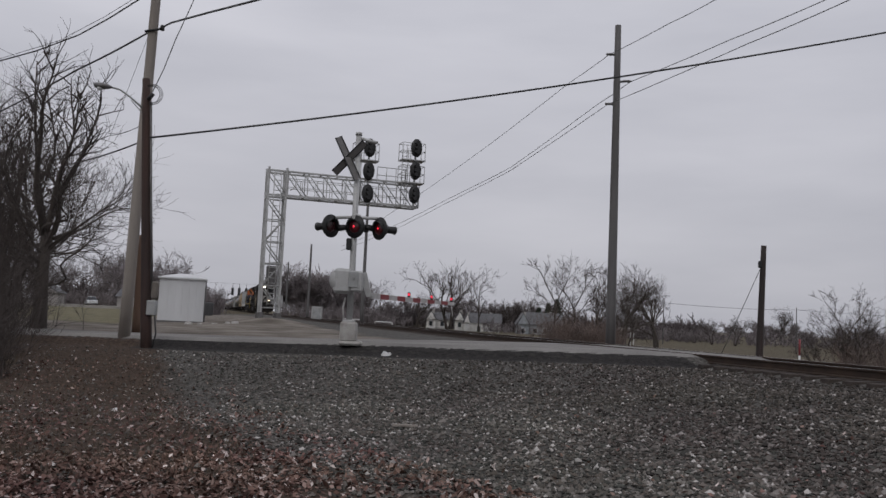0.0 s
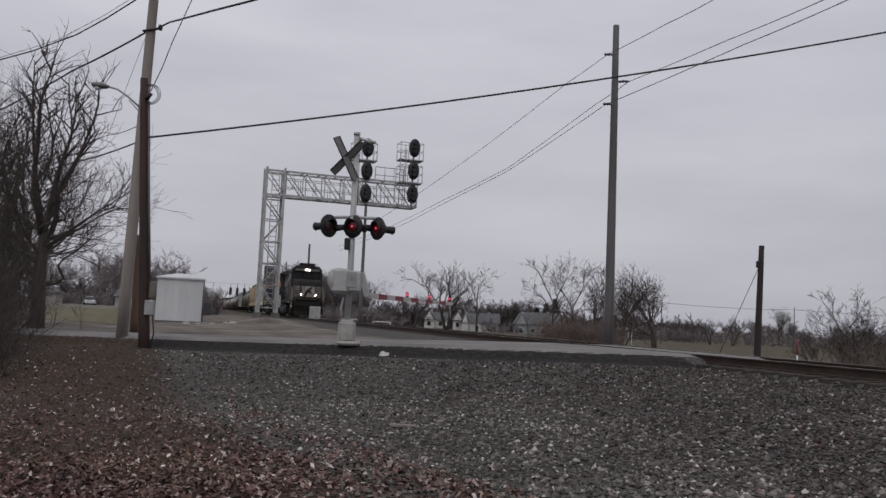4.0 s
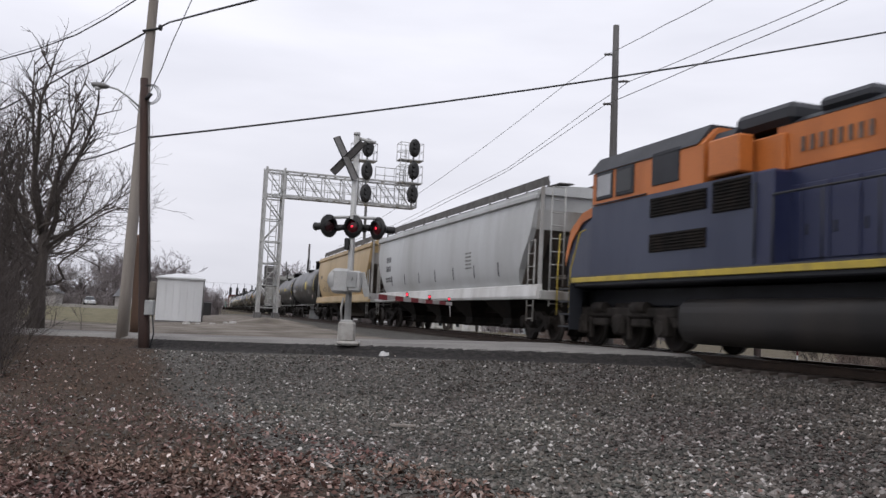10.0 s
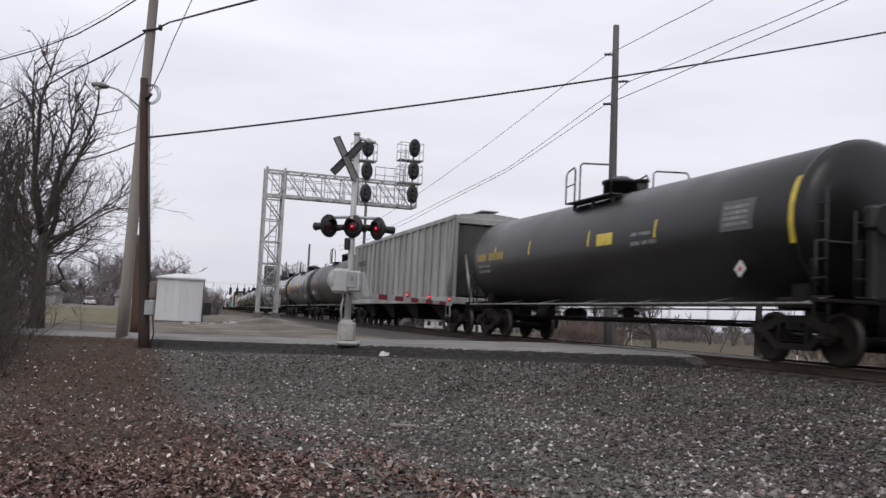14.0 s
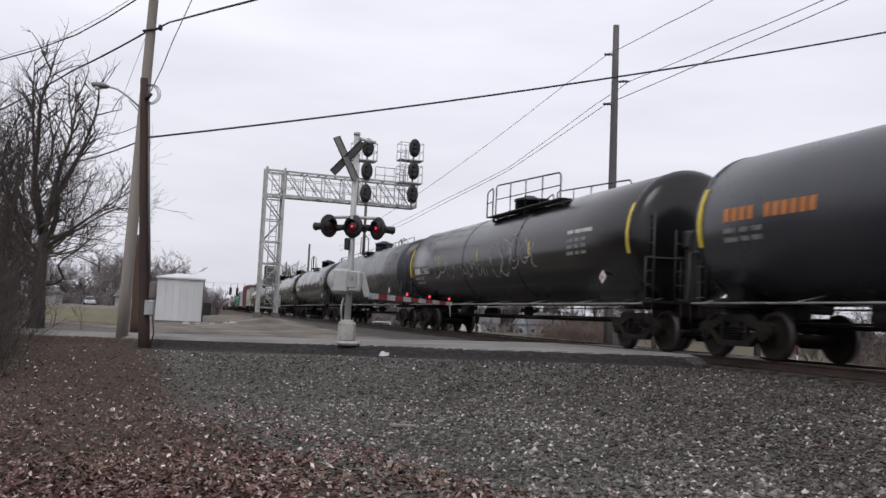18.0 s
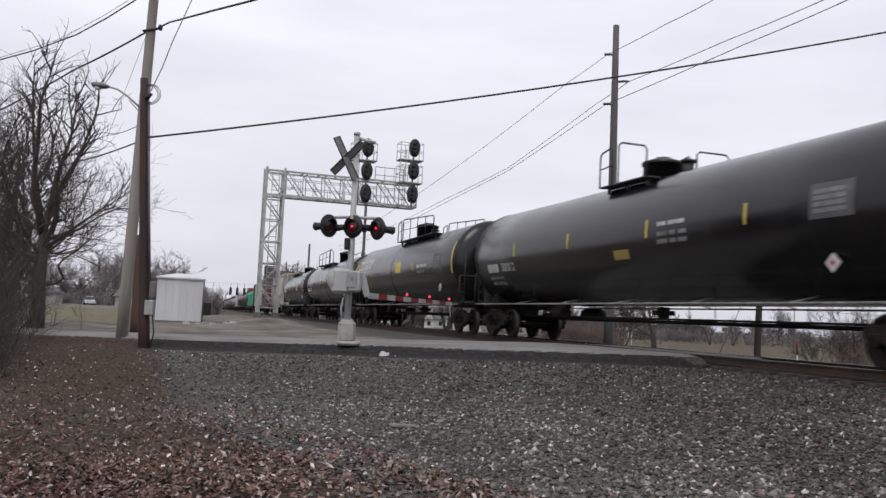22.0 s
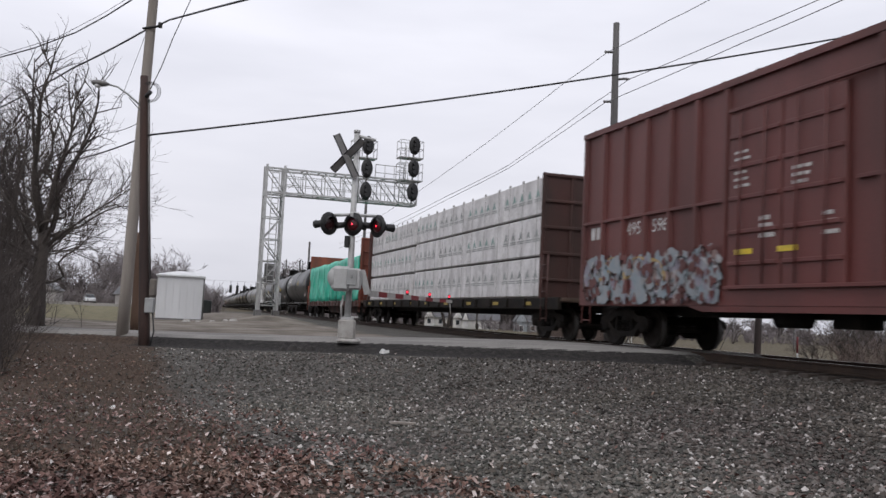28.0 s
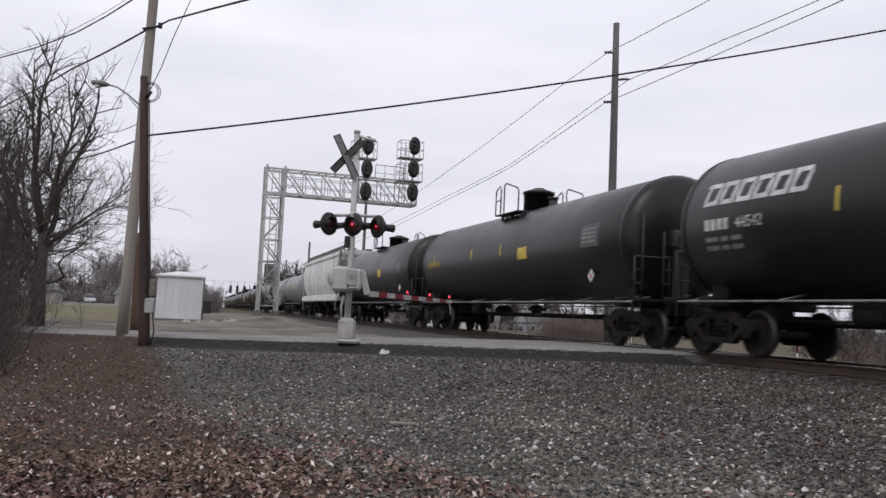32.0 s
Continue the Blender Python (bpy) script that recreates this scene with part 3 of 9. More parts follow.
# --- the cantilever signal gantry over the track ---
gan = thing("signal_gantry", "silver lattice cantilever signal gantry with black signal heads", "signal gantry", pose(*place(-10.1, 51.6, 0.30)))
W = 0.52
TOP, LOWCH, ARM = 8.36, 6.92, 8.62
for x in (-W, W):
    for y in (-W, W):
        part("tower_leg", Mesh().box((x, y, TOP / 2 + 0.1), (0.13, 0.13, TOP + 0.2), 0.015), M_ALU, gan)
        part("leg_foot", Mesh().box((x, y, -0.25), (0.30, 0.30, 0.66), 0.02), M_SIGNBACK, gan)
zs = np.linspace(0.35, TOP - 1.6, 6)
for k, z in enumerate(zs):
    for y in (-W, W):
        part("tower_brace", Mesh().cyl((-W, y, z), (W, y, z), 0.035, n=6), M_ALU, gan)
        if k < len(zs) - 1:
            s = 1 if k % 2 else -1
            part("tower_brace", Mesh().cyl((-W * s, y, z), (W * s, y, zs[k + 1]), 0.04, n=6), M_ALU, gan)
    for x in (-W, W):
        part("tower_brace", Mesh().cyl((x, -W, z), (x, W, z), 0.035, n=6), M_ALU, gan)
part("tower_ladder", ladder(0.0, -W - 0.1, 0.5, TOP, 0.40, "x", 0.02, 0.3), M_ALU, gan)
part("cable_box", Mesh().box((0.0, 0.0, 2.2), (0.5, 0.4, 1.2), 0.03), M_SIGNBACK, gan)
part("foot_cabinet", Mesh().box((W + 0.05, -0.2, 0.75), (0.34, 0.4, 0.7), 0.03), M_ALU, gan)
for y in (-W, W):
    for z in (LOWCH, TOP):
        part("chord", Mesh().box((ARM / 2 - W / 2, y, z), (ARM + W, 0.11, 0.11), 0.015), M_ALU, gan)
    xs = np.linspace(-W, ARM, 9)
    for k in range(8):
        part("truss_post", Mesh().box((xs[k + 1], y, (LOWCH + TOP) / 2), (0.05, 0.05, TOP - LOWCH), 0.0), M_ALU, gan)
        part("truss_diagonal", Mesh().cyl((xs[k], y, TOP), (xs[k + 1], y, LOWCH), 0.032, n=6), M_ALU, gan)
    wr = Mesh()
    for x in np.linspace(0.6, ARM, 10):
        wr.cyl((x, y * 0.72, LOWCH), (x, y * 0.72, LOWCH + 1.05), 0.02, n=5)
    for z in (0.55, 1.05):
        wr.pipe([(0.6, y * 0.72, LOWCH + z), (ARM, y * 0.72, LOWCH + z)], 0.02, 5)
    part("walkway_railing", wr, M_ALU, gan)
part("walkway", Mesh().box((ARM / 2, 0, LOWCH + 0.08), (ARM, 0.7, 0.05), 0.0), M_GALV, gan)
for x in np.linspace(0.6, ARM, 9):
    for z in (LOWCH, TOP):
        part("cross_member", Mesh().box((x, 0, z), (0.07, 2 * W, 0.07), 0.0), M_ALU, gan)
arch = Mesh()
for r in (0.55, 0.45):
    arch.tube([(W + 0.15 + r * math.sin(t) * 0.9, -W + 0.1, LOWCH + 0.55 + r * (1 - math.cos(t)) * 0.9 - 0.2) for t in np.linspace(0.2, 2.6, 8)], [0.02] * 8, 5)
part("ladder_hoops", arch, M_ALU, gan)


def signal_stack(x, y, zs):
    for z in zs:
        h = part("signal_head", Mesh().lathe([(0.02, -0.03), (0.36, -0.03), (0.38, 0.0), (0.36, 0.03), (0.02, 0.03)], 24, Matrix.Translation((x, y, z)) @ Matrix.Diagonal((0.95, 1, 1.5, 1)) @ Matrix.Rotation(math.pi / 2, 4, "X")).box((x, y + 0.2, z), (0.34, 0.36, 0.9), 0.05), M_SIGNBLACK, gan, "oval black signal head")
        for dz in (0.27, 0.0, -0.27):
            part("signal_hood", Mesh().lathe([(0.12, 0.0), (0.125, 0.0), (0.125, 0.26), (0.12, 0.26)], 14, Matrix.Translation((x, y - 0.03, z + dz)) @ Matrix.Rotation(math.pi / 2, 4, "X")), M_SIGNBLACK, h)
    part("signal_pole", Mesh().cyl((x + 0.05, y + 0.35, LOWCH), (x + 0.05, y + 0.35, zs[0] + 0.5), 0.06, n=10), M_ALU, gan)
    for z in (zs[0] - 0.72, zs[1] - 0.72):
        if z < TOP:
            continue
        part("cage_floor", Mesh().box((x - 0.1, y + 0.6, z), (1.5, 0.9, 0.06), 0.0), M_ALU, gan)
        for cx in (x - 0.82, x - 0.3, x + 0.62):
            for cy in (y + 0.18, y + 1.02):
                part("cage_post", Mesh().cyl((cx, cy, z), (cx, cy, z + 1.05), 0.022, n=5), M_ALU, gan)
        for dz in (0.55, 1.05):
            for cy in (y + 0.18, y + 1.02):
                part("cage_bar", Mesh().pipe([(x - 0.82, cy, z + dz), (x + 0.62, cy, z + dz)], 0.02, 5), M_ALU, gan)
            for cx in (x - 0.82, x + 0.62):
                part("cage_bar", Mesh().pipe([(cx, y + 0.18, z + dz), (cx, y + 1.02, z + dz)], 0.02, 5), M_ALU, gan)
    part("cage_ladder", ladder(x - 0.6, y + 0.3, LOWCH, zs[0], 0.36, "x", 0.018, 0.3), M_ALU, gan)


signal_stack(5.32, -W - 0.35, (10.22, 8.82, 7.46))
signal_stack(8.24, -W - 0.35, (10.52, 9.12, 7.66))
part("service_railing", Mesh().pipe([(6.2, W, TOP), (6.2, W, TOP + 1.0), (8.0, W, TOP + 1.0), (8.0, W, TOP)], 0.025).pipe([(6.8, W, TOP), (6.8, W, TOP + 1.0)], 0.02).pipe([(7.4, W, TOP), (7.4, W, TOP + 1.0)], 0.02).pipe([(6.2, W, TOP + 0.5), (8.0, W, TOP + 0.5)], 0.02), M_ALU, gan)


# --- utility poles ---
def pole(label, a, b, z, top, r0, r1, material, lean=(0.0, 0.0)):
    t = thing("utility_pole", label, "utility pole", local(a, b, z))
    n = 7
    pts = [(lean[0] * i / n, lean[1] * i / n, top * i / n) for i in range(n + 1)]
    part("shaft", Mesh().tube(pts, [r0 + (r1 - r0) * i / n for i in range(n + 1)], 14), material, t)
    return t


light_pole = pole("leaning grey-brown wooden utility pole beside the road", -7.52, 21.1, -0.62, 10.4, 0.142, 0.105, M_POLE, (0.20, 0.0))
part("crossarm_bolt", Mesh().cyl((0.0, -0.13, 7.72), (0.42, -0.13, 7.80), 0.03, n=8).box((0.42, -0.13, 7.82), (0.09, 0.09, 0.14), 0.02), M_SIGNBLACK, light_pole)
M_REDPOLE = mat("red_brown_tarred_wood", (0.030, 0.019, 0.017), 0.85, col2=(0.066, 0.038, 0.031), scale=3, streak=12, bump=0.5, bump_scale=40)
dark_pole = pole("dark tarred wooden pole with meter boxes and conduit", -6.62, 20.1, -0.75, 6.45, 0.128, 0.088, M_REDPOLE, (-0.47, 0.0))
part("conduit", Mesh().tube([(0.04, -0.06, 1.6), (-0.13, -0.06, 3.6), (-0.30, -0.06, 5.9)], [0.026] * 3, 8), M_SIGNBACK, dark_pole, "grey metal conduit")
part("meter_box", Mesh().box((0.13, -0.12, 1.58), (0.15, 0.14, 0.40), 0.03), mat("dull_tan_meter_box", (0.15, 0.132, 0.115), 0.7, scale=4, bump=0.1), dark_pole)
part("switch_box", Mesh().box((0.09, -0.14, 1.18), (0.21, 0.16, 0.34), 0.02), M_GALV, dark_pole)
part("lower_cable", Mesh().tube([(0.16, -0.14, 1.05), (0.22, -0.14, 0.6), (0.12, -0.14, 0.12)], [0.02] * 3, 6), M_WIRE, dark_pole)
part("weatherhead", Mesh().cyl((-0.36, -0.1, 5.94), (-0.24, -0.13, 6.08), 0.05, n=10), M_SIGNBLACK, dark_pole)
loops = Mesh()
for k in range(3):
    loops.tube([(-0.26 + 0.24 * math.sin(t) * (1 - 0.15 * k), -0.12, 6.0 + 0.24 * math.cos(t) * (1 - 0.1 * k) + 0.06) for t in np.linspace(-0.6, 3.4, 10)], [0.008] * 10, 5)
part("cable_loops", loops, M_WIRE, dark_pole)
lamp_m = Mesh().tube([(-0.46, 0.0, 5.72), (-0.80, -0.02, 6.0), (-1.05, -0.04, 6.16), (-1.32, -0.06, 6.22)], [0.022] * 4, 8)
lamp_m.tube([(-0.46, 0.0, 5.60), (-0.78, -0.02, 5.93)], [0.014] * 2, 6)
st_lamp = part("lamp_arm", lamp_m, M_GALV, dark_pole, "curved street-lamp arm")
part("lamp_head", Mesh().lathe([(0.02, -0.20), (0.085, -0.15), (0.10, 0.0), (0.075, 0.14), (0.03, 0.22)], 14, Matrix.Translation((-1.45, -0.07, 6.22)) @ Matrix.Rotation(radians(95), 4, "Y") @ Matrix.Diagonal((0.75, 1, 1, 1))), M_SIGNBACK, st_lamp, "grey cobra-head street lamp")
part("lamp_lens", Mesh().lathe([(0.02, -0.05), (0.07, -0.02), (0.08, 0.02)], 12, Matrix.Translation((-1.49, -0.07, 6.16))), M_SHED, st_lamp)
pole("short brown pole stub behind the road", -9.66, 28.15, -0.40, 3.1, 0.13, 0.12, mat("red_brown_pole", (0.16, 0.10, 0.07), 0.9, streak=10, bump=0.4, bump_scale=40))
line_pole = pole("tall grey wooden power pole beyond the track", 6.37, 33.3, -0.75, 12.8, 0.19, 0.115, M_GREYPOLE, (-0.12, -0.1))
for x, z in ((-0.46, 11.66), (0.44, 10.64), (-0.44, 9.72)):
    arm = part("insulator_arm", Mesh().cyl((0.0, 0, z - 0.02), (x * 0.6, 0, z + 0.02), 0.045, n=8), M_GREYPOLE, line_pole)
    part("insulator", Mesh().lathe([(0.03, -0.16), (0.06, -0.12), (0.04, -0.06), (0.06, 0.0), (0.04, 0.06), (0.03, 0.14)], 10, Matrix.Translation((x * 0.8, 0, z + 0.02)) @ Matrix.Rotation(math.pi / 2, 4, "Y")), M_SIGNBACK, arm)
stub = pole("short dark wooden pole with a guy wire", 10.09, 28.15, -0.85, 4.16, 0.118, 0.085, M_DARKPOLE, (0.09, 0))
part("guy_wire", Mesh().tube([(0.05, 0, 3.55), (-0.60, 0.2, 1.87), (-1.1, 0.35, 0.6)], [0.011] * 3, 5), M_THINWIRE, stub)
part("guy_clamp", Mesh().box((-0.04, -0.05, 3.55), (0.10, 0.1, 0.22), 0.02), M_SIGNBLACK, stub)
pole("distant slim power pole beside the track", -6.75, 75.0, -0.6, 10.8, 0.17, 0.11, M_GREYPOLE)
pole("distant slim power pole beside the track", -15.9, 105.0, -0.6, 9.2, 0.17, 0.11, M_GREYPOLE)
pole("distant slim power pole beside the track", -28.2, 160.0, -0.6, 10.0, 0.17, 0.11, M_GREYPOLE)


# --- wires ---
def wire(label, pts, r, material, sag=0.0, n=18):
    """A cable from place to place: (right, ahead, height)."""
    m = Mesh()
    for p, q in zip(pts, pts[1:]):
        p, q = place(*p), place(*q)
        line = []
        for i in range(n + 1):
            f = i / n
            line.append(p.lerp(q, f) - Vector((0, 0, sag * 4 * f * (1 - f))))
        m.tube(line, [r] * (n + 1), 6)
    return solo("overhead_wire", m, material, label, "wire")


wire("thick black cable strung across the road", [(-6.87, 20.00, 4.31), (13.6, 22.0, 8.93)], 0.022, M_WIRE, 0.22)
wire("black cable high on the leaning pole", [(-7.51, 21.10, 8.12), (-8.98, 22.40, 7.85), (-10.18, 23.40, 7.67), (-11.96, 24.80, 7.58), (-13.53, 26.00, 7.59), (-15.29, 27.40, 7.60)], 0.02, M_WIRE, 0.0, 8)
wire("thin black cable high on the leaning pole", [(-7.52, 21.10, 8.21), (-9.20, 22.60, 7.94), (-11.06, 24.20, 7.73), (-13.53, 26.00, 7.66), (-15.30, 27.40, 7.71)], 0.008, M_WIRE, 0.0, 8)
wire("black cable from the leaning pole", [(-7.41, 21.10, 7.16), (-10.44, 24.00, 6.85), (-13.91, 27.00, 6.28), (-15.67, 28.40, 5.92)], 0.026, M_WIRE, 0.03, 8)
wire("black cable from the leaning pole over the verge", [(-7.25, 21.10, 7.20), (-6.64, 20.20, 7.09), (-5.08, 18.00, 6.65), (-3.72, 16.00, 6.22), (-2.18, 13.50, 5.65)], 0.022, M_WIRE, 0.0, 8)
wire("thin service drop to the dark pole", [(-6.89, 20.00, 5.38), (-6.67, 20.00, 5.93), (-6.46, 20.00, 6.60), (-6.09, 20.00, 7.59), (-5.73, 20.00, 8.55)], 0.011, M_WIRE, 0.0, 8)
wire("thin guy strand beside the leaning pole", [(-7.46, 21.10, 7.08), (-7.99, 21.80, 6.34), (-8.64, 22.60, 5.34), (-8.99, 23.00, 4.76)], 0.005, M_THINWIRE, 0.0, 8)
wire("black telephone cable running off behind the tree", [(-7.50, 21.10, 4.39), (-11.25, 26.00, 4.55), (-16.76, 33.00, 4.84), (-20.19, 37.00, 4.96)], 0.02, M_WIRE, 0.05, 8)
wire("thin telephone cable running off behind the tree", [(-7.49, 21.10, 4.81), (-9.36, 24.00, 5.08), (-13.13, 29.00, 5.33), (-17.32, 34.00, 5.54)], 0.009, M_WIRE, 0.05, 8)
wire("power line along the railway", [(8.46, 25.11, 10.68), (7.99, 26.65, 10.73), (7.21, 29.21, 10.81), (5.96, 33.29, 10.92), (4.94, 36.66, 10.70), (2.01, 46.25, 9.74), (-1.64, 58.24, 8.82), (-7.11, 76.19, 7.79)], 0.013, M_THINWIRE, 0.02, 6)
wire("power line along the railway", [(10.58, 20.56, 9.37), (9.85, 22.98, 9.47), (8.62, 27.01, 9.62), (6.76, 33.10, 9.84), (5.99, 35.64, 9.57), (3.16, 44.91, 8.39), (0.06, 55.08, 8.02), (-3.73, 67.52, 7.56), (-10.64, 90.20, 7.39)], 0.013, M_THINWIRE, 0.02, 6)
wire("power line along the railway", [(10.36, 18.86, 8.76), (9.66, 21.17, 8.79), (8.48, 25.03, 8.85), (5.96, 33.29, 8.97), (3.03, 42.92, 7.90), (0.07, 52.63, 7.48), (-3.55, 64.50, 6.95), (-10.13, 86.10, 6.64)], 0.013, M_THINWIRE, 0.02, 6)
wire("distant power line over the field", [(40.0, 160.0, 5.3), (62.0, 155.0, 5.0), (95.0, 150.0, 4.8)], 0.03, M_THINWIRE, 0.3)
for a, b in ((40.0, 160.0), (62.0, 155.0), (95.0, 150.0)):
    pole("distant slim pole in the field", a, b, -2.6, 8.0, 0.10, 0.07, M_GREYPOLE)

# --- the equipment shed ---
shed = thing("equipment_shed", "white ribbed metal railway equipment shed on gravel", "shed", local(-15.05, 51.2, ground_at(*place(-15.05, 51.2)[:2])) @ pose(0, 0, 0, 0, 0, 15))
part("wall", Mesh().box((0, 0, 1.24), (2.50, 2.0, 2.40), 0.02), M_SHED, shed)
part("plinth", Mesh().box((0, 0, 0.02), (2.56, 2.06, 0.10), 0.01), M_SIGNBACK, shed)
for x in np.linspace(-1.15, 1.15, 7):
    part("wall_rib", Mesh().box((x, -1.01, 1.24), (0.05, 0.035, 2.36), 0.008), M_SHED, shed)
part("roof", Mesh().add([(-1.36, -1.12, 2.44), (1.36, -1.12, 2.44), (1.36, 1.12, 2.44), (-1.36, 1.12, 2.44), (-1.36, -1.12, 2.52), (1.36, -1.12, 2.52), (1.36, 1.12, 2.52), (-1.36, 1.12, 2.52), (-0.25, -0.1, 2.78), (0.35, -0.1, 2.78), (0.35, 0.1, 2.78), (-0.25, 0.1, 2.78)], [(0, 1, 5, 4), (1, 2, 6, 5), (2, 3, 7, 6), (3, 0, 4, 7), (4, 5, 9, 8), (5, 6, 10, 9), (6, 7, 11, 10), (7, 4, 8, 11), (8, 9, 10, 11), (0, 3, 2, 1)]), M_SHED, shed)
part("corner_lamp", Mesh().cyl((1.34, -1.1, 2.42), (1.34, -1.2, 2.42), 0.05, n=10), M_SHED, shed)
part("conduit", Mesh().cyl((1.30, -0.9, 0.0), (1.30, -0.9, 2.4), 0.04, n=8), M_SIGNBACK, shed)


# --- bare trees ---
def grow(rng, p, d, length, r, level, top, out, bend=0.35, split=(2, 4), droop=0.0):
    """Gathers (start, end, radius, radius, level) pieces of a bare branch and all its twigs."""
    n = 4 if level < 2 else 3
    pts = [p]
    for i in range(n):
        d = (d + Vector((rng.gauss(0, bend), rng.gauss(0, bend), rng.gauss(0.12 - droop, bend * 0.6))) * 0.35).normalized()
        q = p + d * length / n
        ra, rb = r * (1 - 0.45 * i / n), r * (1 - 0.45 * (i + 1) / n)
        out.append((p, q, ra, rb, level))
        p = q
        pts.append(q)
    if level >= top:
        return
    for k in range(rng.randint(*split) + (1 if level == 0 else 0)):
        at = pts[rng.randint(2 if level == 0 else 1, n)]
        a = rng.uniform(0, 6.283)
        side = d.orthogonal().normalized()
        side.rotate(Matrix.Rotation(a, 3, d))
        nd = (d * rng.uniform(0.5, 1.0) + side * rng.uniform(0.45, 1.0) + Vector((0, 0, 0.15))).normalized()
        grow(rng, at, nd, length * rng.uniform(0.55, 0.82), r * rng.uniform(0.42, 0.6), level + 1, top, out, bend, split, droop)


def prisms(name, segs, material, thin=1.0, least=0.0):
    """Thin three-sided sticks, as one mesh."""
    a = np.array([s[0][:] for s in segs], float)
    b = np.array([s[1][:] for s in segs], float)
    ra = np.maximum(np.array([s[2] for s in segs]) * thin, least)[:, None]
    rb = np.maximum(np.array([s[3] for s in segs]) * thin, least * 0.7)[:, None]
    d = b - a
    d /= np.linalg.norm(d, axis=1, keepdims=True) + 1e-9
    ref = np.where(np.abs(d[:, 2:3]) > 0.9, [[1.0, 0, 0]], [[0, 0, 1.0]])
    x = np.cross(d, ref)
    x /= np.linalg.norm(x, axis=1, keepdims=True) + 1e-9
    y = np.cross(d, x)
    vs = []
    for base, rad in ((a, ra), (b, rb)):
        for k in range(3):
            t = 2.0944 * k
            vs.append(base + (x * math.cos(t) + y * math.sin(t)) * rad)
    v = np.stack(vs, 1).reshape(-1, 3)
    i = np.arange(len(segs))[:, None] * 6
    f = np.concatenate([i + [0, 1, 4, 3], i + [1, 2, 5, 4], i + [2, 0, 3, 5]])
    me = bpy.data.meshes.new(name)
    me.from_pydata(v.tolist(), [], f.tolist())
    me.materials.append(material)
    return me


def bare_tree(label, seed, height, levels=6, stems=1, spread=0.25, bend=0.35, split=(2, 4), thin=1.0, least=0.006, trunk_r=None, first=0.42, reach=99.0):
    rng = random.Random(seed)
    t = thing("bare_tree", label, "tree")
    out = []
    for k in range(stems):
        a = 6.283 * k / stems + rng.uniform(0, 1)
        lean = spread if stems > 1 else 0.06
        grow(rng, Vector((0.12 * math.cos(a) * (stems > 1), 0.12 * math.sin(a) * (stems > 1), -0.15)), Vector((lean * math.cos(a), lean * math.sin(a), 1)).normalized(), height * first, trunk_r or height * 0.022, 0, levels, out, bend, split)
    out = [s for s in out if max(math.hypot(s[0].x, s[0].y), math.hypot(s[1].x, s[1].y)) < reach or s[4] == 0]
    big = [s for s in out if s[4] == 0]
    trunk = Mesh()
    for k in range(0, len(big), 4):
        run = big[k:k + 4]
        trunk.tube([run[0][0]] + [s[1] for s in run], [run[0][2] * 1.25] + [s[3] for s in run], 10)
    part("trunk", trunk, M_BARK, t)
    limbs = Mesh()
    for s in out:
        if s[4] in (1, 2):
            limbs.cyl(s[0], s[1], s[2], s[3], 6, False)
    tagged(part("limb_work", limbs, M_BARK, t), kind="stuff")
    part("crown", prisms("crown", [s for s in out if s[4] > 2], M_TWIG, thin, least), None, t, "crown of fine bare twigs")
    return t


def plant(tree, a, b, z=None, turn=0.0, size=1.0):
    p = place(a, b)
    tree.matrix_basis = pose(p.x, p.y, ground_at(p.x, p.y) if z is None else z, 0, 0, turn) @ Matrix.Scale(size, 4)
    return tree


def replant(tree, a, b, turn=0.0, size=1.0, z=None):
    p = place(a, b)
    old = tree.scale.copy()
    tree.scale = (1, 1, 1)
    t = copy_thing(tree, pose(p.x, p.y, ground_at(p.x, p.y) if z is None else z, 0, 0, turn) @ Matrix.Scale(size, 4))
    tree.scale = old
    return t


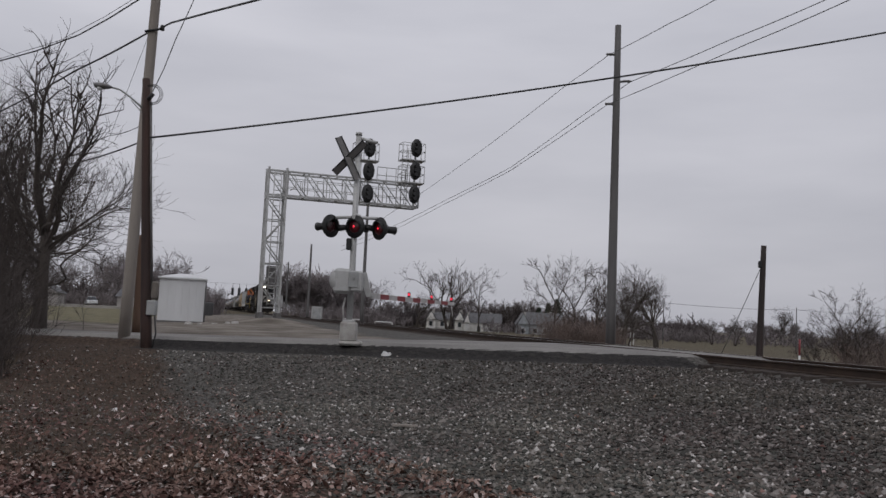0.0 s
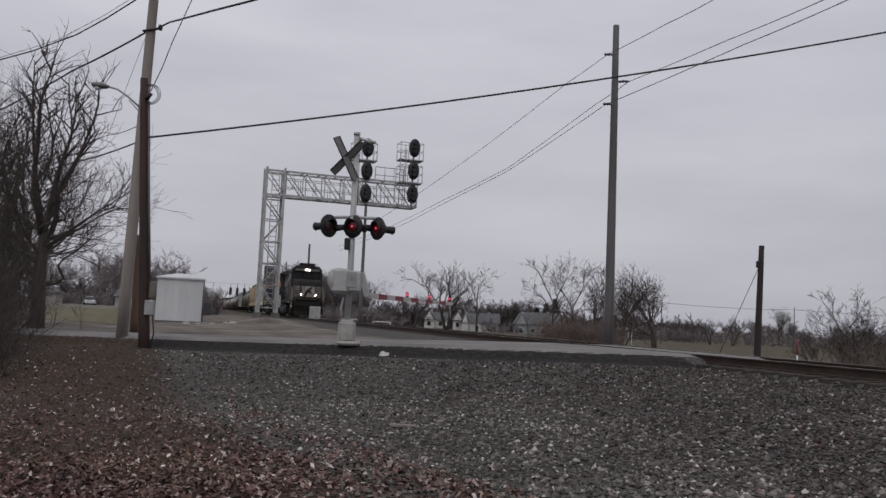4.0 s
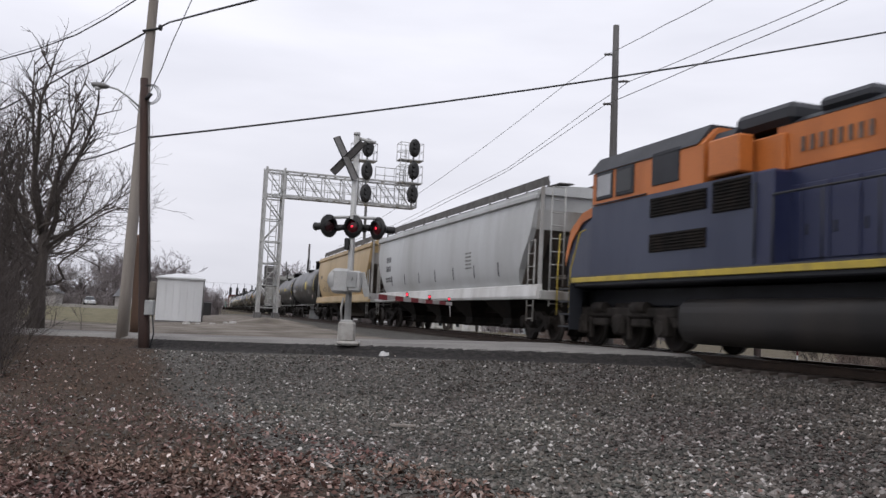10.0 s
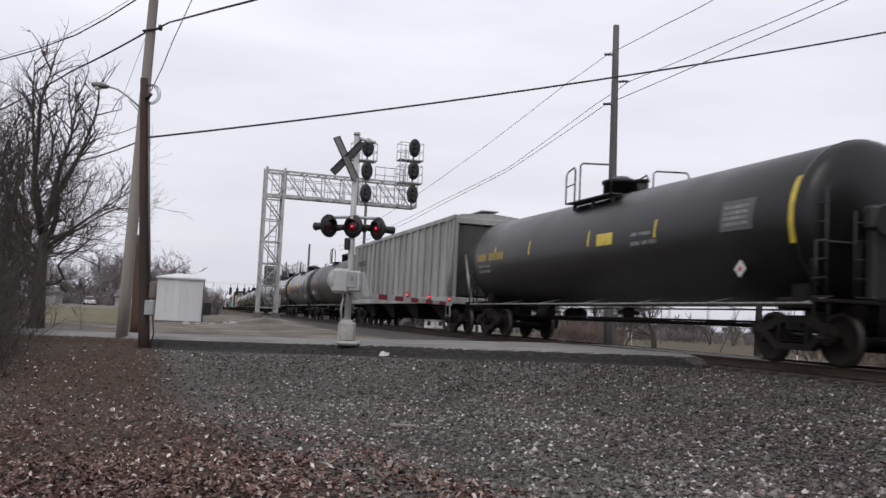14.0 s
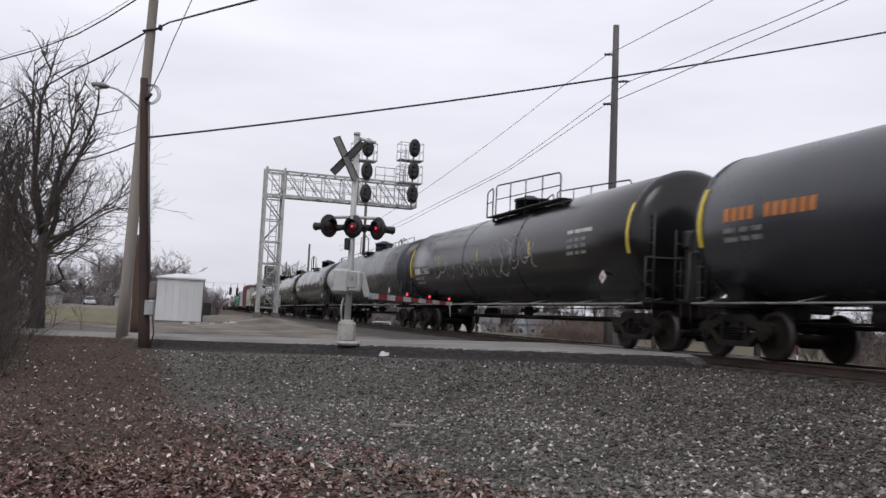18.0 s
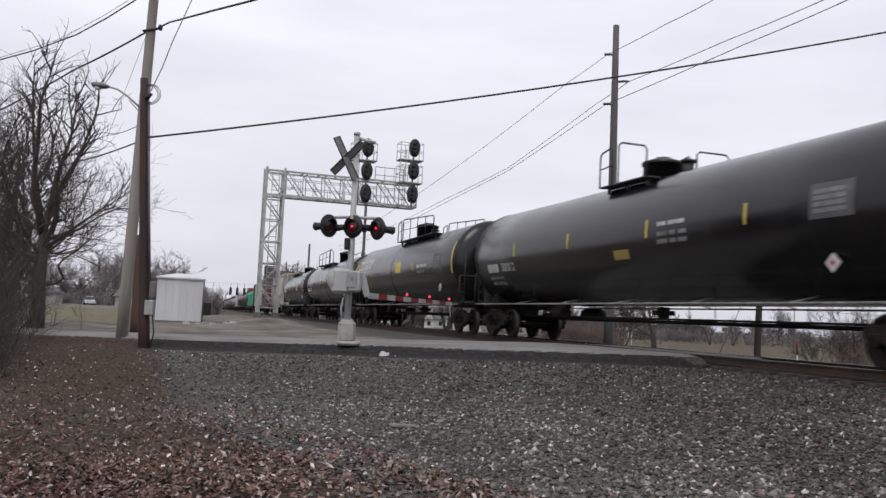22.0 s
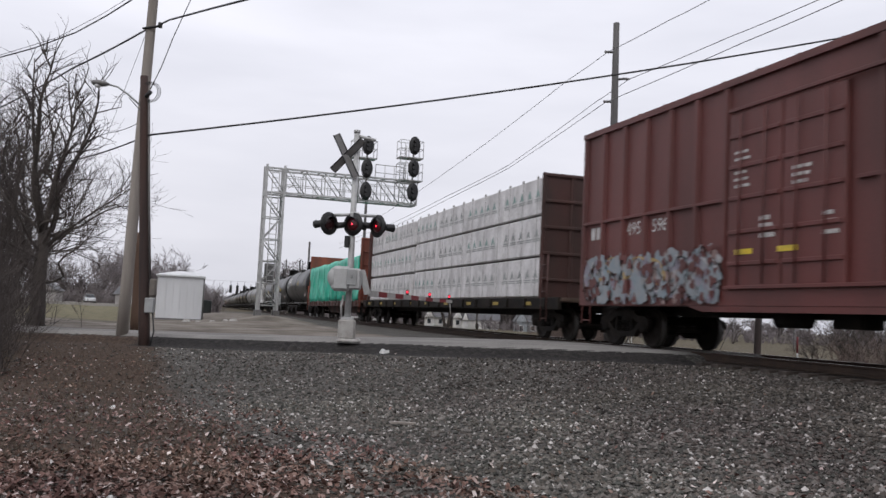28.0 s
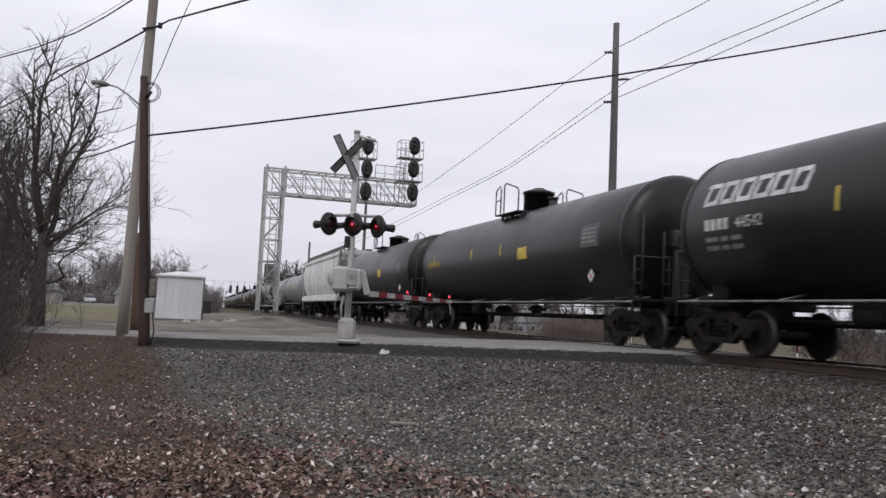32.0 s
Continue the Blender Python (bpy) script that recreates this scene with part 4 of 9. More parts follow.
def crowned_tree(label, seed, height, reach, trunk_r, limbs=20, least=0.0045):
    """A bare tree with one stout trunk and long arching limbs set thick with twigs."""
    rng = random.Random(seed)
    t = thing("bare_tree", label, "tree")
    fork = 0.36 * height
    trunk, arms, twigs = Mesh(), Mesh(), []
    trunk.tube([(0, 0, -0.2), (0.03, 0, 0.5), (0.0, 0.04, fork * 0.6), (0.06, 0, fork)], [trunk_r * 1.35, trunk_r * 1.05, trunk_r * 0.95, trunk_r * 0.85], 12)
    part("trunk", trunk, M_BARK, t)
    for k in range(limbs):
        lead = k < 6
        az = 6.283 * (k * 0.618 + rng.uniform(-0.05, 0.05))
        z0 = fork * (rng.uniform(0.9, 1.05) if lead else rng.uniform(0.42, 1.0))
        out = reach * (rng.uniform(0.15, 0.6) if lead else rng.uniform(0.75, 1.15))
        top = height * rng.uniform(0.84, 1.0) if lead else z0 + (height - z0) * rng.uniform(0.12, 0.62)
        r0 = trunk_r * (0.52 if lead else rng.uniform(0.2, 0.32))
        way = Vector((math.cos(az), math.sin(az), 0))
        side = Vector((-way.y, way.x, 0))
        n, pts, bow = 11, [], rng.uniform(0.7, 1.5)
        wob = [rng.gauss(0, 0.05) for _ in range(3)]
        for i in range(n):
            f = i / (n - 1)
            p = way * out * (1 - (1 - f) ** (1.5 if lead else 1.15)) + side * (wob[0] * math.sin(5 * f) + wob[1] * math.sin(11 * f)) * reach
            pts.append(p + Vector((0, 0, z0 + (top - z0) * f ** bow + wob[2] * math.sin(8 * f))))
        arms.tube(pts, [r0 * (1 - 0.88 * i / (n - 1)) for i in range(n)], 7)
        for i in range(2, n):
            d = (pts[i] - pts[i - 1]).normalized()
            for q in range(2 if i > 4 else 1):
                turn = Matrix.Rotation(rng.uniform(0, 6.283), 3, d)
                off = turn @ d.orthogonal().normalized()
                nd = (d * rng.uniform(0.5, 1.1) + off * rng.uniform(0.5, 1.1) + Vector((0, 0, 0.12))).normalized()
                grow(rng, pts[i - 1].lerp(pts[i], rng.random()), nd, height * rng.uniform(0.09, 0.17) * (1.15 - 0.4 * i / n), r0 * 0.26, 3, 5, twigs, 0.5, (2, 3))
    tagged(part("limb_work", arms, M_BARK, t), kind="stuff")
    part("crown", prisms("crown", twigs, M_TWIG, 1.0, least), None, t, "crown of fine bare twigs")
    return t


t1 = plant(crowned_tree("tall bare broad-crowned tree with many arching limbs", 12, 7.7, 2.75, 0.19), -11.35, 25.0, turn=20)
replant(t1, -14.3, 28.5, 200, 0.96)
replant(t1, -18.2, 33.5, 100, 0.95)
plant(bare_tree("bare tree with a leaning double trunk", 31, 9.6, 6, 2, 0.25, 0.35, (2, 4), least=0.0055, trunk_r=0.16), -18.0, 36.0)
t3 = plant(bare_tree("slender bare tree at the wood's edge", 47, 8.8, 5, 2, 0.2, 0.3, (2, 4), least=0.0055), -17.2, 32.5)
replant(t3, -18.5, 33.8, 130, 1.05)
y1 = plant(bare_tree("spreading bare yard tree", 53, 12.6, 5, 2, 0.25, 0.36, (2, 4), least=0.017, trunk_r=0.30), 1.5, 196.0, size=1.18)
y2 = plant(bare_tree("tall narrow bare tree", 61, 12.6, 5, 1, 0.1, 0.25, (2, 4), least=0.022, trunk_r=0.22, first=0.5), 8.5, 200.0)
y3 = plant(bare_tree("bare vase-shaped tree in the brush", 67, 5.6, 5, 3, 0.38, 0.3, (2, 4), least=0.009, trunk_r=0.10), 12.3, 66.0, size=0.9)
replant(y3, 14.4, 70.0, 140, 0.9)
replant(y1, -5.4, 196.0, 90, 0.62)
replant(y1, 17.4, 226.0, 200, 0.60)
replant(y1, 22.4, 228.0, 310, 0.62)
replant(y2, 19.1, 150.0, 40, 0.98)
replant(y1, 13.2, 230.0, 120, 0.62)
replant(y2, -15.9, 230.0, 10, 0.80)
replant(y1, 19.7, 96.0, 70, 0.70)
replant(y1, 25.2, 104.0, 250, 0.66)
replant(y2, 17.0, 98.0, 130, 0.62)
replant(y2, 15.1, 100.0, 250, 0.66)
replant(y1, 62.0, 187.0, 110, 0.5)
replant(y1, 92.0, 240.0, 30, 0.8)
replant(y1, 58.0, 190.0, 300, 0.42)
replant(y1, 44.0, 205.0, 20, 0.5)
y4 = plant(bare_tree("bare leaning tree at the field's edge", 71, 3.2, 5, 3, 0.3, 0.4, (2, 4), least=0.0052, trunk_r=0.045), 15.9, 34.0)
replant(y4, 17.3, 34.0, 100, 0.8)
replant(y4, 18.6, 37.0, 200, 0.95)
replant(y4, 17.0, 40.0, 300, 0.7)
replant(y2, 20.4, 45.0, 60, 0.30)
replant(y1, 21.2, 46.5, 150, 0.22)


def brush(name, label, spots, seed, material, least, count, hgt, kind="stuff", width=0.5):
    """A thicket of thin bare stems with side twigs."""
    rng = random.Random(seed)
    segs = []
    for (a, b), k in spots:
        p0 = place(a, b)
        for i in range(count):
            q = Vector((p0.x + rng.gauss(0, width * k), p0.y + rng.gauss(0, width * k), 0))
            q.z = ground_at(q.x, q.y) - 0.05
            h = hgt * k * rng.uniform(0.5, 1.1)
            d = Vector((rng.gauss(0, 0.25), rng.gauss(0, 0.25), 1)).normalized()
            grow(rng, q, d, h * 0.55, least * 2.2, 1, 3, segs, 0.4, (2, 4))
    ob = new(name, prisms(name, segs, material, 1.0, least))
    return tagged(ob, label, "brush", kind=kind)


brush("roadside_thicket", "dark leafless thicket of thin stems by the ditch", [((-11.0, 22.0), 1.1), ((-11.5, 22.8), 1.2), ((-12.6, 24.8), 1.3), ((-10.2, 19.8), 0.9), ((-9.4, 18.2), 0.8), ((-13.4, 26.5), 1.4), ((-12.2, 24.0), 1.3), ((-10.6, 20.6), 1.0), ((-8.8, 17.0), 0.65), ((-9.9, 18.9), 0.85)], 5, M_TWIG, 0.0042, 32, 2.9, width=0.46)
brush("woodland_undergrowth", "brown leafless undergrowth below the trees", [((-0.49 * b, b), 1.0) for b in (29.0, 31.0, 33.0, 35.0)] + [((-18.6, 36.0), 1.2)], 6, M_TWIG, 0.005, 18, 2.4, width=0.9)
brush("russet_brush", "russet leafless brush beyond the track", [((7.9 + 0.75 * k, 60 + 2.0 * (k % 3)), 1.0) for k in range(6)], 7, M_REDBRUSH, 0.008, 64, 2.3, width=0.8)
brush("field_brush", "brown leafless brush at the field's edge", [((15.8 + 0.8 * k, 33 + 1.4 * (k % 3)), 1.0) for k in range(5)], 8, M_REDBRUSH, 0.006, 38, 1.7, width=0.7)
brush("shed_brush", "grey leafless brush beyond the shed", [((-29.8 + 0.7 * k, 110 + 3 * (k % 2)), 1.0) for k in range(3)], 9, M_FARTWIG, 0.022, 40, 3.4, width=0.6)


def woods(name, label, spots, seed, hgt, least, material=None):
    """A far strip of bare trees, too many to count."""
    rng = random.Random(seed)
    segs = []
    for a, b, k in spots:
        p = place(a, b)
        q = Vector((p.x, p.y, ground_at(p.x, p.y) - 0.2))
        if k >= 0.5:
            h = hgt * k * rng.uniform(0.7, 1.2)
            grow(rng, q, Vector((rng.gauss(0, 0.08), rng.gauss(0, 0.08), 1)).normalized(), h * 0.5, h * 0.014, 0, 4, segs, 0.32, (3, 5))
            continue
        for j in range(3):
            h = hgt * k * rng.uniform(0.35, 1.15)
            foot = q + Vector((rng.gauss(0, 1.5), rng.gauss(0, 1.5), 0))
            grow(rng, foot, Vector((rng.gauss(0, 0.3), rng.gauss(0, 0.3), 1)).normalized(), h * 0.6, least * 1.4, 2, 4, segs, 0.45, (3, 6))
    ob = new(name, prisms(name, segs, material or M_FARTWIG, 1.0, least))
    return tagged(ob, label, "woods", kind="stuff")


rw = random.Random(77)
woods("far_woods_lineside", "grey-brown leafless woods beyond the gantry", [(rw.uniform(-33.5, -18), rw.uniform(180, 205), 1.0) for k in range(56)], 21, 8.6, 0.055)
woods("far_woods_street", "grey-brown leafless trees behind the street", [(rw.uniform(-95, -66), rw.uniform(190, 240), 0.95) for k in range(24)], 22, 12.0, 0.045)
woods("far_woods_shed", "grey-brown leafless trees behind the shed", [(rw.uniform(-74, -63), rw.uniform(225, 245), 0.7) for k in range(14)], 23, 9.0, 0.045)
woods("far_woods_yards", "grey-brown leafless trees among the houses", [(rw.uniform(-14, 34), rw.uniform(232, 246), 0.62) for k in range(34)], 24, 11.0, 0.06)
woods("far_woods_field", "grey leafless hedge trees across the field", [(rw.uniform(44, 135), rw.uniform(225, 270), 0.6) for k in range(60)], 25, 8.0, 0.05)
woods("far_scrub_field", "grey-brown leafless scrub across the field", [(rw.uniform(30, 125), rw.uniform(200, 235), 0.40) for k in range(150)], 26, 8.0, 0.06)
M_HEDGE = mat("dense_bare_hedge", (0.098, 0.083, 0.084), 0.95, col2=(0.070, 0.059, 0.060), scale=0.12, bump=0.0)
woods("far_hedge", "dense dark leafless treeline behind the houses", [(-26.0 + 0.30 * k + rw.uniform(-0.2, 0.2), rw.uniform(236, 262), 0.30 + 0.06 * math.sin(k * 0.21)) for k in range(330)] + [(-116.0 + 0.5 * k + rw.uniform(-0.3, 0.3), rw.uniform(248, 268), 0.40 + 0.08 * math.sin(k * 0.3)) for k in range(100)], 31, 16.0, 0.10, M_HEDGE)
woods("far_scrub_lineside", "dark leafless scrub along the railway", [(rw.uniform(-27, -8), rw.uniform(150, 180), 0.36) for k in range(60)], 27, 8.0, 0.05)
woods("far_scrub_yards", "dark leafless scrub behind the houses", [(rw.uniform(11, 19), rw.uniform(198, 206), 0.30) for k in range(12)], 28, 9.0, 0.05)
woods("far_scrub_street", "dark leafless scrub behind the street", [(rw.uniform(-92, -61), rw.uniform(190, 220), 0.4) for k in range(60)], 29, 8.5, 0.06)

# evergreens among the houses
M_EVERGREEN = mat("dark_evergreen", (0.022, 0.030, 0.018), 0.9, col2=(0.035, 0.042, 0.025), scale=2, bump=0.3)


def evergreen(a, b, h, r, seed):
    rng = random.Random(seed)
    p = place(a, b)
    t = thing("evergreen", "dark ragged evergreen tree beside the houses", "tree", pose(p.x, p.y, ground_at(p.x, p.y)))
    part("trunk", Mesh().cyl((0, 0, 0), (0, 0, h * 0.9), 0.16, 0.04, 8), M_BARK, t)
    segs = []
    for k in range(int(240 * r)):
        z = h * rng.uniform(0.08, 1.0)
        a = rng.uniform(0, 6.283)
        w = r * (1.05 - z / h) * rng.uniform(0.6, 1.15)
        st = Vector((0, 0, z))
        en = Vector((w * math.cos(a), w * math.sin(a), z - 0.15 * w + rng.uniform(0, 0.3)))
        segs.append((st, en, 0.10, 0.03, 3))
        for j in range(4):
            m = st.lerp(en, rng.uniform(0.4, 1))
            segs.append((m, m + Vector((rng.gauss(0, 0.25), rng.gauss(0, 0.25), rng.gauss(0.1, 0.15))), 0.12, 0.04, 3))
    part("crown", prisms("crown", segs, M_EVERGREEN, 1.0, 0.05), None, t)


evergreen(28.8, 222.0, 8.6, 3.2, 1)
evergreen(24.5, 224.0, 6.4, 2.6, 2)
evergreen(26.7, 223.0, 7.4, 3.0, 3)

# --- houses ---
M_SIDINGGREY = mat("blue_grey_siding", (0.30, 0.325, 0.34), 0.7, scale=1, bump=0.1)
M_SIDINGWHITE = mat("white_siding", (0.76, 0.75, 0.72), 0.7, scale=1, bump=0.1)
M_SIDINGTAN = mat("pale_grey_siding", (0.33, 0.31, 0.30), 0.7, scale=1, bump=0.1)
M_SHINGLE = mat("grey_shingle_roof", (0.125, 0.125, 0.13), 0.9, col2=(0.085, 0.085, 0.09), scale=2, bump=0.4)
M_TRIMWHITE = mat("white_trim", (0.70, 0.70, 0.69), 0.6, bump=0.02)
M_WINDOW = mat("dark_house_glass", (0.03, 0.035, 0.04), 0.1, spec=0.6, bump=0.0)


def house(label, a, b, w, d, wall_h, roof_h, siding, turn=0.0, gable="x", porch=False, windows=3, z=None):
    p = place(a, b)
    t = thing("house", label, "house", pose(p.x, p.y, (ground_at(p.x, p.y) if z is None else z) - 0.1, 0, 0, -YAW + turn))
    part("wall", Mesh().box((0, 0, wall_h / 2), (w, d, wall_h), 0.02), siding, t)
    part("foundation", Mesh().box((0, 0, 0.12), (w + 0.06, d + 0.06, 0.3), 0.0), M_CONCRETE, t)
    roof = Mesh()
    if gable == "x":
        roof.add([(-w / 2 - 0.4, -d / 2 - 0.4, wall_h - 0.05), (w / 2 + 0.4, -d / 2 - 0.4, wall_h - 0.05), (w / 2 + 0.4, d / 2 + 0.4, wall_h - 0.05), (-w / 2 - 0.4, d / 2 + 0.4, wall_h - 0.05), (-w / 2 - 0.4, 0, wall_h + roof_h), (w / 2 + 0.4, 0, wall_h + roof_h)], [(0, 1, 5, 4), (2, 3, 4, 5), (0, 4, 3), (1, 2, 5), (0, 3, 2, 1)])
    else:
        roof.add([(-w / 2 - 0.4, -d / 2 - 0.4, wall_h - 0.05), (w / 2 + 0.4, -d / 2 - 0.4, wall_h - 0.05), (w / 2 + 0.4, d / 2 + 0.4, wall_h - 0.05), (-w / 2 - 0.4, d / 2 + 0.4, wall_h - 0.05), (0, -d / 2 - 0.4, wall_h + roof_h), (0, d / 2 + 0.4, wall_h + roof_h)], [(0, 3, 5, 4), (1, 4, 5, 2), (0, 4, 1), (2, 5, 3), (0, 1, 2, 3)])
        part("gable_wall", Mesh().plate([(-w / 2, -d / 2 - 0.41, wall_h), (w / 2, -d / 2 - 0.41, wall_h), (0, -d / 2 - 0.41, wall_h + roof_h - 0.25)], 0.02, (0, -1, 0)), siding, t)
    part("roof", roof, M_SHINGLE, t)
    part("chimney", Mesh().box((w * 0.2, 0.3, wall_h + roof_h * 0.9), (0.6, 0.6, 1.0), 0.03), M_CONCRETE, t) if roof_h > 2 else None
    for k in range(windows):
        x = -w / 2 + w * (k + 0.75) / (windows + 0.5)
        f = part("window", Mesh().box((x, -d / 2 - 0.03, wall_h * 0.56), (1.0, 0.08, 1.3), 0.02), M_TRIMWHITE, t)
        part("pane", Mesh().box((x, -d / 2 - 0.08, wall_h * 0.56), (0.78, 0.03, 1.08), 0.0), M_WINDOW, f)
    part("door", Mesh().box((w * 0.02, -d / 2 - 0.03, 1.15), (0.95, 0.08, 2.0), 0.02), M_TRIMWHITE, t)
    if porch:
        part("porch_roof", Mesh().box((-w * 0.2, -d / 2 - 0.9, wall_h - 0.2), (w * 0.5, 1.8, 0.14), 0.02), M_SHINGLE, t)
        for k in range(4):
            part("porch_post", Mesh().box((-w * 0.44 + k * w * 0.16, -d / 2 - 1.7, wall_h / 2 - 0.15), (0.14, 0.14, wall_h - 0.3), 0.01), M_TRIMWHITE, t)
    return t


house("small white frame house with a steep front gable", -2.5, 214.0, 2.18, 6.0, 2.28, 2.03, M_SIDINGWHITE, 0, "y", False, 1, -1.87)
house("cream frame house wing with a grey roof", 0.2, 216.0, 3.57, 6.0, 2.19, 1.78, M_SIDINGWHITE, 0, "x", False, 1, -1.79)
house("white frame house with a steep front gable and door", 4.3, 214.0, 2.18, 6.0, 2.55, 2.17, M_SIDINGWHITE, 0, "y", False, 1, -2.09)
house("narrow white gabled porch wing", 6.0, 211.0, 1.34, 6.0, 2.49, 2.14, M_SIDINGWHITE, 0, "y", False, 0, -2.48)
house("long white frame house under a dark roof", 10.4, 214.0, 7.34, 6.0, 3.08, 2.31, M_SIDINGWHITE, 0, "x", False, 2, -3.01)
house("blue-grey house wing with a steep front gable", 18.9, 208.0, 2.52, 6.0, 3.40, 2.64, M_SIDINGGREY, 0, "y", False, 1, -3.17)
house("blue-grey frame house with white windows", 24.1, 210.0, 7.74, 6.0, 3.43, 2.80, M_SIDINGGREY, 0, "x", False, 3, -3.09)
house("pale frame house across the street", -78.0, 176.0, 4.5, 6.0, 2.6, 1.6, M_SIDINGTAN, 10, "y", False, 1)
house("pale grey house across the street", -58.5, 172.0, 7.0, 6.0, 2.4, 1.6, M_SIDINGTAN, 0, "x", False, 2)
house("pale frame house with narrow front", -53.0, 175.0, 3.6, 5.0, 3.2, 1.8, M_SIDINGTAN, 0, "y", False, 1)

# a small open pavilion beyond the track
pav = thing("pavilion", "small white open pavilion with slim posts", "pavilion", local(27.0, 132.0, ground_at(*place(27.0, 132.0)[:2])))
part("roof", Mesh().box((0, 0, 2.25), (3.2, 2.6, 0.16), 0.03).box((0, 0, 2.42), (1.9, 1.5, 0.2), 0.05), M_SIDINGTAN, pav)
for x in (-1.4, 0.0, 1.4):
    for y in (-1.1, 1.1):
        part("post", Mesh().box((x, y, 1.1), (0.12, 0.12, 2.2), 0.01), M_TRIMWHITE, pav)
part("bench", Mesh().box((-0.6, 0, 0.6), (1.2, 0.6, 0.5), 0.03), M_SIDINGTAN, pav)

# a white car on the far street
M_CARWHITE = mat("white_car_paint", (0.66, 0.67, 0.68), 0.25, coat=0.6, bump=0.0)
M_TYRE = mat("black_rubber", (0.02, 0.02, 0.02), 0.9, bump=0.1)
car_at = place(-61.3, 155.0)
auto = thing("parked_car", "white hatchback parked on the far street", "car", pose(car_at.x, car_at.y, -0.03, 0, 0, -YAW + 26))
bodym = Mesh()
ring_loft_pts = [[(-0.86 * k, y, z0), (0.86 * k, y, z0), (0.86 * k, y, z1), (-0.86 * k, y, z1)] for y, k, z0, z1 in ((-2.1, 0.9, 0.35, 0.72), (-1.9, 1, 0.25, 0.85), (1.8, 1, 0.25, 0.98), (2.05, 0.92, 0.35, 0.9))]
nn = 4
bodym.add([p for r in ring_loft_pts for p in r], [(j * nn + i, j * nn + (i + 1) % nn, (j + 1) * nn + (i + 1) % nn, (j + 1) * nn + i) for j in range(3) for i in range(nn)] + [(3, 2, 1, 0), (12, 13, 14, 15)])
part("body", bodym, M_CARWHITE, auto)
part("cabin", Mesh().add([(-0.80, -0.9, 0.9), (0.80, -0.9, 0.9), (0.80, 1.85, 0.95), (-0.80, 1.85, 0.95), (-0.62, -0.2, 1.46), (0.62, -0.2, 1.46), (0.62, 1.4, 1.46), (-0.62, 1.4, 1.46)], [(0, 1, 5, 4), (1, 2, 6, 5), (2, 3, 7, 6), (3, 0, 4, 7), (4, 5, 6, 7), (3, 2, 1, 0)]), M_WINDOW, auto)
part("car_roof", Mesh().box((0, 0.6, 1.47), (1.26, 1.7, 0.05), 0.02), M_CARWHITE, auto)
for x in (-0.82, 0.82):
    for y in (-1.3, 1.25):
        w = part("wheel", Mesh().cyl((x - 0.1, y, 0.31), (x + 0.1, y, 0.31), 0.31, n=16), M_TYRE, auto)
        part("rim", Mesh().cyl((x - 0.11, y, 0.31), (x + 0.11, y, 0.31), 0.19, n=12), M_ALU, w)

# the far street and its hanging traffic lights
sp = [place(-140, 150), place(-47, 150), place(-47, 160), place(-140, 160)]
solo("side_street", Mesh().add([(p.x, p.y, -0.03) for p in sp] + [(p.x, p.y, ground_at(p.x, p.y) - 0.2) for p in sp], [(0, 1, 2, 3), (7, 6, 5, 4), (0, 4, 5, 1), (1, 5, 6, 2), (2, 6, 7, 3), (3, 7, 4, 0)]), mat("pale_street", (0.30, 0.285, 0.265), 0.9, col2=(0.22, 0.21, 0.19), scale=0.4, bump=0.1), "pale far street on a low bank beyond the lawn", "road", kind="structure")
solo("traffic_span_wire", Mesh().cyl(place(-60, 200, 6.2), place(-36, 200, 6.2), 0.018, n=6).cyl(place(-60, 200, -0.6), place(-60, 200, 6.6), 0.14, n=8).cyl(place(-36, 200, -0.6), place(-36, 200, 6.6), 0.14, n=8), M_SIGNBACK, "span wire with two posts over the far street", "span wire")
tl = thing("traffic_light", "dark traffic light hung on a span wire", "traffic light", local(-47.5, 200, 3.7), "hanging traffic lights")
part("housing", Mesh().box((0, 0, 0.7), (0.55, 0.35, 1.7), 0.05), M_SIGNBLACK, tl)
part("hanger", Mesh().cyl((0, 0, 1.5), (0, 0, 2.5), 0.05, n=6), M_SIGNBLACK, tl)
for dz in (0.2, 0.7, 1.2):
    part("visor", Mesh().cyl((0, -0.17, dz), (0, -0.42, dz), 0.17, n=10), M_SIGNBLACK, tl)
for a in (-46.0, -44.4):
    p = place(a, 200, 3.7)
    copy_thing(tl, pose(p.x, p.y, p.z, 0, 0, -YAW))

# lineside bits: cabinet, hoops, marker post, parked trailer behind the shed
cab_box = thing("lineside_cabinet", "pale grey lineside equipment cabinet", "cabinet", local(-11.3, 80.2, ground_at(*place(-11.3, 80.2)[:2]) - 0.05))
part("cabinet_body", Mesh().box((0, 0, 0.65), (0.9, 0.7, 1.3), 0.03), M_ALU, cab_box)
part("cabinet_door", Mesh().box((0, -0.36, 0.65), (0.74, 0.03, 1.1), 0.01), M_GALV, cab_box)
for a in (-9.3, -6.0):
    h = thing("pipe_hoop", "low white pipe guard hoop by the line", "guard hoop", local(a, 92.0, ground_at(*place(a, 92.0)[:2]) - 0.1), "guard hoops")
    part("hoop", Mesh().tube([(-0.9, 0, 0), (-0.9, 0, 0.75), (-0.82, 0, 0.85), (0.82, 0, 0.85), (0.9, 0, 0.75), (0.9, 0, 0)], [0.05] * 6, 8), M_TRIMWHITE, h)
mk = thing("marker_post", "thin white marker post with red top", "marker post", local(8.93, 22.1, ground_at(*place(8.93, 22.1)[:2]) - 0.02))
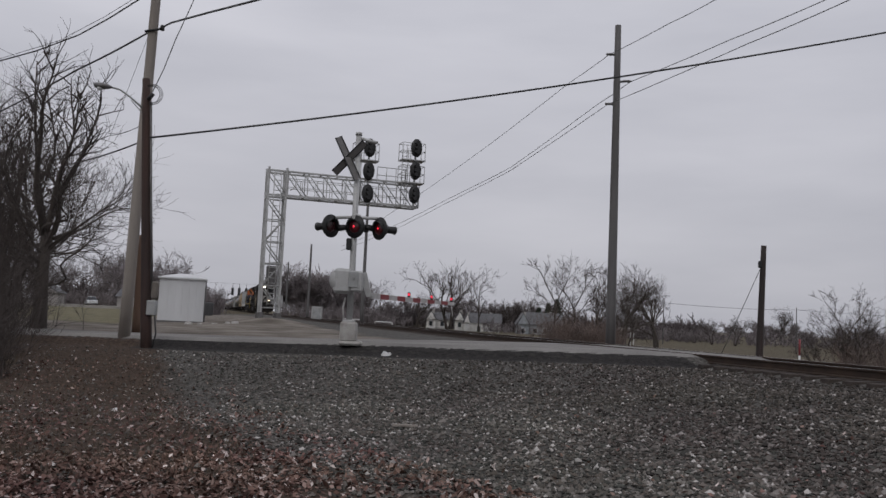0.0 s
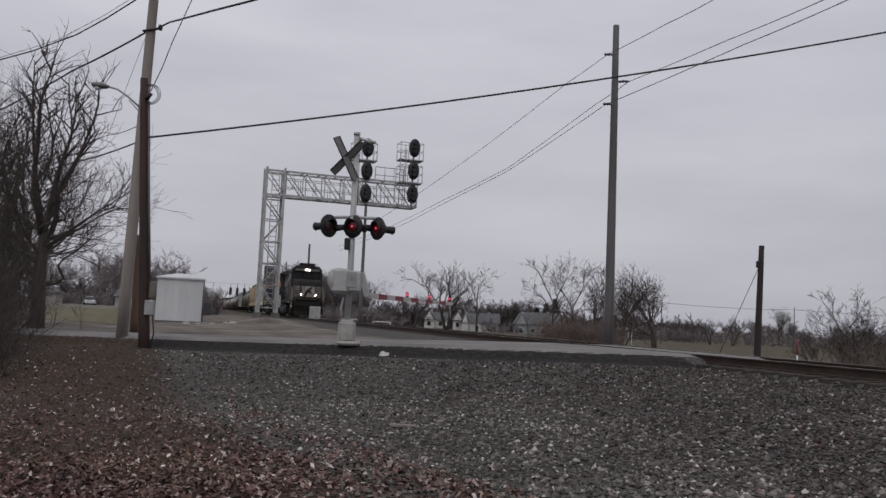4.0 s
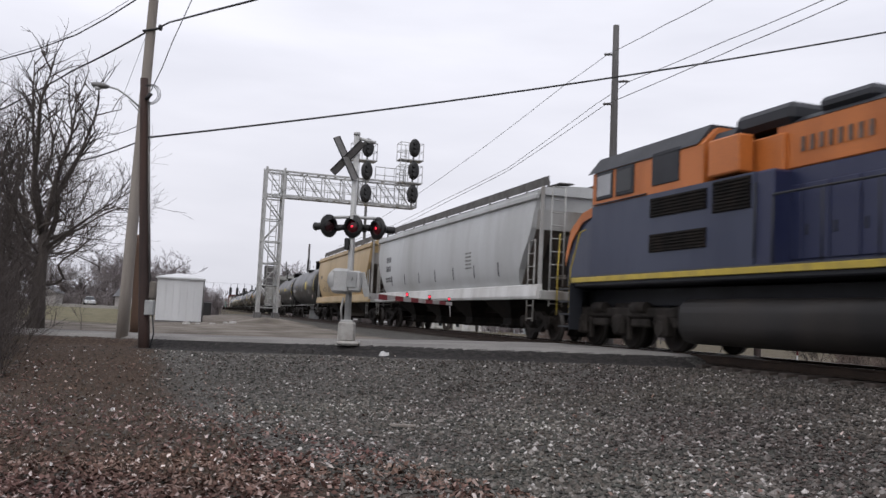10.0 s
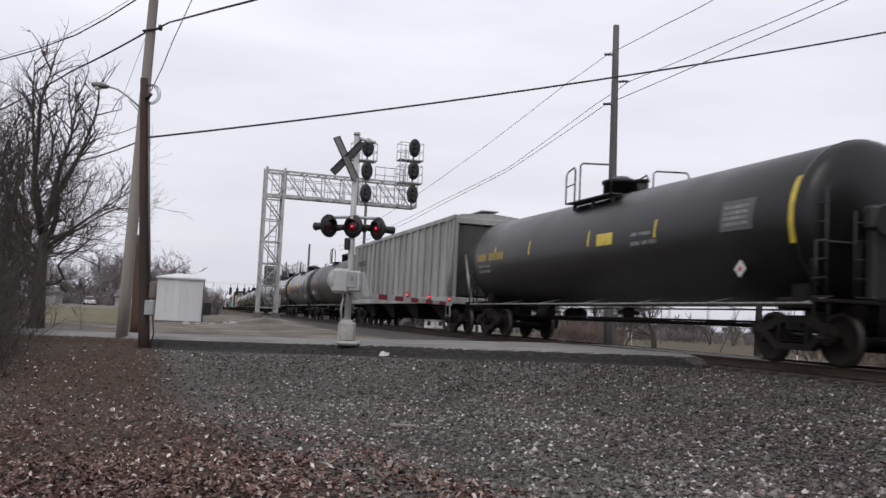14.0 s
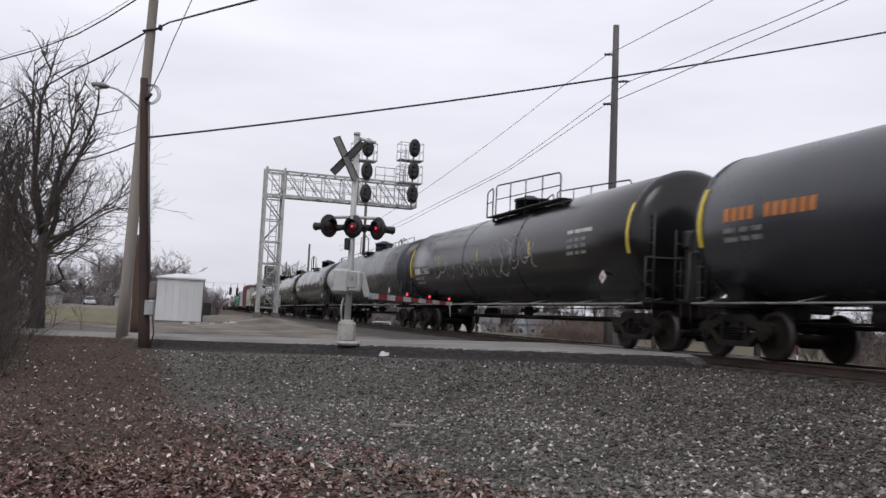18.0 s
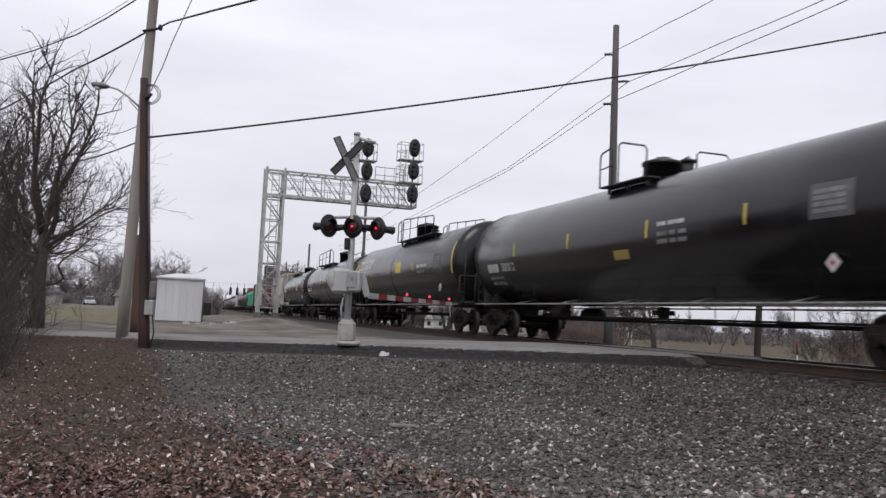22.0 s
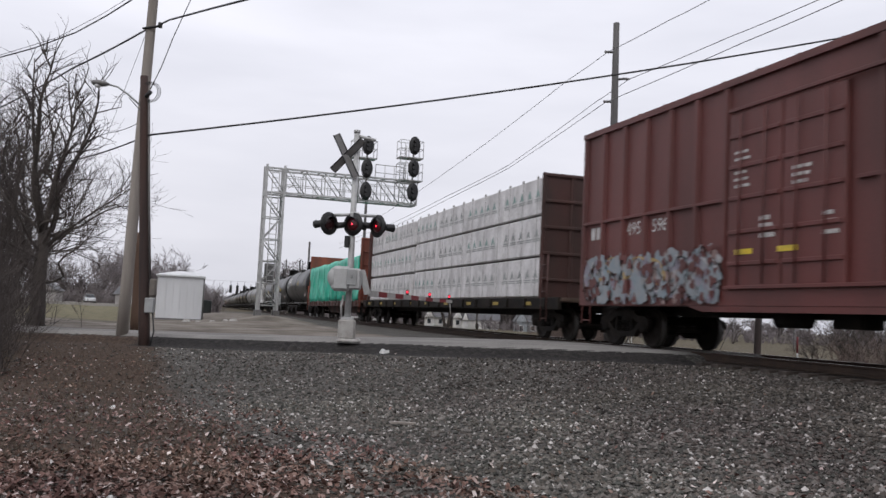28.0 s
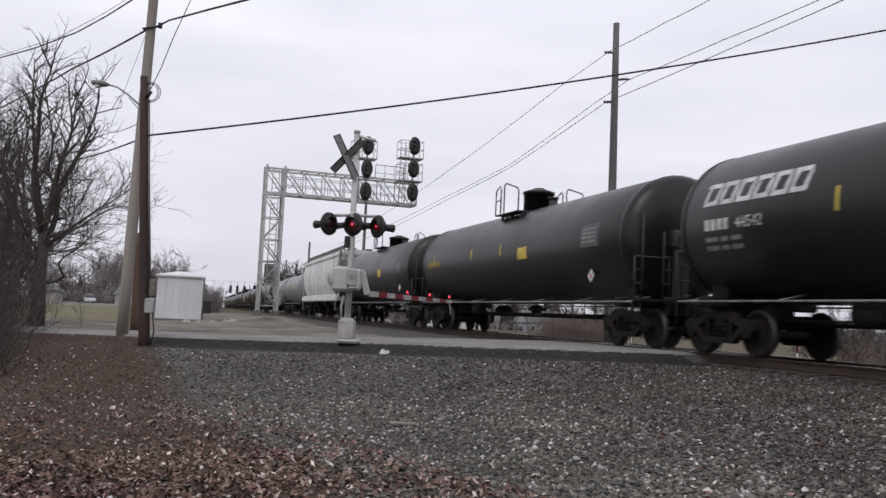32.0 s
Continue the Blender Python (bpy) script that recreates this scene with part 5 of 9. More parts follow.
part("white_shaft", Mesh().cyl((0, 0, 0), (0, 0, 0.62), 0.022, n=10), M_TRIMWHITE, mk)
part("red_top", Mesh().cyl((0, 0, 0.62), (0, 0, 1.02), 0.023, n=10), M_GATERED, mk)
tr = thing("parked_trailer", "dark flat trailer parked behind the shed", "trailer", local(-16.35, 60.2, ground_at(*place(-16.35, 60.2)[:2])))
part("bed", Mesh().box((0, 0, 0.8), (0.9, 3.0, 0.9), 0.04), M_SIGNBLACK, tr)
for x in (-0.4, 0.4):
    part("wheel", Mesh().cyl((x - 0.12, -1.2, 0.34), (x + 0.12, -1.2, 0.34), 0.36, n=14), M_TYRE, tr)

# ---- the train ----
# Local axes of every vehicle: the leading end is at -y, the side that faces the camera is at -x, rail top is z = 0.
TRAIN = []
M_BLACK = mat("black_tank_paint", (0.0048, 0.0046, 0.0056), 0.20, col2=(0.0105, 0.0092, 0.0098), scale=0.7, streak=3, fine=25, bump=0.015, spec=0.42)
M_SOOT = mat("sooty_tank_paint", (0.0066, 0.0062, 0.0066), 0.36, col2=(0.0155, 0.013, 0.012), scale=0.9, streak=4, fine=25, bump=0.03, spec=0.33)
M_SLATE = mat("slate_grey_tank_paint", (0.018, 0.020, 0.026), 0.28, col2=(0.030, 0.031, 0.037), scale=0.6, streak=3, fine=25, bump=0.02, spec=0.5)
M_OLIVE = mat("rust_stained_brown_tank", (0.034, 0.023, 0.016), 0.45, col2=(0.018, 0.014, 0.012), scale=0.8, streak=4, fine=25, bump=0.03, spec=0.32)
M_GREYTANK = mat("pale_grey_tank_paint", (0.22, 0.22, 0.22), 0.45, col2=(0.12, 0.115, 0.11), scale=0.9, streak=5, bump=0.02)
M_UNDER = mat("grimy_running_gear", (0.009, 0.008, 0.0072), 0.8, col2=(0.023, 0.0185, 0.0155), scale=2.5, bump=0.25, bump_scale=35, spec=0.15)
M_WHEEL = mat("brown_wheel_steel", (0.013, 0.0105, 0.009), 0.7, 0.0, col2=(0.020, 0.0155, 0.013), scale=5, bump=0.1, spec=0.15)
M_TREAD = mat("polished_tread", (0.050, 0.046, 0.043), 0.5, 0.3, bump=0.03, spec=0.3)
M_RAILING = mat("black_railing_paint", (0.022, 0.022, 0.022), 0.55, bump=0.05)
M_GRATE = mat("dark_grating", (0.045, 0.044, 0.042), 0.7, bump=0.3)
M_YELLOW = mat("yellow_reflective_tape", (0.66, 0.49, 0.03), 0.45, col2=(0.42, 0.32, 0.05), scale=6, bump=0.02)
M_DULLYEL = mat("faded_yellow_stencil", (0.36, 0.26, 0.05), 0.6, bump=0.02)
M_ORANGELET = mat("orange_stencil", (0.50, 0.17, 0.03), 0.6, bump=0.02)
M_WHITELET = mat("white_stencil", (0.62, 0.62, 0.61), 0.6, col2=(0.36, 0.36, 0.35), scale=5, bump=0.02)
M_DIMLET = mat("worn_pale_stencil", (0.26, 0.26, 0.25), 0.7, col2=(0.12, 0.12, 0.12), scale=6, bump=0.02)
M_DARKLET = mat("dark_stencil", (0.10, 0.10, 0.105), 0.7, bump=0.02)
M_PLACARD = mat("white_placard", (0.66, 0.64, 0.62), 0.5, bump=0.02)
M_REDMARK = mat("red_placard_print", (0.42, 0.05, 0.06), 0.5, bump=0.02)
M_GRAF = mat("silver_spray_paint", (0.27, 0.275, 0.28), 0.5, col2=(0.13, 0.13, 0.135), scale=4, bump=0.02)
M_GRAFDARK = mat("black_spray_paint", (0.11, 0.085, 0.05), 0.5, bump=0.02)
M_GRAFBLUE = mat("pale_blue_spray_paint", (0.19, 0.235, 0.265), 0.55, col2=(0.27, 0.27, 0.275), scale=3, bump=0.02)
M_GRAFLILAC = mat("lilac_grey_spray_paint", (0.25, 0.22, 0.27), 0.55, col2=(0.16, 0.17, 0.20), scale=3, bump=0.02)
M_GRAFWHITE = mat("white_spray_paint", (0.42, 0.42, 0.43), 0.55, col2=(0.28, 0.28, 0.29), scale=3, bump=0.02)
M_GRAFOCHRE = mat("ochre_spray_paint", (0.40, 0.28, 0.11), 0.55, bump=0.02)
M_GRAFROSE = mat("pink_spray_paint", (0.27, 0.18, 0.165), 0.55, col2=(0.22, 0.19, 0.185), scale=3, bump=0.02)


def round_side(r, zc):
    """The near side of a tank: x at height z."""
    return lambda z: -math.sqrt(max(r * r - (z - zc) ** 2, 0.01))


def flat_side(x):
    return lambda z: -x


def decal(mesh, side, y0, y1, z0, z1, t=0.006, k=3, lean=0.0):
    """A thin plate of paint or tape that follows a vehicle's side."""
    vs, fs = [], []
    for i in range(k + 1):
        z = z0 + (z1 - z0) * i / k
        x, sh = side(z), -lean * (z - z0)
        vs += [(x - t, y0 + sh, z), (x - t, y1 + sh, z), (x + 0.01, y0 + sh, z), (x + 0.01, y1 + sh, z)]
    for i in range(k):
        a, b = i * 4, i * 4 + 4
        fs += [(a, a + 1, b + 1, b), (a, b, b + 2, a + 2), (a + 1, a + 3, b + 3, b + 1)]
    fs += [(0, 2, 3, 1), (4 * k, 4 * k + 1, 4 * k + 3, 4 * k + 2)]
    return mesh.add(vs, fs)


def bars(mesh, side, y, z, h, n, w=0.62, gap=0.28, skip=(), lean=0.0):
    """A row of n character-sized bars that starts at y and runs towards the leading end."""
    for i in range(n):
        if i in skip:
            continue
        a = y - i * h * (w + gap)
        decal(mesh, side, a, a - h * w, z, z + h, lean=lean)
    return mesh


def figures(mesh, side, y, z, h, text):
    """Painted figures on a vehicle's flank, read from the near side."""
    cu = bpy.data.curves.new("figures", "FONT")
    cu.body, cu.size, cu.extrude, cu.resolution_u = text, h / 0.70, 0.0, 2
    ob = bpy.data.objects.new("figures", cu)
    me = bpy.data.meshes.new_from_object(ob)
    vs = [(side(z + v.co.y) - 0.009, y - v.co.x, z + v.co.y) for v in me.vertices]
    mesh.add(vs, [tuple(p.vertices) for p in me.polygons])
    bpy.data.objects.remove(ob)
    bpy.data.curves.remove(cu)
    bpy.data.meshes.remove(me)
    return mesh


def scrawl(mesh, side, y0, y1, z0, z1, n, width, seed, loops=1.6):
    """Looping spray-can strokes on a vehicle's side."""
    rng = random.Random(seed)
    for k in range(n):
        cy, cz = y0 + (y1 - y0) * (k + 0.5) / n, (z0 + z1) / 2 + rng.uniform(-0.15, 0.15) * (z1 - z0)
        ry, rz = abs(y1 - y0) / n * rng.uniform(0.35, 0.7), (z1 - z0) * rng.uniform(0.28, 0.5)
        a0, turn, ph = rng.uniform(0, 6.28), rng.uniform(0.5, loops) * rng.choice((-1, 1)), rng.uniform(0, 6.28)
        pts = []
        for i in range(17):
            a = a0 + turn * 6.28 * i / 16
            pts.append((cy + ry * math.cos(a) * (1 + 0.3 * math.sin(2 * a + ph)), cz + rz * math.sin(a + 0.4 * math.sin(a))))
        vs, fs = [], []
        for i, (py, pz) in enumerate(pts):
            q, p = pts[min(i + 1, 16)], pts[max(i - 1, 0)]
            dy, dz = q[0] - p[0], q[1] - p[1]
            ln = math.hypot(dy, dz) or 1
            w = width * (0.6 + 0.4 * math.sin(i * 0.9 + ph))
            for sgn in (-1, 1):
                yy, zz = py - sgn * dz / ln * w, min(max(pz + sgn * dy / ln * w, z0), z1)
                vs.append((side(zz) - 0.005, yy, zz))
        fs = [(2 * i, 2 * i + 1, 2 * i + 3, 2 * i + 2) for i in range(16)]
        mesh.add(vs, fs)
        mesh.add([(v[0] + 0.008, v[1], v[2]) for v in vs], [f[::-1] for f in fs])
    return mesh


def blot(mesh, side, y0, y1, z0, z1, n, seed, small=0.10, large=0.26):
    """Overlapping patches of spray paint with rounded, uneven outlines."""
    rng = random.Random(seed)
    for k in range(n):
        cy, cz = rng.uniform(y0, y1), rng.uniform(z0, z1)
        r = rng.uniform(small, large)
        m, ph = 9, rng.uniform(0, 6.28)
        ring = []
        for i in range(m):
            a = 6.283 * i / m
            rr = r * (1 + 0.45 * math.sin(3 * a + ph) * rng.uniform(0.4, 1))
            zz = min(max(cz + rr * 1.2 * math.sin(a), z0 - 0.1), z1 + 0.2)
            ring.append((side(zz) - 0.004 - 0.0006 * k, cy + rr * math.cos(a), zz))
        mesh.add(ring + [(p[0] + 0.01, p[1], p[2]) for p in ring], [tuple(range(m)), tuple(range(m, 2 * m))[::-1]])
    return mesh


# --- running gear shared by all cars ---
def wheelset_mesh(r=0.457):
    m = Mesh()
    for s in (-1, 1):
        prof = [(0.06, -0.09), (0.15, -0.09), (0.17, -0.05), (r - 0.09, -0.02), (r - 0.07, -0.065), (r, -0.065), (r + 0.002, 0.03), (r + 0.028, 0.05), (r + 0.02, 0.068), (r - 0.07, 0.068), (r - 0.09, 0.025), (0.17, 0.06), (0.06, 0.06)]
        m.lathe(prof, 24, Matrix.Translation((s * 0.754, 0, 0)) @ Matrix.Rotation(-s * math.pi / 2, 4, "Y"))
        for k in range(3):
            a = k * 2.094
            m.cyl((s * 0.842, 0.055 * math.cos(a), 0.055 * math.sin(a)), (s * 0.87, 0.055 * math.cos(a), 0.055 * math.sin(a)), 0.018, n=6)
    m.cyl((-1.1, 0, 0), (1.1, 0, 0), 0.075, n=10)
    me = m.data("wheelset", M_WHEEL)
    me.materials.append(M_TREAD)
    for p in me.polygons:
        c = p.center
        d = math.hypot(c.y, c.z)
        if d > r - 0.004 and abs(p.normal.x) < 0.5:
            p.material_index = 1
    return me


def side_frame_mesh():
    m = Mesh()
    top = [(-1.12, 0.50), (-1.12, 0.66), (-0.98, 0.72), (-0.62, 0.74), (-0.42, 0.86), (0.42, 0.86), (0.62, 0.74), (0.98, 0.72), (1.12, 0.66), (1.12, 0.50), (0.86, 0.56), (0.55, 0.60), (0.36, 0.72), (-0.36, 0.72), (-0.55, 0.60), (-0.86, 0.56)]
    m.plate([(-0.07, y, z) for y, z in top], 0.14, (1, 0, 0))
    low = [(-0.86, 0.56), (-0.46, 0.24), (0.46, 0.24), (0.86, 0.56), (0.72, 0.60), (0.40, 0.36), (-0.40, 0.36), (-0.72, 0.60)]
    m.plate([(-0.075, y, z) for y, z in low], 0.15, (1, 0, 0))
    for y in (-0.36, 0.36):
        m.box((0, y, 0.53), (0.15, 0.10, 0.42), 0.02)
    for y in (-0.889, 0.889):
        m.box((0, y, 0.50), (0.17, 0.26, 0.20), 0.03)
        m.cyl((-0.10, y, 0.457), (0.10, y, 0.457), 0.11, n=12)
    return m.data("side_frame", M_UNDER)


def spring_mesh():
    m = Mesh()
    for y in (-0.2, 0.0, 0.2):
        for k in range(5):
            m.lathe([(0.075, -0.014), (0.095, 0.0), (0.075, 0.014)], 10, Matrix.Translation((0, y, 0.40 + k * 0.05)))
    return m.data("spring_nest", M_UNDER)


def bolster_mesh():
    m = Mesh().box((0, 0, 0.66), (2.1, 0.36, 0.22), 0.05)
    m.cyl((0, 0, 0.74), (0, 0, 0.86), 0.2)
    for y in (-0.45, 0.45):
        m.box((0, y, 0.38), (1.7, 0.10, 0.13), 0.03)
        for x in (-0.75, 0.75):
            m.box((x, y * 1.04, 0.42), (0.13, 0.09, 0.30), 0.03)
    return m.data("truck", M_UNDER)


def coupler_mesh():
    m = Mesh().box((0, -0.25, 0.86), (0.20, 0.7, 0.24), 0.04)
    m.box((0.05, -0.66, 0.86), (0.32, 0.22, 0.30), 0.06).box((-0.13, -0.70, 0.86), (0.14, 0.26, 0.27), 0.05)
    m.pipe([(0.35, -0.2, 0.78), (0.35, -0.45, 0.50), (0.25, -0.72, 0.42)], 0.03)
    return m.data("coupler", M_UNDER)


ME_WHEELSET, ME_FRAMES, ME_SPRINGS, ME_BOLSTER, ME_COUPLER = wheelset_mesh(), side_frame_mesh(), spring_mesh(), bolster_mesh(), coupler_mesh()


def running_gear(car, length, setback=1.85):
    """Two trucks with their wheelsets, and a coupler at each end."""
    for s in (-1, 1):
        t = part("truck", ME_BOLSTER, None, car)
        t.matrix_basis = pose(0, s * (length / 2 - setback), 0)
        for x in (-1.0, 1.0):
            part("side_frame", ME_FRAMES, None, t).matrix_basis = pose(x, 0, 0)
            tagged(part("spring_nest", ME_SPRINGS, None, t), kind="stuff").matrix_basis = pose(x, 0, 0)
        for y in (-0.889, 0.889):
            w = part("wheelset", ME_WHEELSET, None, t)
            w.matrix_basis = pose(0, y, 0.457)
        c = part("coupler", ME_COUPLER, None, car)
        c.matrix_basis = pose(0, s * (length / 2 - 0.75), 0, 0, 0, 0 if s < 0 else 180)


# --- tank cars ---
def tank_car(label, length, paint, r=1.5, zc=2.55, dress=None, rail_all=False, rings=(), fittings="low", tape=None, tape_mat=None, tape_z=(2.52, 2.93), pale_sill=True, deckspan=(1.2, -0.8, 0.2), seam=""):
    car = thing("tank_car", label, "tank car", group="freight cars of the train")
    half = length / 2 - 1.25
    head = 0.44
    prof = []
    for i in range(9):
        a = math.pi / 2 * i / 8
        prof.append((max(r * math.sin(a), 0.02), -half - head * math.cos(a)))
    prof += [(r, y) for y in np.linspace(-half, half, 7)[1:-1]]
    for i in range(9):
        a = math.pi / 2 * (8 - i) / 8
        prof.append((max(r * math.sin(a), 0.02), half + head * math.cos(a)))
    put = Matrix.Translation((0, 0, zc)) @ Matrix.Rotation(-math.pi / 2, 4, "X")
    tank = part("tank", Mesh().lathe(prof, 48, put), paint, car)
    for y in (-half + 0.05, half - 0.05, *rings):
        part("band", Mesh().lathe([(r - 0.01, -0.05), (r + 0.012, -0.045), (r + 0.012, 0.045), (r - 0.01, 0.05)], 40, Matrix.Translation((0, y, 0)) @ put), paint, tank)
    top = zc + r
    # the manway, its valves and the platform round them
    hgt = {"low": 0.42, "tall": 0.62}[fittings]
    rear, front, mid = deckspan
    man = part("manway", Mesh().lathe([(0.50, -0.25), (0.50, hgt - 0.08), (0.54, hgt - 0.08), (0.54, hgt), (0.30, hgt + 0.08), (0.02, hgt + 0.1)], 20, Matrix.Translation((0, mid, top))), paint, car)
    part("lid", Mesh().cyl((0, mid, top + hgt + 0.05), (0, mid, top + hgt + 0.13), 0.2), M_RAILING, man)
    part("valve", Mesh().cyl((0.1, mid - 0.95, top - 0.1), (0.1, mid - 0.95, top + 0.3), 0.14).cyl((0.1, mid - 0.95, top + 0.3), (0.1, mid - 0.95, top + 0.36), 0.19), M_RAILING, car)
    for x in (-0.95, 0.95):
        plat = Mesh().box((x, (rear + front) / 2, top - 0.17), (0.40, rear - front, 0.04), 0.01)
        for y in np.linspace(front + 0.2, rear - 0.2, 3):
            plat.box((x, y, top - 0.29), (0.08, 0.08, 0.24), 0.01)
        part("platform", plat, M_GRATE, car)
    for x in (-1.14, 1.14):
        a, b = mid + 0.25, mid + 0.55
        rl = Mesh().tube([(x, front, top - 0.19), (x, front, top + 0.48), (x, front + 0.12, top + 0.58), (x, a - 0.15, top + 0.84), (x, a, top + 0.80), (x, a, top - 0.19)], [0.024] * 6, 6)
        if a - front > 3:
            for q in np.linspace(front, a, 5)[1:-1]:
                rl.cyl((x, q, top - 0.19), (x, q, top + 0.58 + 0.26 * (q - front) / (a - front)), 0.02, n=5)
            rl.pipe([(x, front, top + 0.2), (x, a, top + 0.36)], 0.018, 5)
        part("railing", rl, M_RAILING, car)
        rl = Mesh().tube([(x, b, top - 0.19), (x, b, top + 0.72), (x, b + 0.08, top + 0.80), (x, rear - 0.08, top + 0.72), (x, rear, top + 0.64), (x, rear, top - 0.19)], [0.024] * 6, 6)
        rl.pipe([(x, b, top + 0.34), (x, rear, top + 0.30)], 0.018)
        if rear - b > 2:
            for q in np.linspace(b, rear, 4)[1:-1]:
                rl.cyl((x, q, top - 0.19), (x, q, top + 0.74), 0.02, n=5)
        part("railing", rl, M_RAILING, car)
    if rail_all:
        for x in (-0.8,):
            line = Mesh()
            n = 11
            ys = [-half + (2 * half) * i / (n - 1) for i in range(n)]
            zt = zc + math.sqrt(r * r - x * x)
            for y in ys:
                line.cyl((x, y, zt - 0.02), (x, y, zt + 0.22), 0.016, n=5)
            line.pipe([(x, -half, zt + 0.22), (x, half, zt + 0.22)], 0.016, 5)
            part("top_rail", line, M_RAILING, car)
    for x in (-1, 1):
        sill = Mesh().pipe([(x * 1.42, -half - 0.3, 1.06), (x * 1.42, half + 0.3, 1.06)], 0.022)
        for y in np.linspace(-half, half, 7):
            sill.pipe([(x * 1.42, y, 1.06), (x * 0.7, y, 1.22)], 0.018, 5)
        part("side_rail", sill, M_DIMLET if pale_sill else M_RAILING, car)
    # stub sills, bolsters and end platforms
    for s in (-1, 1):
        e = s * length / 2
        st = Mesh().box((0, e - s * 1.5, 0.93), (0.5, 2.1, 0.34), 0.03)
        st.box((0, e - s * 1.75, 1.06), (2.7, 0.42, 0.22), 0.04)
        for x in (-0.75, 0.75):
            st.box((x, e - s * 1.75, 1.27), (0.5, 0.5, 0.4), 0.05)
        part("stub_sill", st, M_UNDER, car)
        pf = Mesh().box((0, e - s * 0.72, 1.10), (2.9, 0.42, 0.06), 0.01)
        for x in (-1.42, 1.42):
            pf.pipe([(x, e - s * 0.9, 1.08), (x, e - s * 0.9, 0.48), (x, e - s * 0.55, 0.48), (x, e - s * 0.55, 1.08)], 0.018, 5)
        part("end_platform", pf, M_UNDER, car)
        er = Mesh()
        for x in (-1.42, -0.5, 0.5, 1.42):
            er.cyl((x, e - s * 0.86, 1.1), (x, e - s * 0.86, 2.12), 0.02, n=6)
        er.pipe([(-1.42, e - s * 0.86, 2.12), (1.42, e - s * 0.86, 2.12)], 0.02)
        part("end_railing", er, M_RAILING, car)
        part("end_ladder", ladder(-1.25, e - s * 0.98, 1.1, zc + 0.5, 0.36, "y", 0.016, 0.32), M_RAILING, car)
        part("sill_ladder", ladder(-0.55, e - s * 0.70, 1.1, zc + 0.1, 0.40, "x", 0.016, 0.32), M_RAILING, car)
        if s < 0:
            part("brake_stand", Mesh().box((-0.35, e - s * 0.62, 1.75), (0.34, 0.22, 1.25), 0.04).box((-0.35, e - s * 0.60, 2.55), (0.5, 0.26, 0.42), 0.05), M_RAILING, car)
            part("brake_wheel", Mesh().lathe([(0.26, -0.02), (0.29, 0.0), (0.26, 0.02), (0.24, 0.0)], 18, Matrix.Translation((-0.35, e - s * 0.40, 2.5)) @ Matrix.Rotation(math.pi / 2, 4, "X")), M_RAILING, car)
    # under the belly: outlet, brake gear, heater or train-line pipes
    part("outlet_valve", Mesh().cyl((0, 0, zc - r - 0.02), (0, 0, zc - r - 0.3), 0.16).box((0, 0, zc - r - 0.16), (0.5, 0.3, 0.12), 0.02), M_UNDER, car)
    part("brake_cylinder", Mesh().cyl((-0.5, half * 0.55, 0.85), (-0.5, half * 0.55 - 0.75, 0.85), 0.16).box((-0.5, half * 0.55 - 0.4, 1.03), (0.2, 0.9, 0.12), 0.02), M_UNDER, car)
    part("air_reservoir", Mesh().lathe([(0.02, -0.55), (0.16, -0.5), (0.18, -0.4), (0.18, 0.4), (0.16, 0.5), (0.02, 0.55)], 14, Matrix.Translation((0.5, half * 0.5, 0.84)) @ Matrix.Rotation(math.pi / 2, 4, "X")), M_UNDER, car)
    pipes = Mesh()
    for x, z in ((-0.35, 0.74), (0.2, 0.70), (0.42, 0.66)):
        pipes.pipe([(x, -half - 0.2, z + 0.1), (x, -half + 1.5, z), (x, half - 1.5, z), (x, half + 0.2, z + 0.1)], 0.025, 5)
    for y in np.linspace(-half + 1.6, half - 1.6, 6):
        pipes.box((0.05, y, 0.72), (0.8, 0.03, 0.03), 0.0).cyl((-0.3, y, 0.72), (-0.3, y, 1.06), 0.012, n=5).cyl((0.4, y, 0.72), (0.4, y, 1.06), 0.012, n=5)
    part("brake_piping", pipes, M_UNDER, car)
    running_gear(car, length)
    side = round_side(r, zc)
    for y in tape or ():
        part("reflective_strip", decal(Mesh(), side, y, y - 0.075, *tape_z), tape_mat or M_YELLOW, car)
    for end, y in (("f", -half + 0.20), ("r", half - 0.06)):
        if end in seam:
            part("seam_strip", decal(Mesh(), side, y, y - 0.12, zc - 0.45, zc + 0.75, 0.016, 7), M_YELLOW, car, "tall yellow reflective strip at the tank seam")
    if dress:
        dress(car, side, half)
    return car


def end_board(car, side, half, y):
    part("data_panel", decal(Mesh(), side, y, y - 1.0, 2.45, 3.05), M_DARKLET, car)
    m = Mesh()
    for z in (2.55, 2.66, 2.77, 2.88):
        bars(m, side, y - 0.1, z, 0.07, 12)
    part("data_text", m, M_DIMLET, car)


def placard(car, side, y, z=1.72, s=0.23):
    x = side(z + 0.2) - 0.03
    part("placard_holder", Mesh().plate([(x, y, z - s * 0.72), (x, y + s * 0.72, z), (x, y, z + s * 0.72), (x, y - s * 0.72, z)], 0.025, (1, 0, 0)), M_PLACARD, car, "white diamond hazard placard")
    part("placard_mark", Mesh().plate([(x - 0.006, y, z - s * 0.3), (x - 0.006, y + s * 0.3, z), (x - 0.006, y, z + s * 0.3), (x - 0.006, y - s * 0.3, z)], 0.008, (1, 0, 0)), M_REDMARK, car)


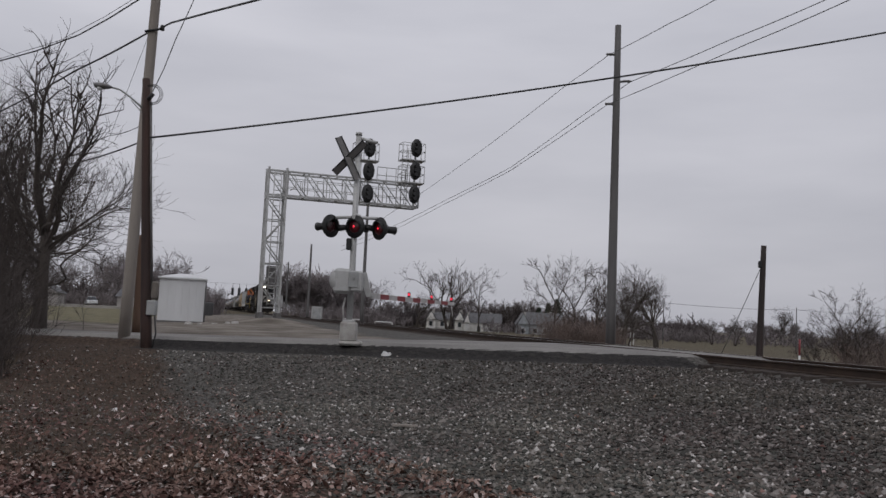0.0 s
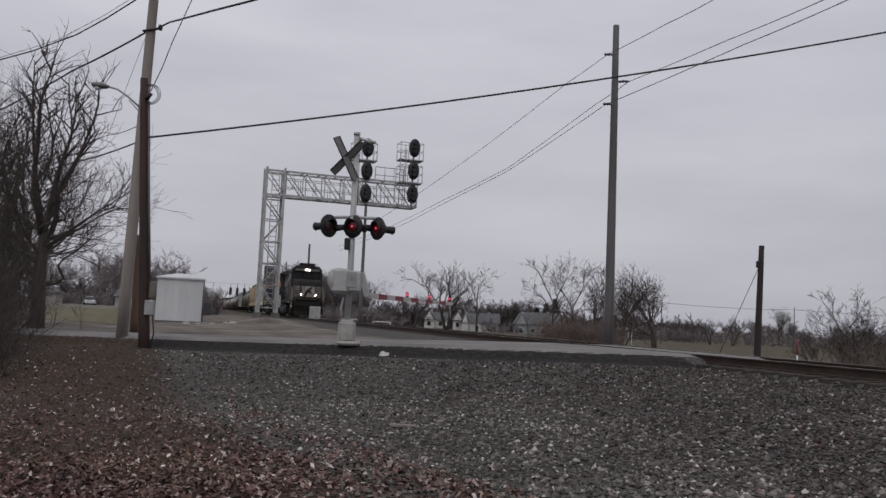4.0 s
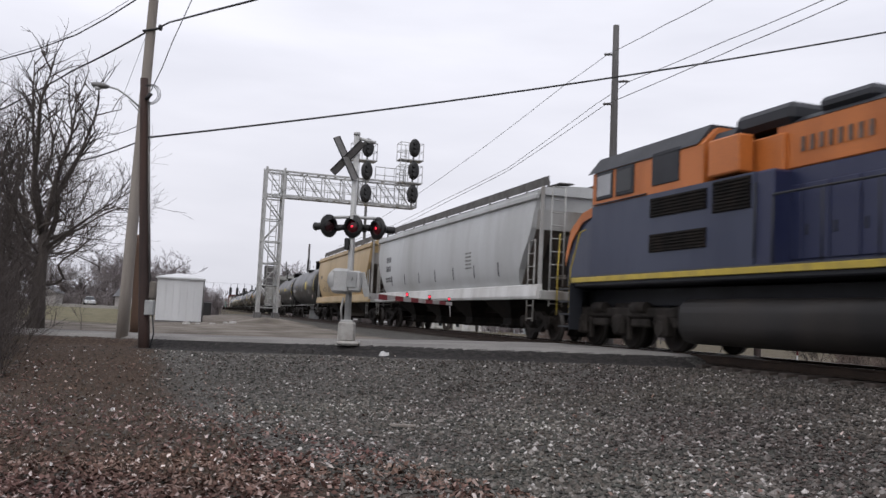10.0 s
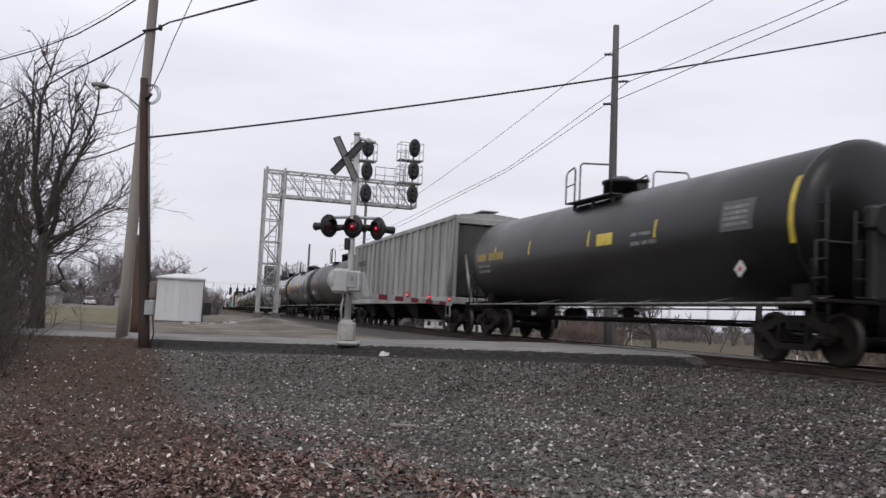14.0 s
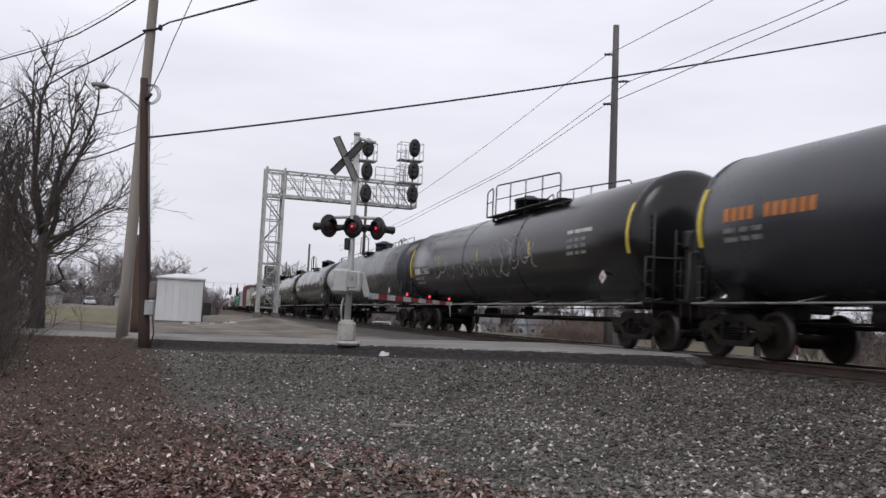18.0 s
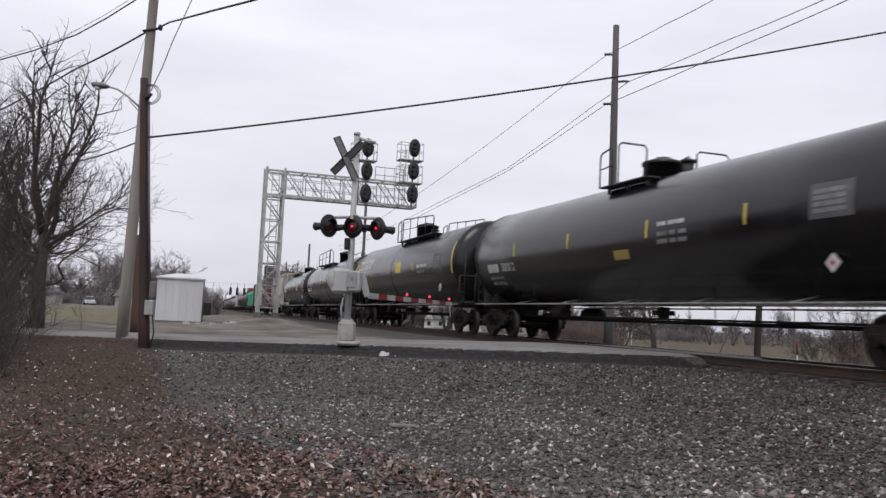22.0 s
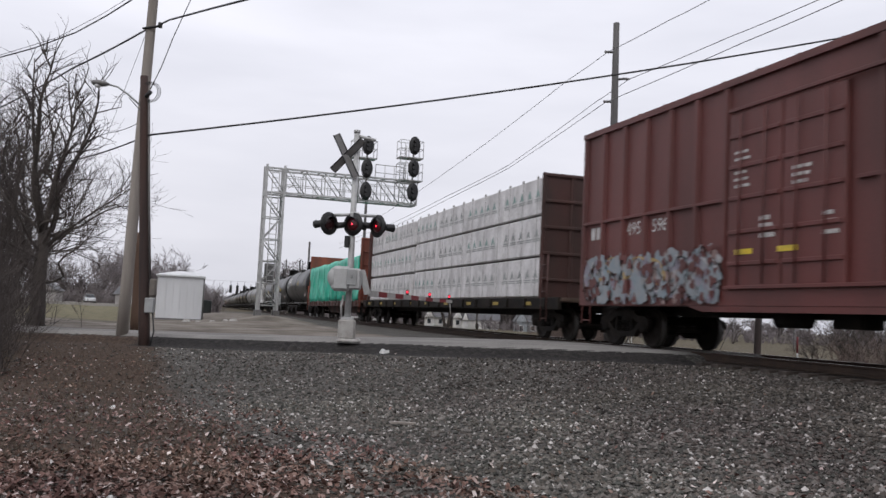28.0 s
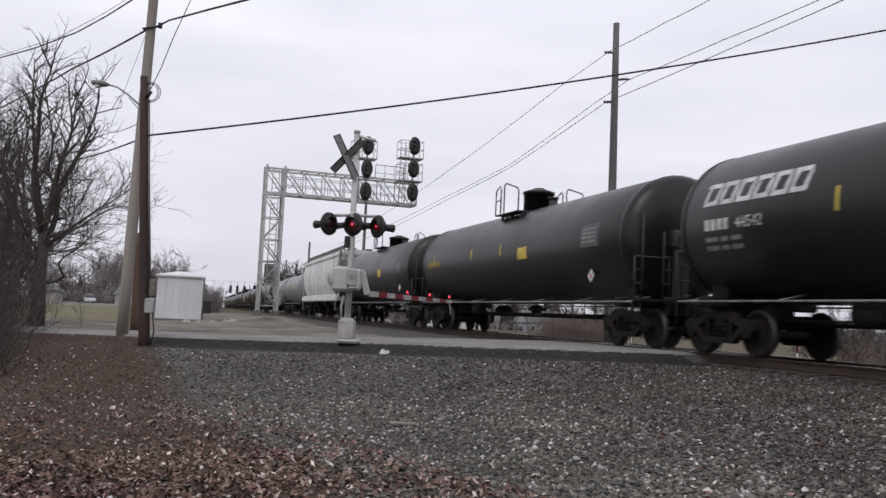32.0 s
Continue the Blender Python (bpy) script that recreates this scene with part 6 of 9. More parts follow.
def marks(car, side, y, z, h, n, material, skip=(4,), rows=2, number=""):
    m = bars(Mesh(), side, y, z, h, 4 if number else n, skip=skip)
    part("reporting_mark", m, material, car)
    if number:
        part("car_number", figures(Mesh(), side, y - 4.4 * h, z, h, number), material, car)
    t = Mesh()
    for i in range(rows):
        bars(t, side, y, z - 0.22 - 0.17 * i, 0.09, 14, skip=(5, 9))
    part("small_text", t, M_DIMLET, car)


def dress_a(car, side, half):
    marks(car, side, half - 0.6, 2.20, 0.26, 11, M_WHITELET, number="258067")
    part("yellow_panel", decal(Mesh(), side, -1.9, -2.7, 2.35, 2.95), M_YELLOW, car, "bright yellow square panel")
    marks(car, side, 1.2, 2.62, 0.09, 9, M_DIMLET)
    marks(car, side, -3.4, 2.22, 0.09, 12, M_DIMLET, rows=1)
    end_board(car, side, half, -half + 2.1)
    placard(car, side, -half + 1.5)


def dress_b(car, side, half):
    marks(car, side, half - 0.5, 2.5, 0.24, 11, M_DULLYEL)
    part("yellow_panel", decal(Mesh(), side, -0.9, -1.7, 2.5, 2.8), M_YELLOW, car, "small yellow panel")
    marks(car, side, -2.6, 2.62, 0.08, 12, M_DIMLET, rows=1)
    end_board(car, side, half, -half + 2.2)
    placard(car, side, -half + 1.7)


def dress_c(car, side, half):
    marks(car, side, half - 0.9, 1.90, 0.25, 11, M_WHITELET, number="209423")
    part("yellow_panel", decal(Mesh(), side, -2.4, -3.1, 2.5, 2.8), M_DULLYEL, car)
    end_board(car, side, half, -half + 2.0)
    placard(car, side, -half + 1.5)


def dress_d(car, side, half):
    marks(car, side, half - 0.9, 2.62, 0.26, 11, M_ORANGELET)
    part("yellow_panel", decal(Mesh(), side, -1.2, -2.0, 2.72, 3.02), M_YELLOW, car, "small yellow panel")
    marks(car, side, -3.2, 2.3, 0.08, 10, M_DIMLET, rows=1)
    end_board(car, side, half, -half + 2.4)
    placard(car, side, -half + 1.6)


def dress_e(car, side, half):
    marks(car, side, half - 0.8, 2.30, 0.24, 11, M_WHITELET, number="305820")
    for seed, y0, y1, z0, z1, n in ((5, half - 3.5, half - 6.0, 2.0, 2.9, 3), (8, half - 6.5, half - 9.5, 2.0, 2.6, 6), (11, -0.5, -4.5, 1.9, 3.1, 5), (12, -1.0, -4.0, 2.3, 3.2, 3)):
        part("graffiti", scrawl(Mesh(), side, y0, y1, z0, z1, n, 0.036, seed), M_GRAF, car, "looping silver spray paint graffiti")
    marks(car, side, -half + 3.4, 2.9, 0.10, 16, M_WHITELET, rows=3)
    placard(car, side, -half + 1.6)


def dress_f(car, side, half):
    marks(car, side, half - 0.8, 2.3, 0.12, 11, M_DIMLET, rows=1)
    part("graffiti", scrawl(Mesh(), side, -half + 4.2, -half + 2.2, 1.8, 2.7, 5, 0.07, 21), M_SOOT, car)
    end_board(car, side, half, -half + 2.4)
    placard(car, side, -half + 2.0)


def dress_g(car, side, half):
    marks(car, side, half - 0.7, 2.3, 0.22, 10, M_WHITELET)
    end_board(car, side, half, -half + 2.3)
    placard(car, side, -half + 1.7)


def dress_h(car, side, half):
    marks(car, side, half - 1.1, 2.08, 0.26, 11, M_WHITELET, number="780012")
    part("yellow_panel", decal(Mesh(), side, -0.2, -0.9, 2.1, 2.32), M_DULLYEL, car)
    marks(car, side, -2.2, 2.75, 0.09, 13, M_WHITELET, rows=2)
    end_board(car, side, half, -half + 2.4)
    placard(car, side, -half + 2.0)


def big_word(car, side, y, z, h, n, w=0.95, gap=0.14):
    """A large white company mark, as a row of plain leaning hollow blocks."""
    m = Mesh()
    for i in range(n):
        a = y - i * h * (w + gap)
        b = a - h * w
        for p, q, z0, z1 in ((a, b, z + h * 0.8, z + h), (a, b, z, z + h * 0.2), (a, a - h * 0.2, z + h * 0.2, z + h * 0.8), (b + h * 0.2, b, z + h * 0.2, z + h * 0.8)):
            decal(m, side, p, q, z0, z1, lean=0.22)
    part("company_mark", m, M_WHITELET, car, "large white company mark of leaning blocks")


def dress_i(car, side, half):
    big_word(car, side, half - 0.7, 2.92, 0.50, 6)
    marks(car, side, half - 1.0, 2.24, 0.25, 10, M_WHITELET, number="94837")
    part("yellow_panel", decal(Mesh(), side, -0.2, -1.15, 2.5, 3.0), M_YELLOW, car, "bright yellow square panel")
    marks(car, side, -4.0, 2.6, 0.12, 14, M_WHITELET, rows=1)
    end_board(car, side, half, -half + 2.6)
    placard(car, side, -half + 2.0)


def dress_j(car, side, half):
    marks(car, side, half - 0.8, 2.12, 0.25, 11, M_WHITELET, number="309371")
    part("yellow_panel", decal(Mesh(), side, -2.2, -3.1, 2.5, 3.05), M_YELLOW, car, "bright yellow square panel")
    marks(car, side, -4.2, 2.9, 0.10, 10, M_WHITELET, rows=3)
    end_board(car, side, half, -half + 2.2)
    placard(car, side, -half + 1.8)


def dress_k(car, side, half):
    marks(car, side, half - 0.8, 2.4, 0.20, 11, M_WHITELET)
    part("yellow_panel", decal(Mesh(), side, -3.6, -4.5, 2.35, 2.75), M_YELLOW, car, "bright yellow square panel")
    marks(car, side, -4.6, 3.0, 0.10, 9, M_WHITELET, rows=1)
    end_board(car, side, half, -half + 2.2)
    placard(car, side, -half + 1.8)


def dress_p(car, side, half):
    big_word(car, side, half - 0.7, 2.95, 0.46, 6)
    marks(car, side, half - 0.8, 2.45, 0.22, 10, M_WHITELET, skip=(4,), number="44542")
    part("yellow_panel", decal(Mesh(), side, -1.6, -2.3, 2.6, 2.95), M_DULLYEL, car)
    marks(car, side, -0.4, 2.75, 0.10, 8, M_DIMLET, rows=1)
    end_board(car, side, half, -half + 2.6)
    placard(car, side, -half + 1.7)


def dress_q(car, side, half):
    marks(car, side, half - 0.8, 2.45, 0.20, 9, M_DULLYEL, rows=0)
    part("yellow_panel", decal(Mesh(), side, -1.9, -2.6, 2.35, 2.7), M_YELLOW, car)
    end_board(car, side, half, -half + 2.2)
    placard(car, side, -half + 1.8)


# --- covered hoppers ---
# the shadow under the hopper's sloping ends, put into the sheet colour
M_HOPPERSHADE = mat("shaded_hopper_sheet", (0.10, 0.085, 0.07), 0.8, col2=(0.06, 0.048, 0.04), scale=1.5, bump=0.1)


def ring_loft(mesh, rings, smooth=True):
    """Joins rings of equally many points into a closed skin."""
    n = len(rings[0])
    vs = [p for r in rings for p in r]
    fs = [(j * n + i, j * n + (i + 1) % n, (j + 1) * n + (i + 1) % n, (j + 1) * n + i) for j in range(len(rings) - 1) for i in range(n)]
    fs += [tuple(range(n))[::-1], tuple(range((len(rings) - 1) * n, len(rings) * n))]
    return mesh.add(vs, fs, None, smooth)


def hopper_car(label, length, paint, trim, top=4.55, dress=None, walk_mat=None, bays=3, sill_mat=None):
    """A round-sided covered hopper: bulging side sheets, sloping ends, roof walk, bottom bays."""
    car = thing("covered_hopper", label, "hopper car", group="freight cars of the train")
    hl = length / 2 - 1.0
    # half width and half length at each height
    lv = [(1.62, 1.36, hl - 1.42), (1.8, 1.44, hl - 1.36), (2.1, 1.51, hl - 1.2), (2.5, 1.55, hl - 0.86), (2.9, 1.565, hl - 0.48), (3.3, 1.56, hl - 0.26), (3.7, 1.53, hl - 0.18), (top - 0.45, 1.47, hl - 0.12), (top - 0.30, 1.44, hl - 0.1)]
    body = Mesh()
    for sx in (-1, 1):
        vs, fs = [], []
        ny = 9
        for z, w, h in lv:
            for i in range(ny):
                y = -h + 2 * h * i / (ny - 1)
                vs.append((sx * w, y, z))
        for j in range(len(lv) - 1):
            for i in range(ny - 1):
                a = j * ny + i
                fs.append((a, a + 1, a + ny + 1, a + ny))
        body.add(vs, fs, None, True)
    # slope sheets and end walls
    for s in (-1, 1):
        for (z0, w0, h0), (z1, w1, h1) in zip(lv, lv[1:]):
            body.add([(-w0, s * h0, z0), (w0, s * h0, z0), (w1, s * h1, z1), (-w1, s * h1, z1)], [(0, 1, 2, 3)])
    body.add([(-1.36, -hl + 1.42, 1.62), (1.36, -hl + 1.42, 1.62), (1.36, hl - 1.42, 1.62), (-1.36, hl - 1.42, 1.62)], [(0, 1, 2, 3)])
    shell = part("body", body, paint, car)
    roof = Mesh()
    prof = [(-1.50, top - 0.32), (-1.50, top - 0.22), (-1.2, top - 0.10), (-0.6, top - 0.02), (0, top), (0.6, top - 0.02), (1.2, top - 0.10), (1.50, top - 0.22), (1.50, top - 0.32)]
    roof.sweep(prof, -hl, hl)
    part("roof", roof, paint, car)
    for x in (-1, 1):
        part("top_rail", Mesh().box((x * 1.50, 0, top - 0.38), (0.12, 2 * hl, 0.16), 0.02), paint, car)
    walk_deck = Mesh()
    for x in (-0.55, 0.55):
        walk_deck.box((x, 0, top + 0.07), (0.46, 2 * hl - 0.1, 0.03), 0.0)
        for y in np.linspace(-hl + 0.4, hl - 0.4, 14):
            walk_deck.box((x, y, top + 0.02), (0.40, 0.06, 0.10), 0.0)
    wd = part("roof_walk", walk_deck, walk_mat or M_GALV, car)
    fence = Mesh()
    for y in np.linspace(-hl + 0.1, hl - 0.1, 13):
        fence.box((-1.12, y, top - 0.02), (0.06, 0.05, 0.26), 0.0)
    fence.box((-1.12, 0, top + 0.13), (0.03, 2 * hl - 0.2, 0.27), 0.0)
    part("walk_edge", fence, walk_mat or M_GALV, car)
    for y in np.linspace(-hl + 2.5, hl - 2.5, 5):
        part("hatch", Mesh().box((0, y, top + 0.10), (0.6, 1.5, 0.12), 0.04), paint, car)
    # side sills over the whole length
    for x in (-1, 1):
        sill = Mesh().sweep([(x * 1.36, 1.20), (x * 1.52, 1.20), (x * 1.55, 1.28), (x * 1.52, 1.60), (x * 1.36, 1.64)], -hl - 0.25, hl + 0.25)
        part("side_sill", sill, sill_mat or paint, car)
    # end frames, end platforms, ladders
    for s in (-1, 1):
        e = s * (hl + 0.1)
        fr = Mesh()
        for x in (-1.38, 1.38):
            fr.box((x, e, 2.95), (0.10, 0.10, 3.1), 0.01)
        fr.box((0, e, 1.32), (2.9, 0.5, 0.26), 0.02).box((0, e - s * 0.3, 3.7), (2.8, 0.08, 0.9), 0.01)
        for x in (-0.5, 0.5):
            fr.box((x, e - s * 0.9, 1.9), (0.12, 1.6, 0.12), 0.0, Matrix.Rotation(0, 4, "X"))
        part("end_frame", fr, trim, car)
        for x in (-1.50, 1.50):
            part("ladder", ladder(x, e - s * 0.38, 0.55, 2.95, 0.46), trim, car)
        part("end_ladder", ladder(-0.9, e + s * 0.08, 1.0, top - 0.1, 0.42, "x"), trim, car)
        for x in (-0.9, 0.9):
            web = Mesh().plate([(x, e, 1.4), (x, e, 2.2), (x, e - s * 0.5, 3.2), (x, e - s * 2.4, 1.75), (x, e - s * 2.4, 1.4)], 0.03, (1, 0, 0))
            part("end_web", web, M_UNDER, car)
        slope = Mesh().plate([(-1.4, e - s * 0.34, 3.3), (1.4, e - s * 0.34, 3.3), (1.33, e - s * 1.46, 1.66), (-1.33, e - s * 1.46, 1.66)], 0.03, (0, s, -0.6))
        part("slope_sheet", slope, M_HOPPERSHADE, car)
    part("center_sill", Mesh().box((0, 0, 0.98), (0.6, length - 1.6, 0.36), 0.03), M_UNDER, car)
    span = (2 * hl - 4.4) / bays
    for b in range(bays):
        yc = -hl + 2.2 + span * (b + 0.5)
        hop = Mesh()
        ring_loft(hop, [[(sx * w, yc + sy * h, z) for sx, sy in ((-1, -1), (1, -1), (1, 1), (-1, 1))] for z, w, h in ((1.64, 1.36, span * 0.48), (1.15, 1.05, span * 0.3), (0.62, 0.66, 0.36), (0.40, 0.66, 0.36))], False)
        # bays are darker than the body: running-gear and slope-sheet colours
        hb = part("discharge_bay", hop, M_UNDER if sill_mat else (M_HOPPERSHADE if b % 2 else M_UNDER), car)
        part("outlet_gate", Mesh().box((0, yc, 0.36), (1.5, 0.8, 0.12), 0.02).cyl((-0.85, yc, 0.36), (0.85, yc, 0.36), 0.05, n=8), M_UNDER, hb)
    part("brake_cylinder", Mesh().cyl((0.3, hl - 0.4, 1.55), (0.3, hl - 1.0, 1.55), 0.17), M_UNDER, car)
    running_gear(car, length, 1.9)

    def side(z):
        return -np.interp(z, [p[0] for p in lv], [p[1] for p in lv])
    for y in np.linspace(-hl + 3.0, hl - 3.0, 7):
        part("reflective_strip", decal(Mesh(), side, y, y - 0.09, 1.95, 2.4, t=0.008), M_DARKLET, car)
    if dress:
        dress(car, side, hl)
    return car


def dress_grey(car, side, hl):
    m = bars(Mesh(), side, hl - 2.0, 3.05, 0.26, 4)
    bars(m, side, hl - 2.0, 2.62, 0.26, 4)
    part("reporting_mark", m, M_DARKLET, car)
    t = Mesh()
    for z in (2.12, 2.25):
        bars(t, side, hl - 1.9, z, 0.09, 16, skip=(5, 10))
    part("small_text", t, M_DARKLET, car)
    t = Mesh()
    for i in range(5):
        bars(t, side, -hl + 6.2, 2.3 + i * 0.13, 0.06, 12, skip=(6,))
    part("data_text", t, M_DIMLET, car)


def dress_gold(car, side, hl):
    part("graffiti", scrawl(Mesh(), side, hl - 2.2, hl - 6.0, 1.95, 2.85, 9, 0.03, 44, 1.2), M_GRAFDARK, car, "thin dark spray paint scrawl")
    part("graffiti", scrawl(Mesh(), side, -4.6, -5.6, 2.2, 2.6, 2, 0.02, 46, 1.0), M_GRAFDARK, car)
    part("reporting_mark", bars(Mesh(), side, hl - 1.6, 2.9, 0.2, 4), M_DARKLET, car)


def ribbed_hopper(label, length, paint, top=4.35):
    """A straight-sided hopper with upright side posts and sloping ends."""
    car = thing("ribbed_hopper", label, "hopper car", group="freight cars of the train")
    hl = length / 2 - 1.0
    lv = [(1.25, hl - 1.9), (2.6, hl - 1.0), (top - 0.1, hl)]
    body = Mesh()
    side_pts = [(-hl + 1.0, 1.25), (hl - 1.0, 1.25), (hl - 0.3, 2.7), (hl, top), (-hl, top), (-hl + 0.3, 2.7)]
    for x in (-1.42, 1.30):
        body.plate([(x, y, z) for y, z in side_pts], 0.12, (1, 0, 0))
    part("body", body, paint, car)
    for s in (-1, 1):
        sl = Mesh().plate([(-1.36, s * (hl - 0.25), top - 0.25), (1.36, s * (hl - 0.25), top - 0.25), (1.36, s * (hl - 2.7), 1.5), (-1.36, s * (hl - 2.7), 1.5)], 0.06, (0, s, -0.4))
        part("slope_sheet", sl, paint, car)
        fr = Mesh()
        for x in (-1.38, 1.38):
            fr.box((x, s * (hl - 0.02), 2.75), (0.12, 0.14, 3.1), 0.01)
        fr.box((0, s * hl, 1.2), (2.9, 0.5, 0.25), 0.02).box((0, s * hl, top - 0.12), (2.9, 0.14, 0.24), 0.02)
        for x in (-0.7, 0.7):
            fr.pipe([(x, s * hl, 1.3), (x, s * (hl - 0.9), 3.0)], 0.06, 6)
        part("end_frame", fr, paint, car)
        for x in (-1.50, 1.50):
            part("ladder", ladder(x, s * (hl - 0.3), 0.55, top - 0.1, 0.44), paint, car)
    for x in (-1, 1):
        part("top_rail", Mesh().box((x * 1.42, 0, top), (0.16, 2 * hl + 0.1, 0.18), 0.02), paint, car)
        part("side_sill", Mesh().box((x * 1.42, 0, 1.22), (0.18, 2 * hl + 0.3, 0.24), 0.02), paint, car)
    for y in np.linspace(-hl + 0.9, hl - 0.9, 17):
        for x in (-1, 1):
            part("side_post", Mesh().box((x * 1.475, y, (1.3 + top) / 2), (0.11, 0.13, top - 1.45), 0.02), paint, car)
    part("roof", Mesh().sweep([(-1.4, top - 0.05), (-1.2, top + 0.14), (0, top + 0.24), (1.2, top + 0.14), (1.4, top - 0.05)], -hl + 0.1, hl - 0.1), paint, car)
    part("roof_walk", Mesh().box((0, 0, top + 0.34), (0.7, 2 * hl - 0.4, 0.05), 0.01).box((0, 0, top + 0.27), (0.2, 2 * hl - 1, 0.12), 0), M_GALV, car)
    part("center_sill", Mesh().box((0, 0, 0.98), (0.6, length - 1.6, 0.36), 0.03), M_UNDER, car)
    for b in range(4):
        yc = -hl + 2.9 + (2 * hl - 5.8) * b / 3
        hop = Mesh()
        ring_loft(hop, [[(sx * w, yc + sy * h, z) for sx, sy in ((-1, -1), (1, -1), (1, 1), (-1, 1))] for z, w, h in ((1.3, 1.32, 1.5), (0.9, 1.0, 0.9), (0.45, 0.8, 0.36))], False)
        part("discharge_bay", hop, M_UNDER, car)
    running_gear(car, length, 1.9)
    side = flat_side(1.43)
    m = bars(Mesh(), flat_side(1.54), hl - 1.6, 3.15, 0.3, 7, w=0.5, gap=0.4)
    part("reporting_mark", m, M_DARKLET, car)
    return car


def boxcar(label, length, paint, top=5.38):
    car = thing("boxcar", label, "boxcar", group="freight cars of the train")
    hl = length / 2 - 0.68
    w = 1.50
    body = Mesh().box((0, 0, (1.15 + top - 0.1) / 2), (2 * w, 2 * hl, top - 1.25), 0.02)
    part("body", body, paint, car)
    prof = [(-w - 0.08, top - 0.14), (-w - 0.08, top), (-0.9, top + 0.12), (0, top + 0.17), (0.9, top + 0.12), (w + 0.08, top), (w + 0.08, top - 0.14)]
    roof = part("roof", Mesh().sweep(prof, -hl - 0.06, hl + 0.06), paint, car)
    for y in np.linspace(-hl + 0.5, hl - 0.5, 15):
        part("roof_rib", Mesh().sweep([(p[0] * 0.98, p[1] + 0.03) for p in prof[1:-1]] + [(w * 0.9, top - 0.1), (-w * 0.9, top - 0.1)], y - 0.04, y + 0.04), paint, roof)
    # side posts, broken by the doors
    posts = [y for y in np.linspace(-hl + 0.06, hl - 0.06, 17)]
    for sx in (-1, 1):
        for y in posts:
            if -1.35 < y < 1.9:
                continue
            part("side_post", Mesh().sweep([(sx * w, -0.075), (sx * (w + 0.09), -0.045), (sx * (w + 0.09), 0.045), (sx * w, 0.075)], 1.3, top - 0.16, upright(y)), paint, car)
        for y0, y1 in ((-hl, -1.45), (2.0, hl)):
            part("waist_rail", Mesh().box((sx * (w + 0.04), (y0 + y1) / 2, 3.02), (0.08, y1 - y0, 0.07), 0.01), paint, car)
        sill = Mesh().box((sx * (w + 0.03), 0, 1.12), (0.12, 2 * hl, 0.36), 0.02)
        sill.plate([(sx * (w + 0.02), y, z) for y, z in ((-3.4, 1.0), (3.4, 1.0), (2.6, 0.84), (-2.6, 0.84))], 0.06, (sx, 0, 0))
        part("side_sill", sill, paint, car)
        # two plug doors with bars, rods and a track
        for yc in (-0.5, 1.05):
            d = part("door", Mesh().box((sx * (w + 0.05), yc, 2.98), (0.10, 1.5, 3.35), 0.02), paint, car)
            rb = Mesh()
            for z in (1.75, 2.35, 3.0, 3.6, 4.2):
                rb.box((sx * (w + 0.115), yc, z), (0.05, 1.42, 0.08), 0.01)
            part("door_rib", rb, paint, d)
            rod = Mesh()
            for q in (-0.35, 0.35):
                rod.cyl((sx * (w + 0.16), yc + q, 1.35), (sx * (w + 0.16), yc + q, 4.6), 0.022, n=6)
            part("door_rod", rod, paint, d)
        part("door_track", Mesh().box((sx * (w + 0.12), -1.2, 1.30), (0.1, 6.0, 0.07), 0.01), paint, car)
        part("door_track", Mesh().box((sx * (w + 0.10), -1.2, 4.72), (0.08, 6.0, 0.07), 0.01), paint, car)
    # corrugated ends
    for s in (-1, 1):
        for z in (1.55, 2.0, 2.45, 2.9, 3.35, 3.8, 4.25, 4.7):
            part("end_rib", Mesh().sweep([(-1.42, z - 0.11), (1.42, z - 0.11), (1.42, z + 0.11), (-1.42, z + 0.11)], s * hl, s * (hl + 0.02)).sweep([(-1.36, z - 0.05), (1.36, z - 0.05), (1.36, z + 0.05), (-1.36, z + 0.05)], s * (hl + 0.02), s * (hl + 0.09)), paint, car)
        for x in (-w - 0.06, w + 0.06):
            part("ladder", ladder(x, s * (hl - 0.35), 0.5, 2.0, 0.44), paint, car)
        part("end_platform", Mesh().box((0, s * (hl + 0.25), 1.12), (1.6, 0.45, 0.06), 0.01), M_UNDER, car)
    part("center_sill", Mesh().box((0, 0, 0.95), (0.7, length - 1.5, 0.36), 0.03), M_UNDER, car)
    under = Mesh()
    for y in np.linspace(-hl + 3.2, hl - 3.2, 8):
        under.box((0, y, 1.05), (2.8, 0.12, 0.16), 0.0)
    under.cyl((-0.6, 1.5, 0.75), (-0.6, 0.7, 0.75), 0.17).box((-0.7, -0.6, 0.78), (0.5, 0.7, 0.36), 0.03)
    part("underframe", under, M_UNDER, car)
    running_gear(car, length, 2.05)
    side = flat_side(w)
    m = bars(Mesh(), side, hl - 0.4, 2.60, 0.30, 3, w=0.6)
    figures(m, side, hl - 2.15, 2.60, 0.30, "495")
    figures(m, side, hl - 3.25, 2.60, 0.30, "596")
    part("reporting_mark", m, M_WHITELET, car)
    t = Mesh()
    dside = flat_side(w + 0.105)
    for i in range(6):
        bars(t, dside, 1.6, 3.20 + i * 0.13, 0.055, 9 - (i * 5) % 4, skip=(4,))
    for i in range(3):
        bars(t, dside, 0.0, 3.34 - i * 0.13, 0.06, 9 - i, skip=(5,))
    for z, n in ((2.52, 4), (2.38, 5), (2.20, 6)):
        bars(t, dside, 0.85, z, 0.08, n)
        bars(t, dside, -0.75, z - 0.05, 0.07, n)
    for i in range(4):
        bars(t, side, -hl + 6.6 - 1.8, 1.75 + i * 0.13, 0.08, 7)
    part("small_text", t, M_WHITELET, car)
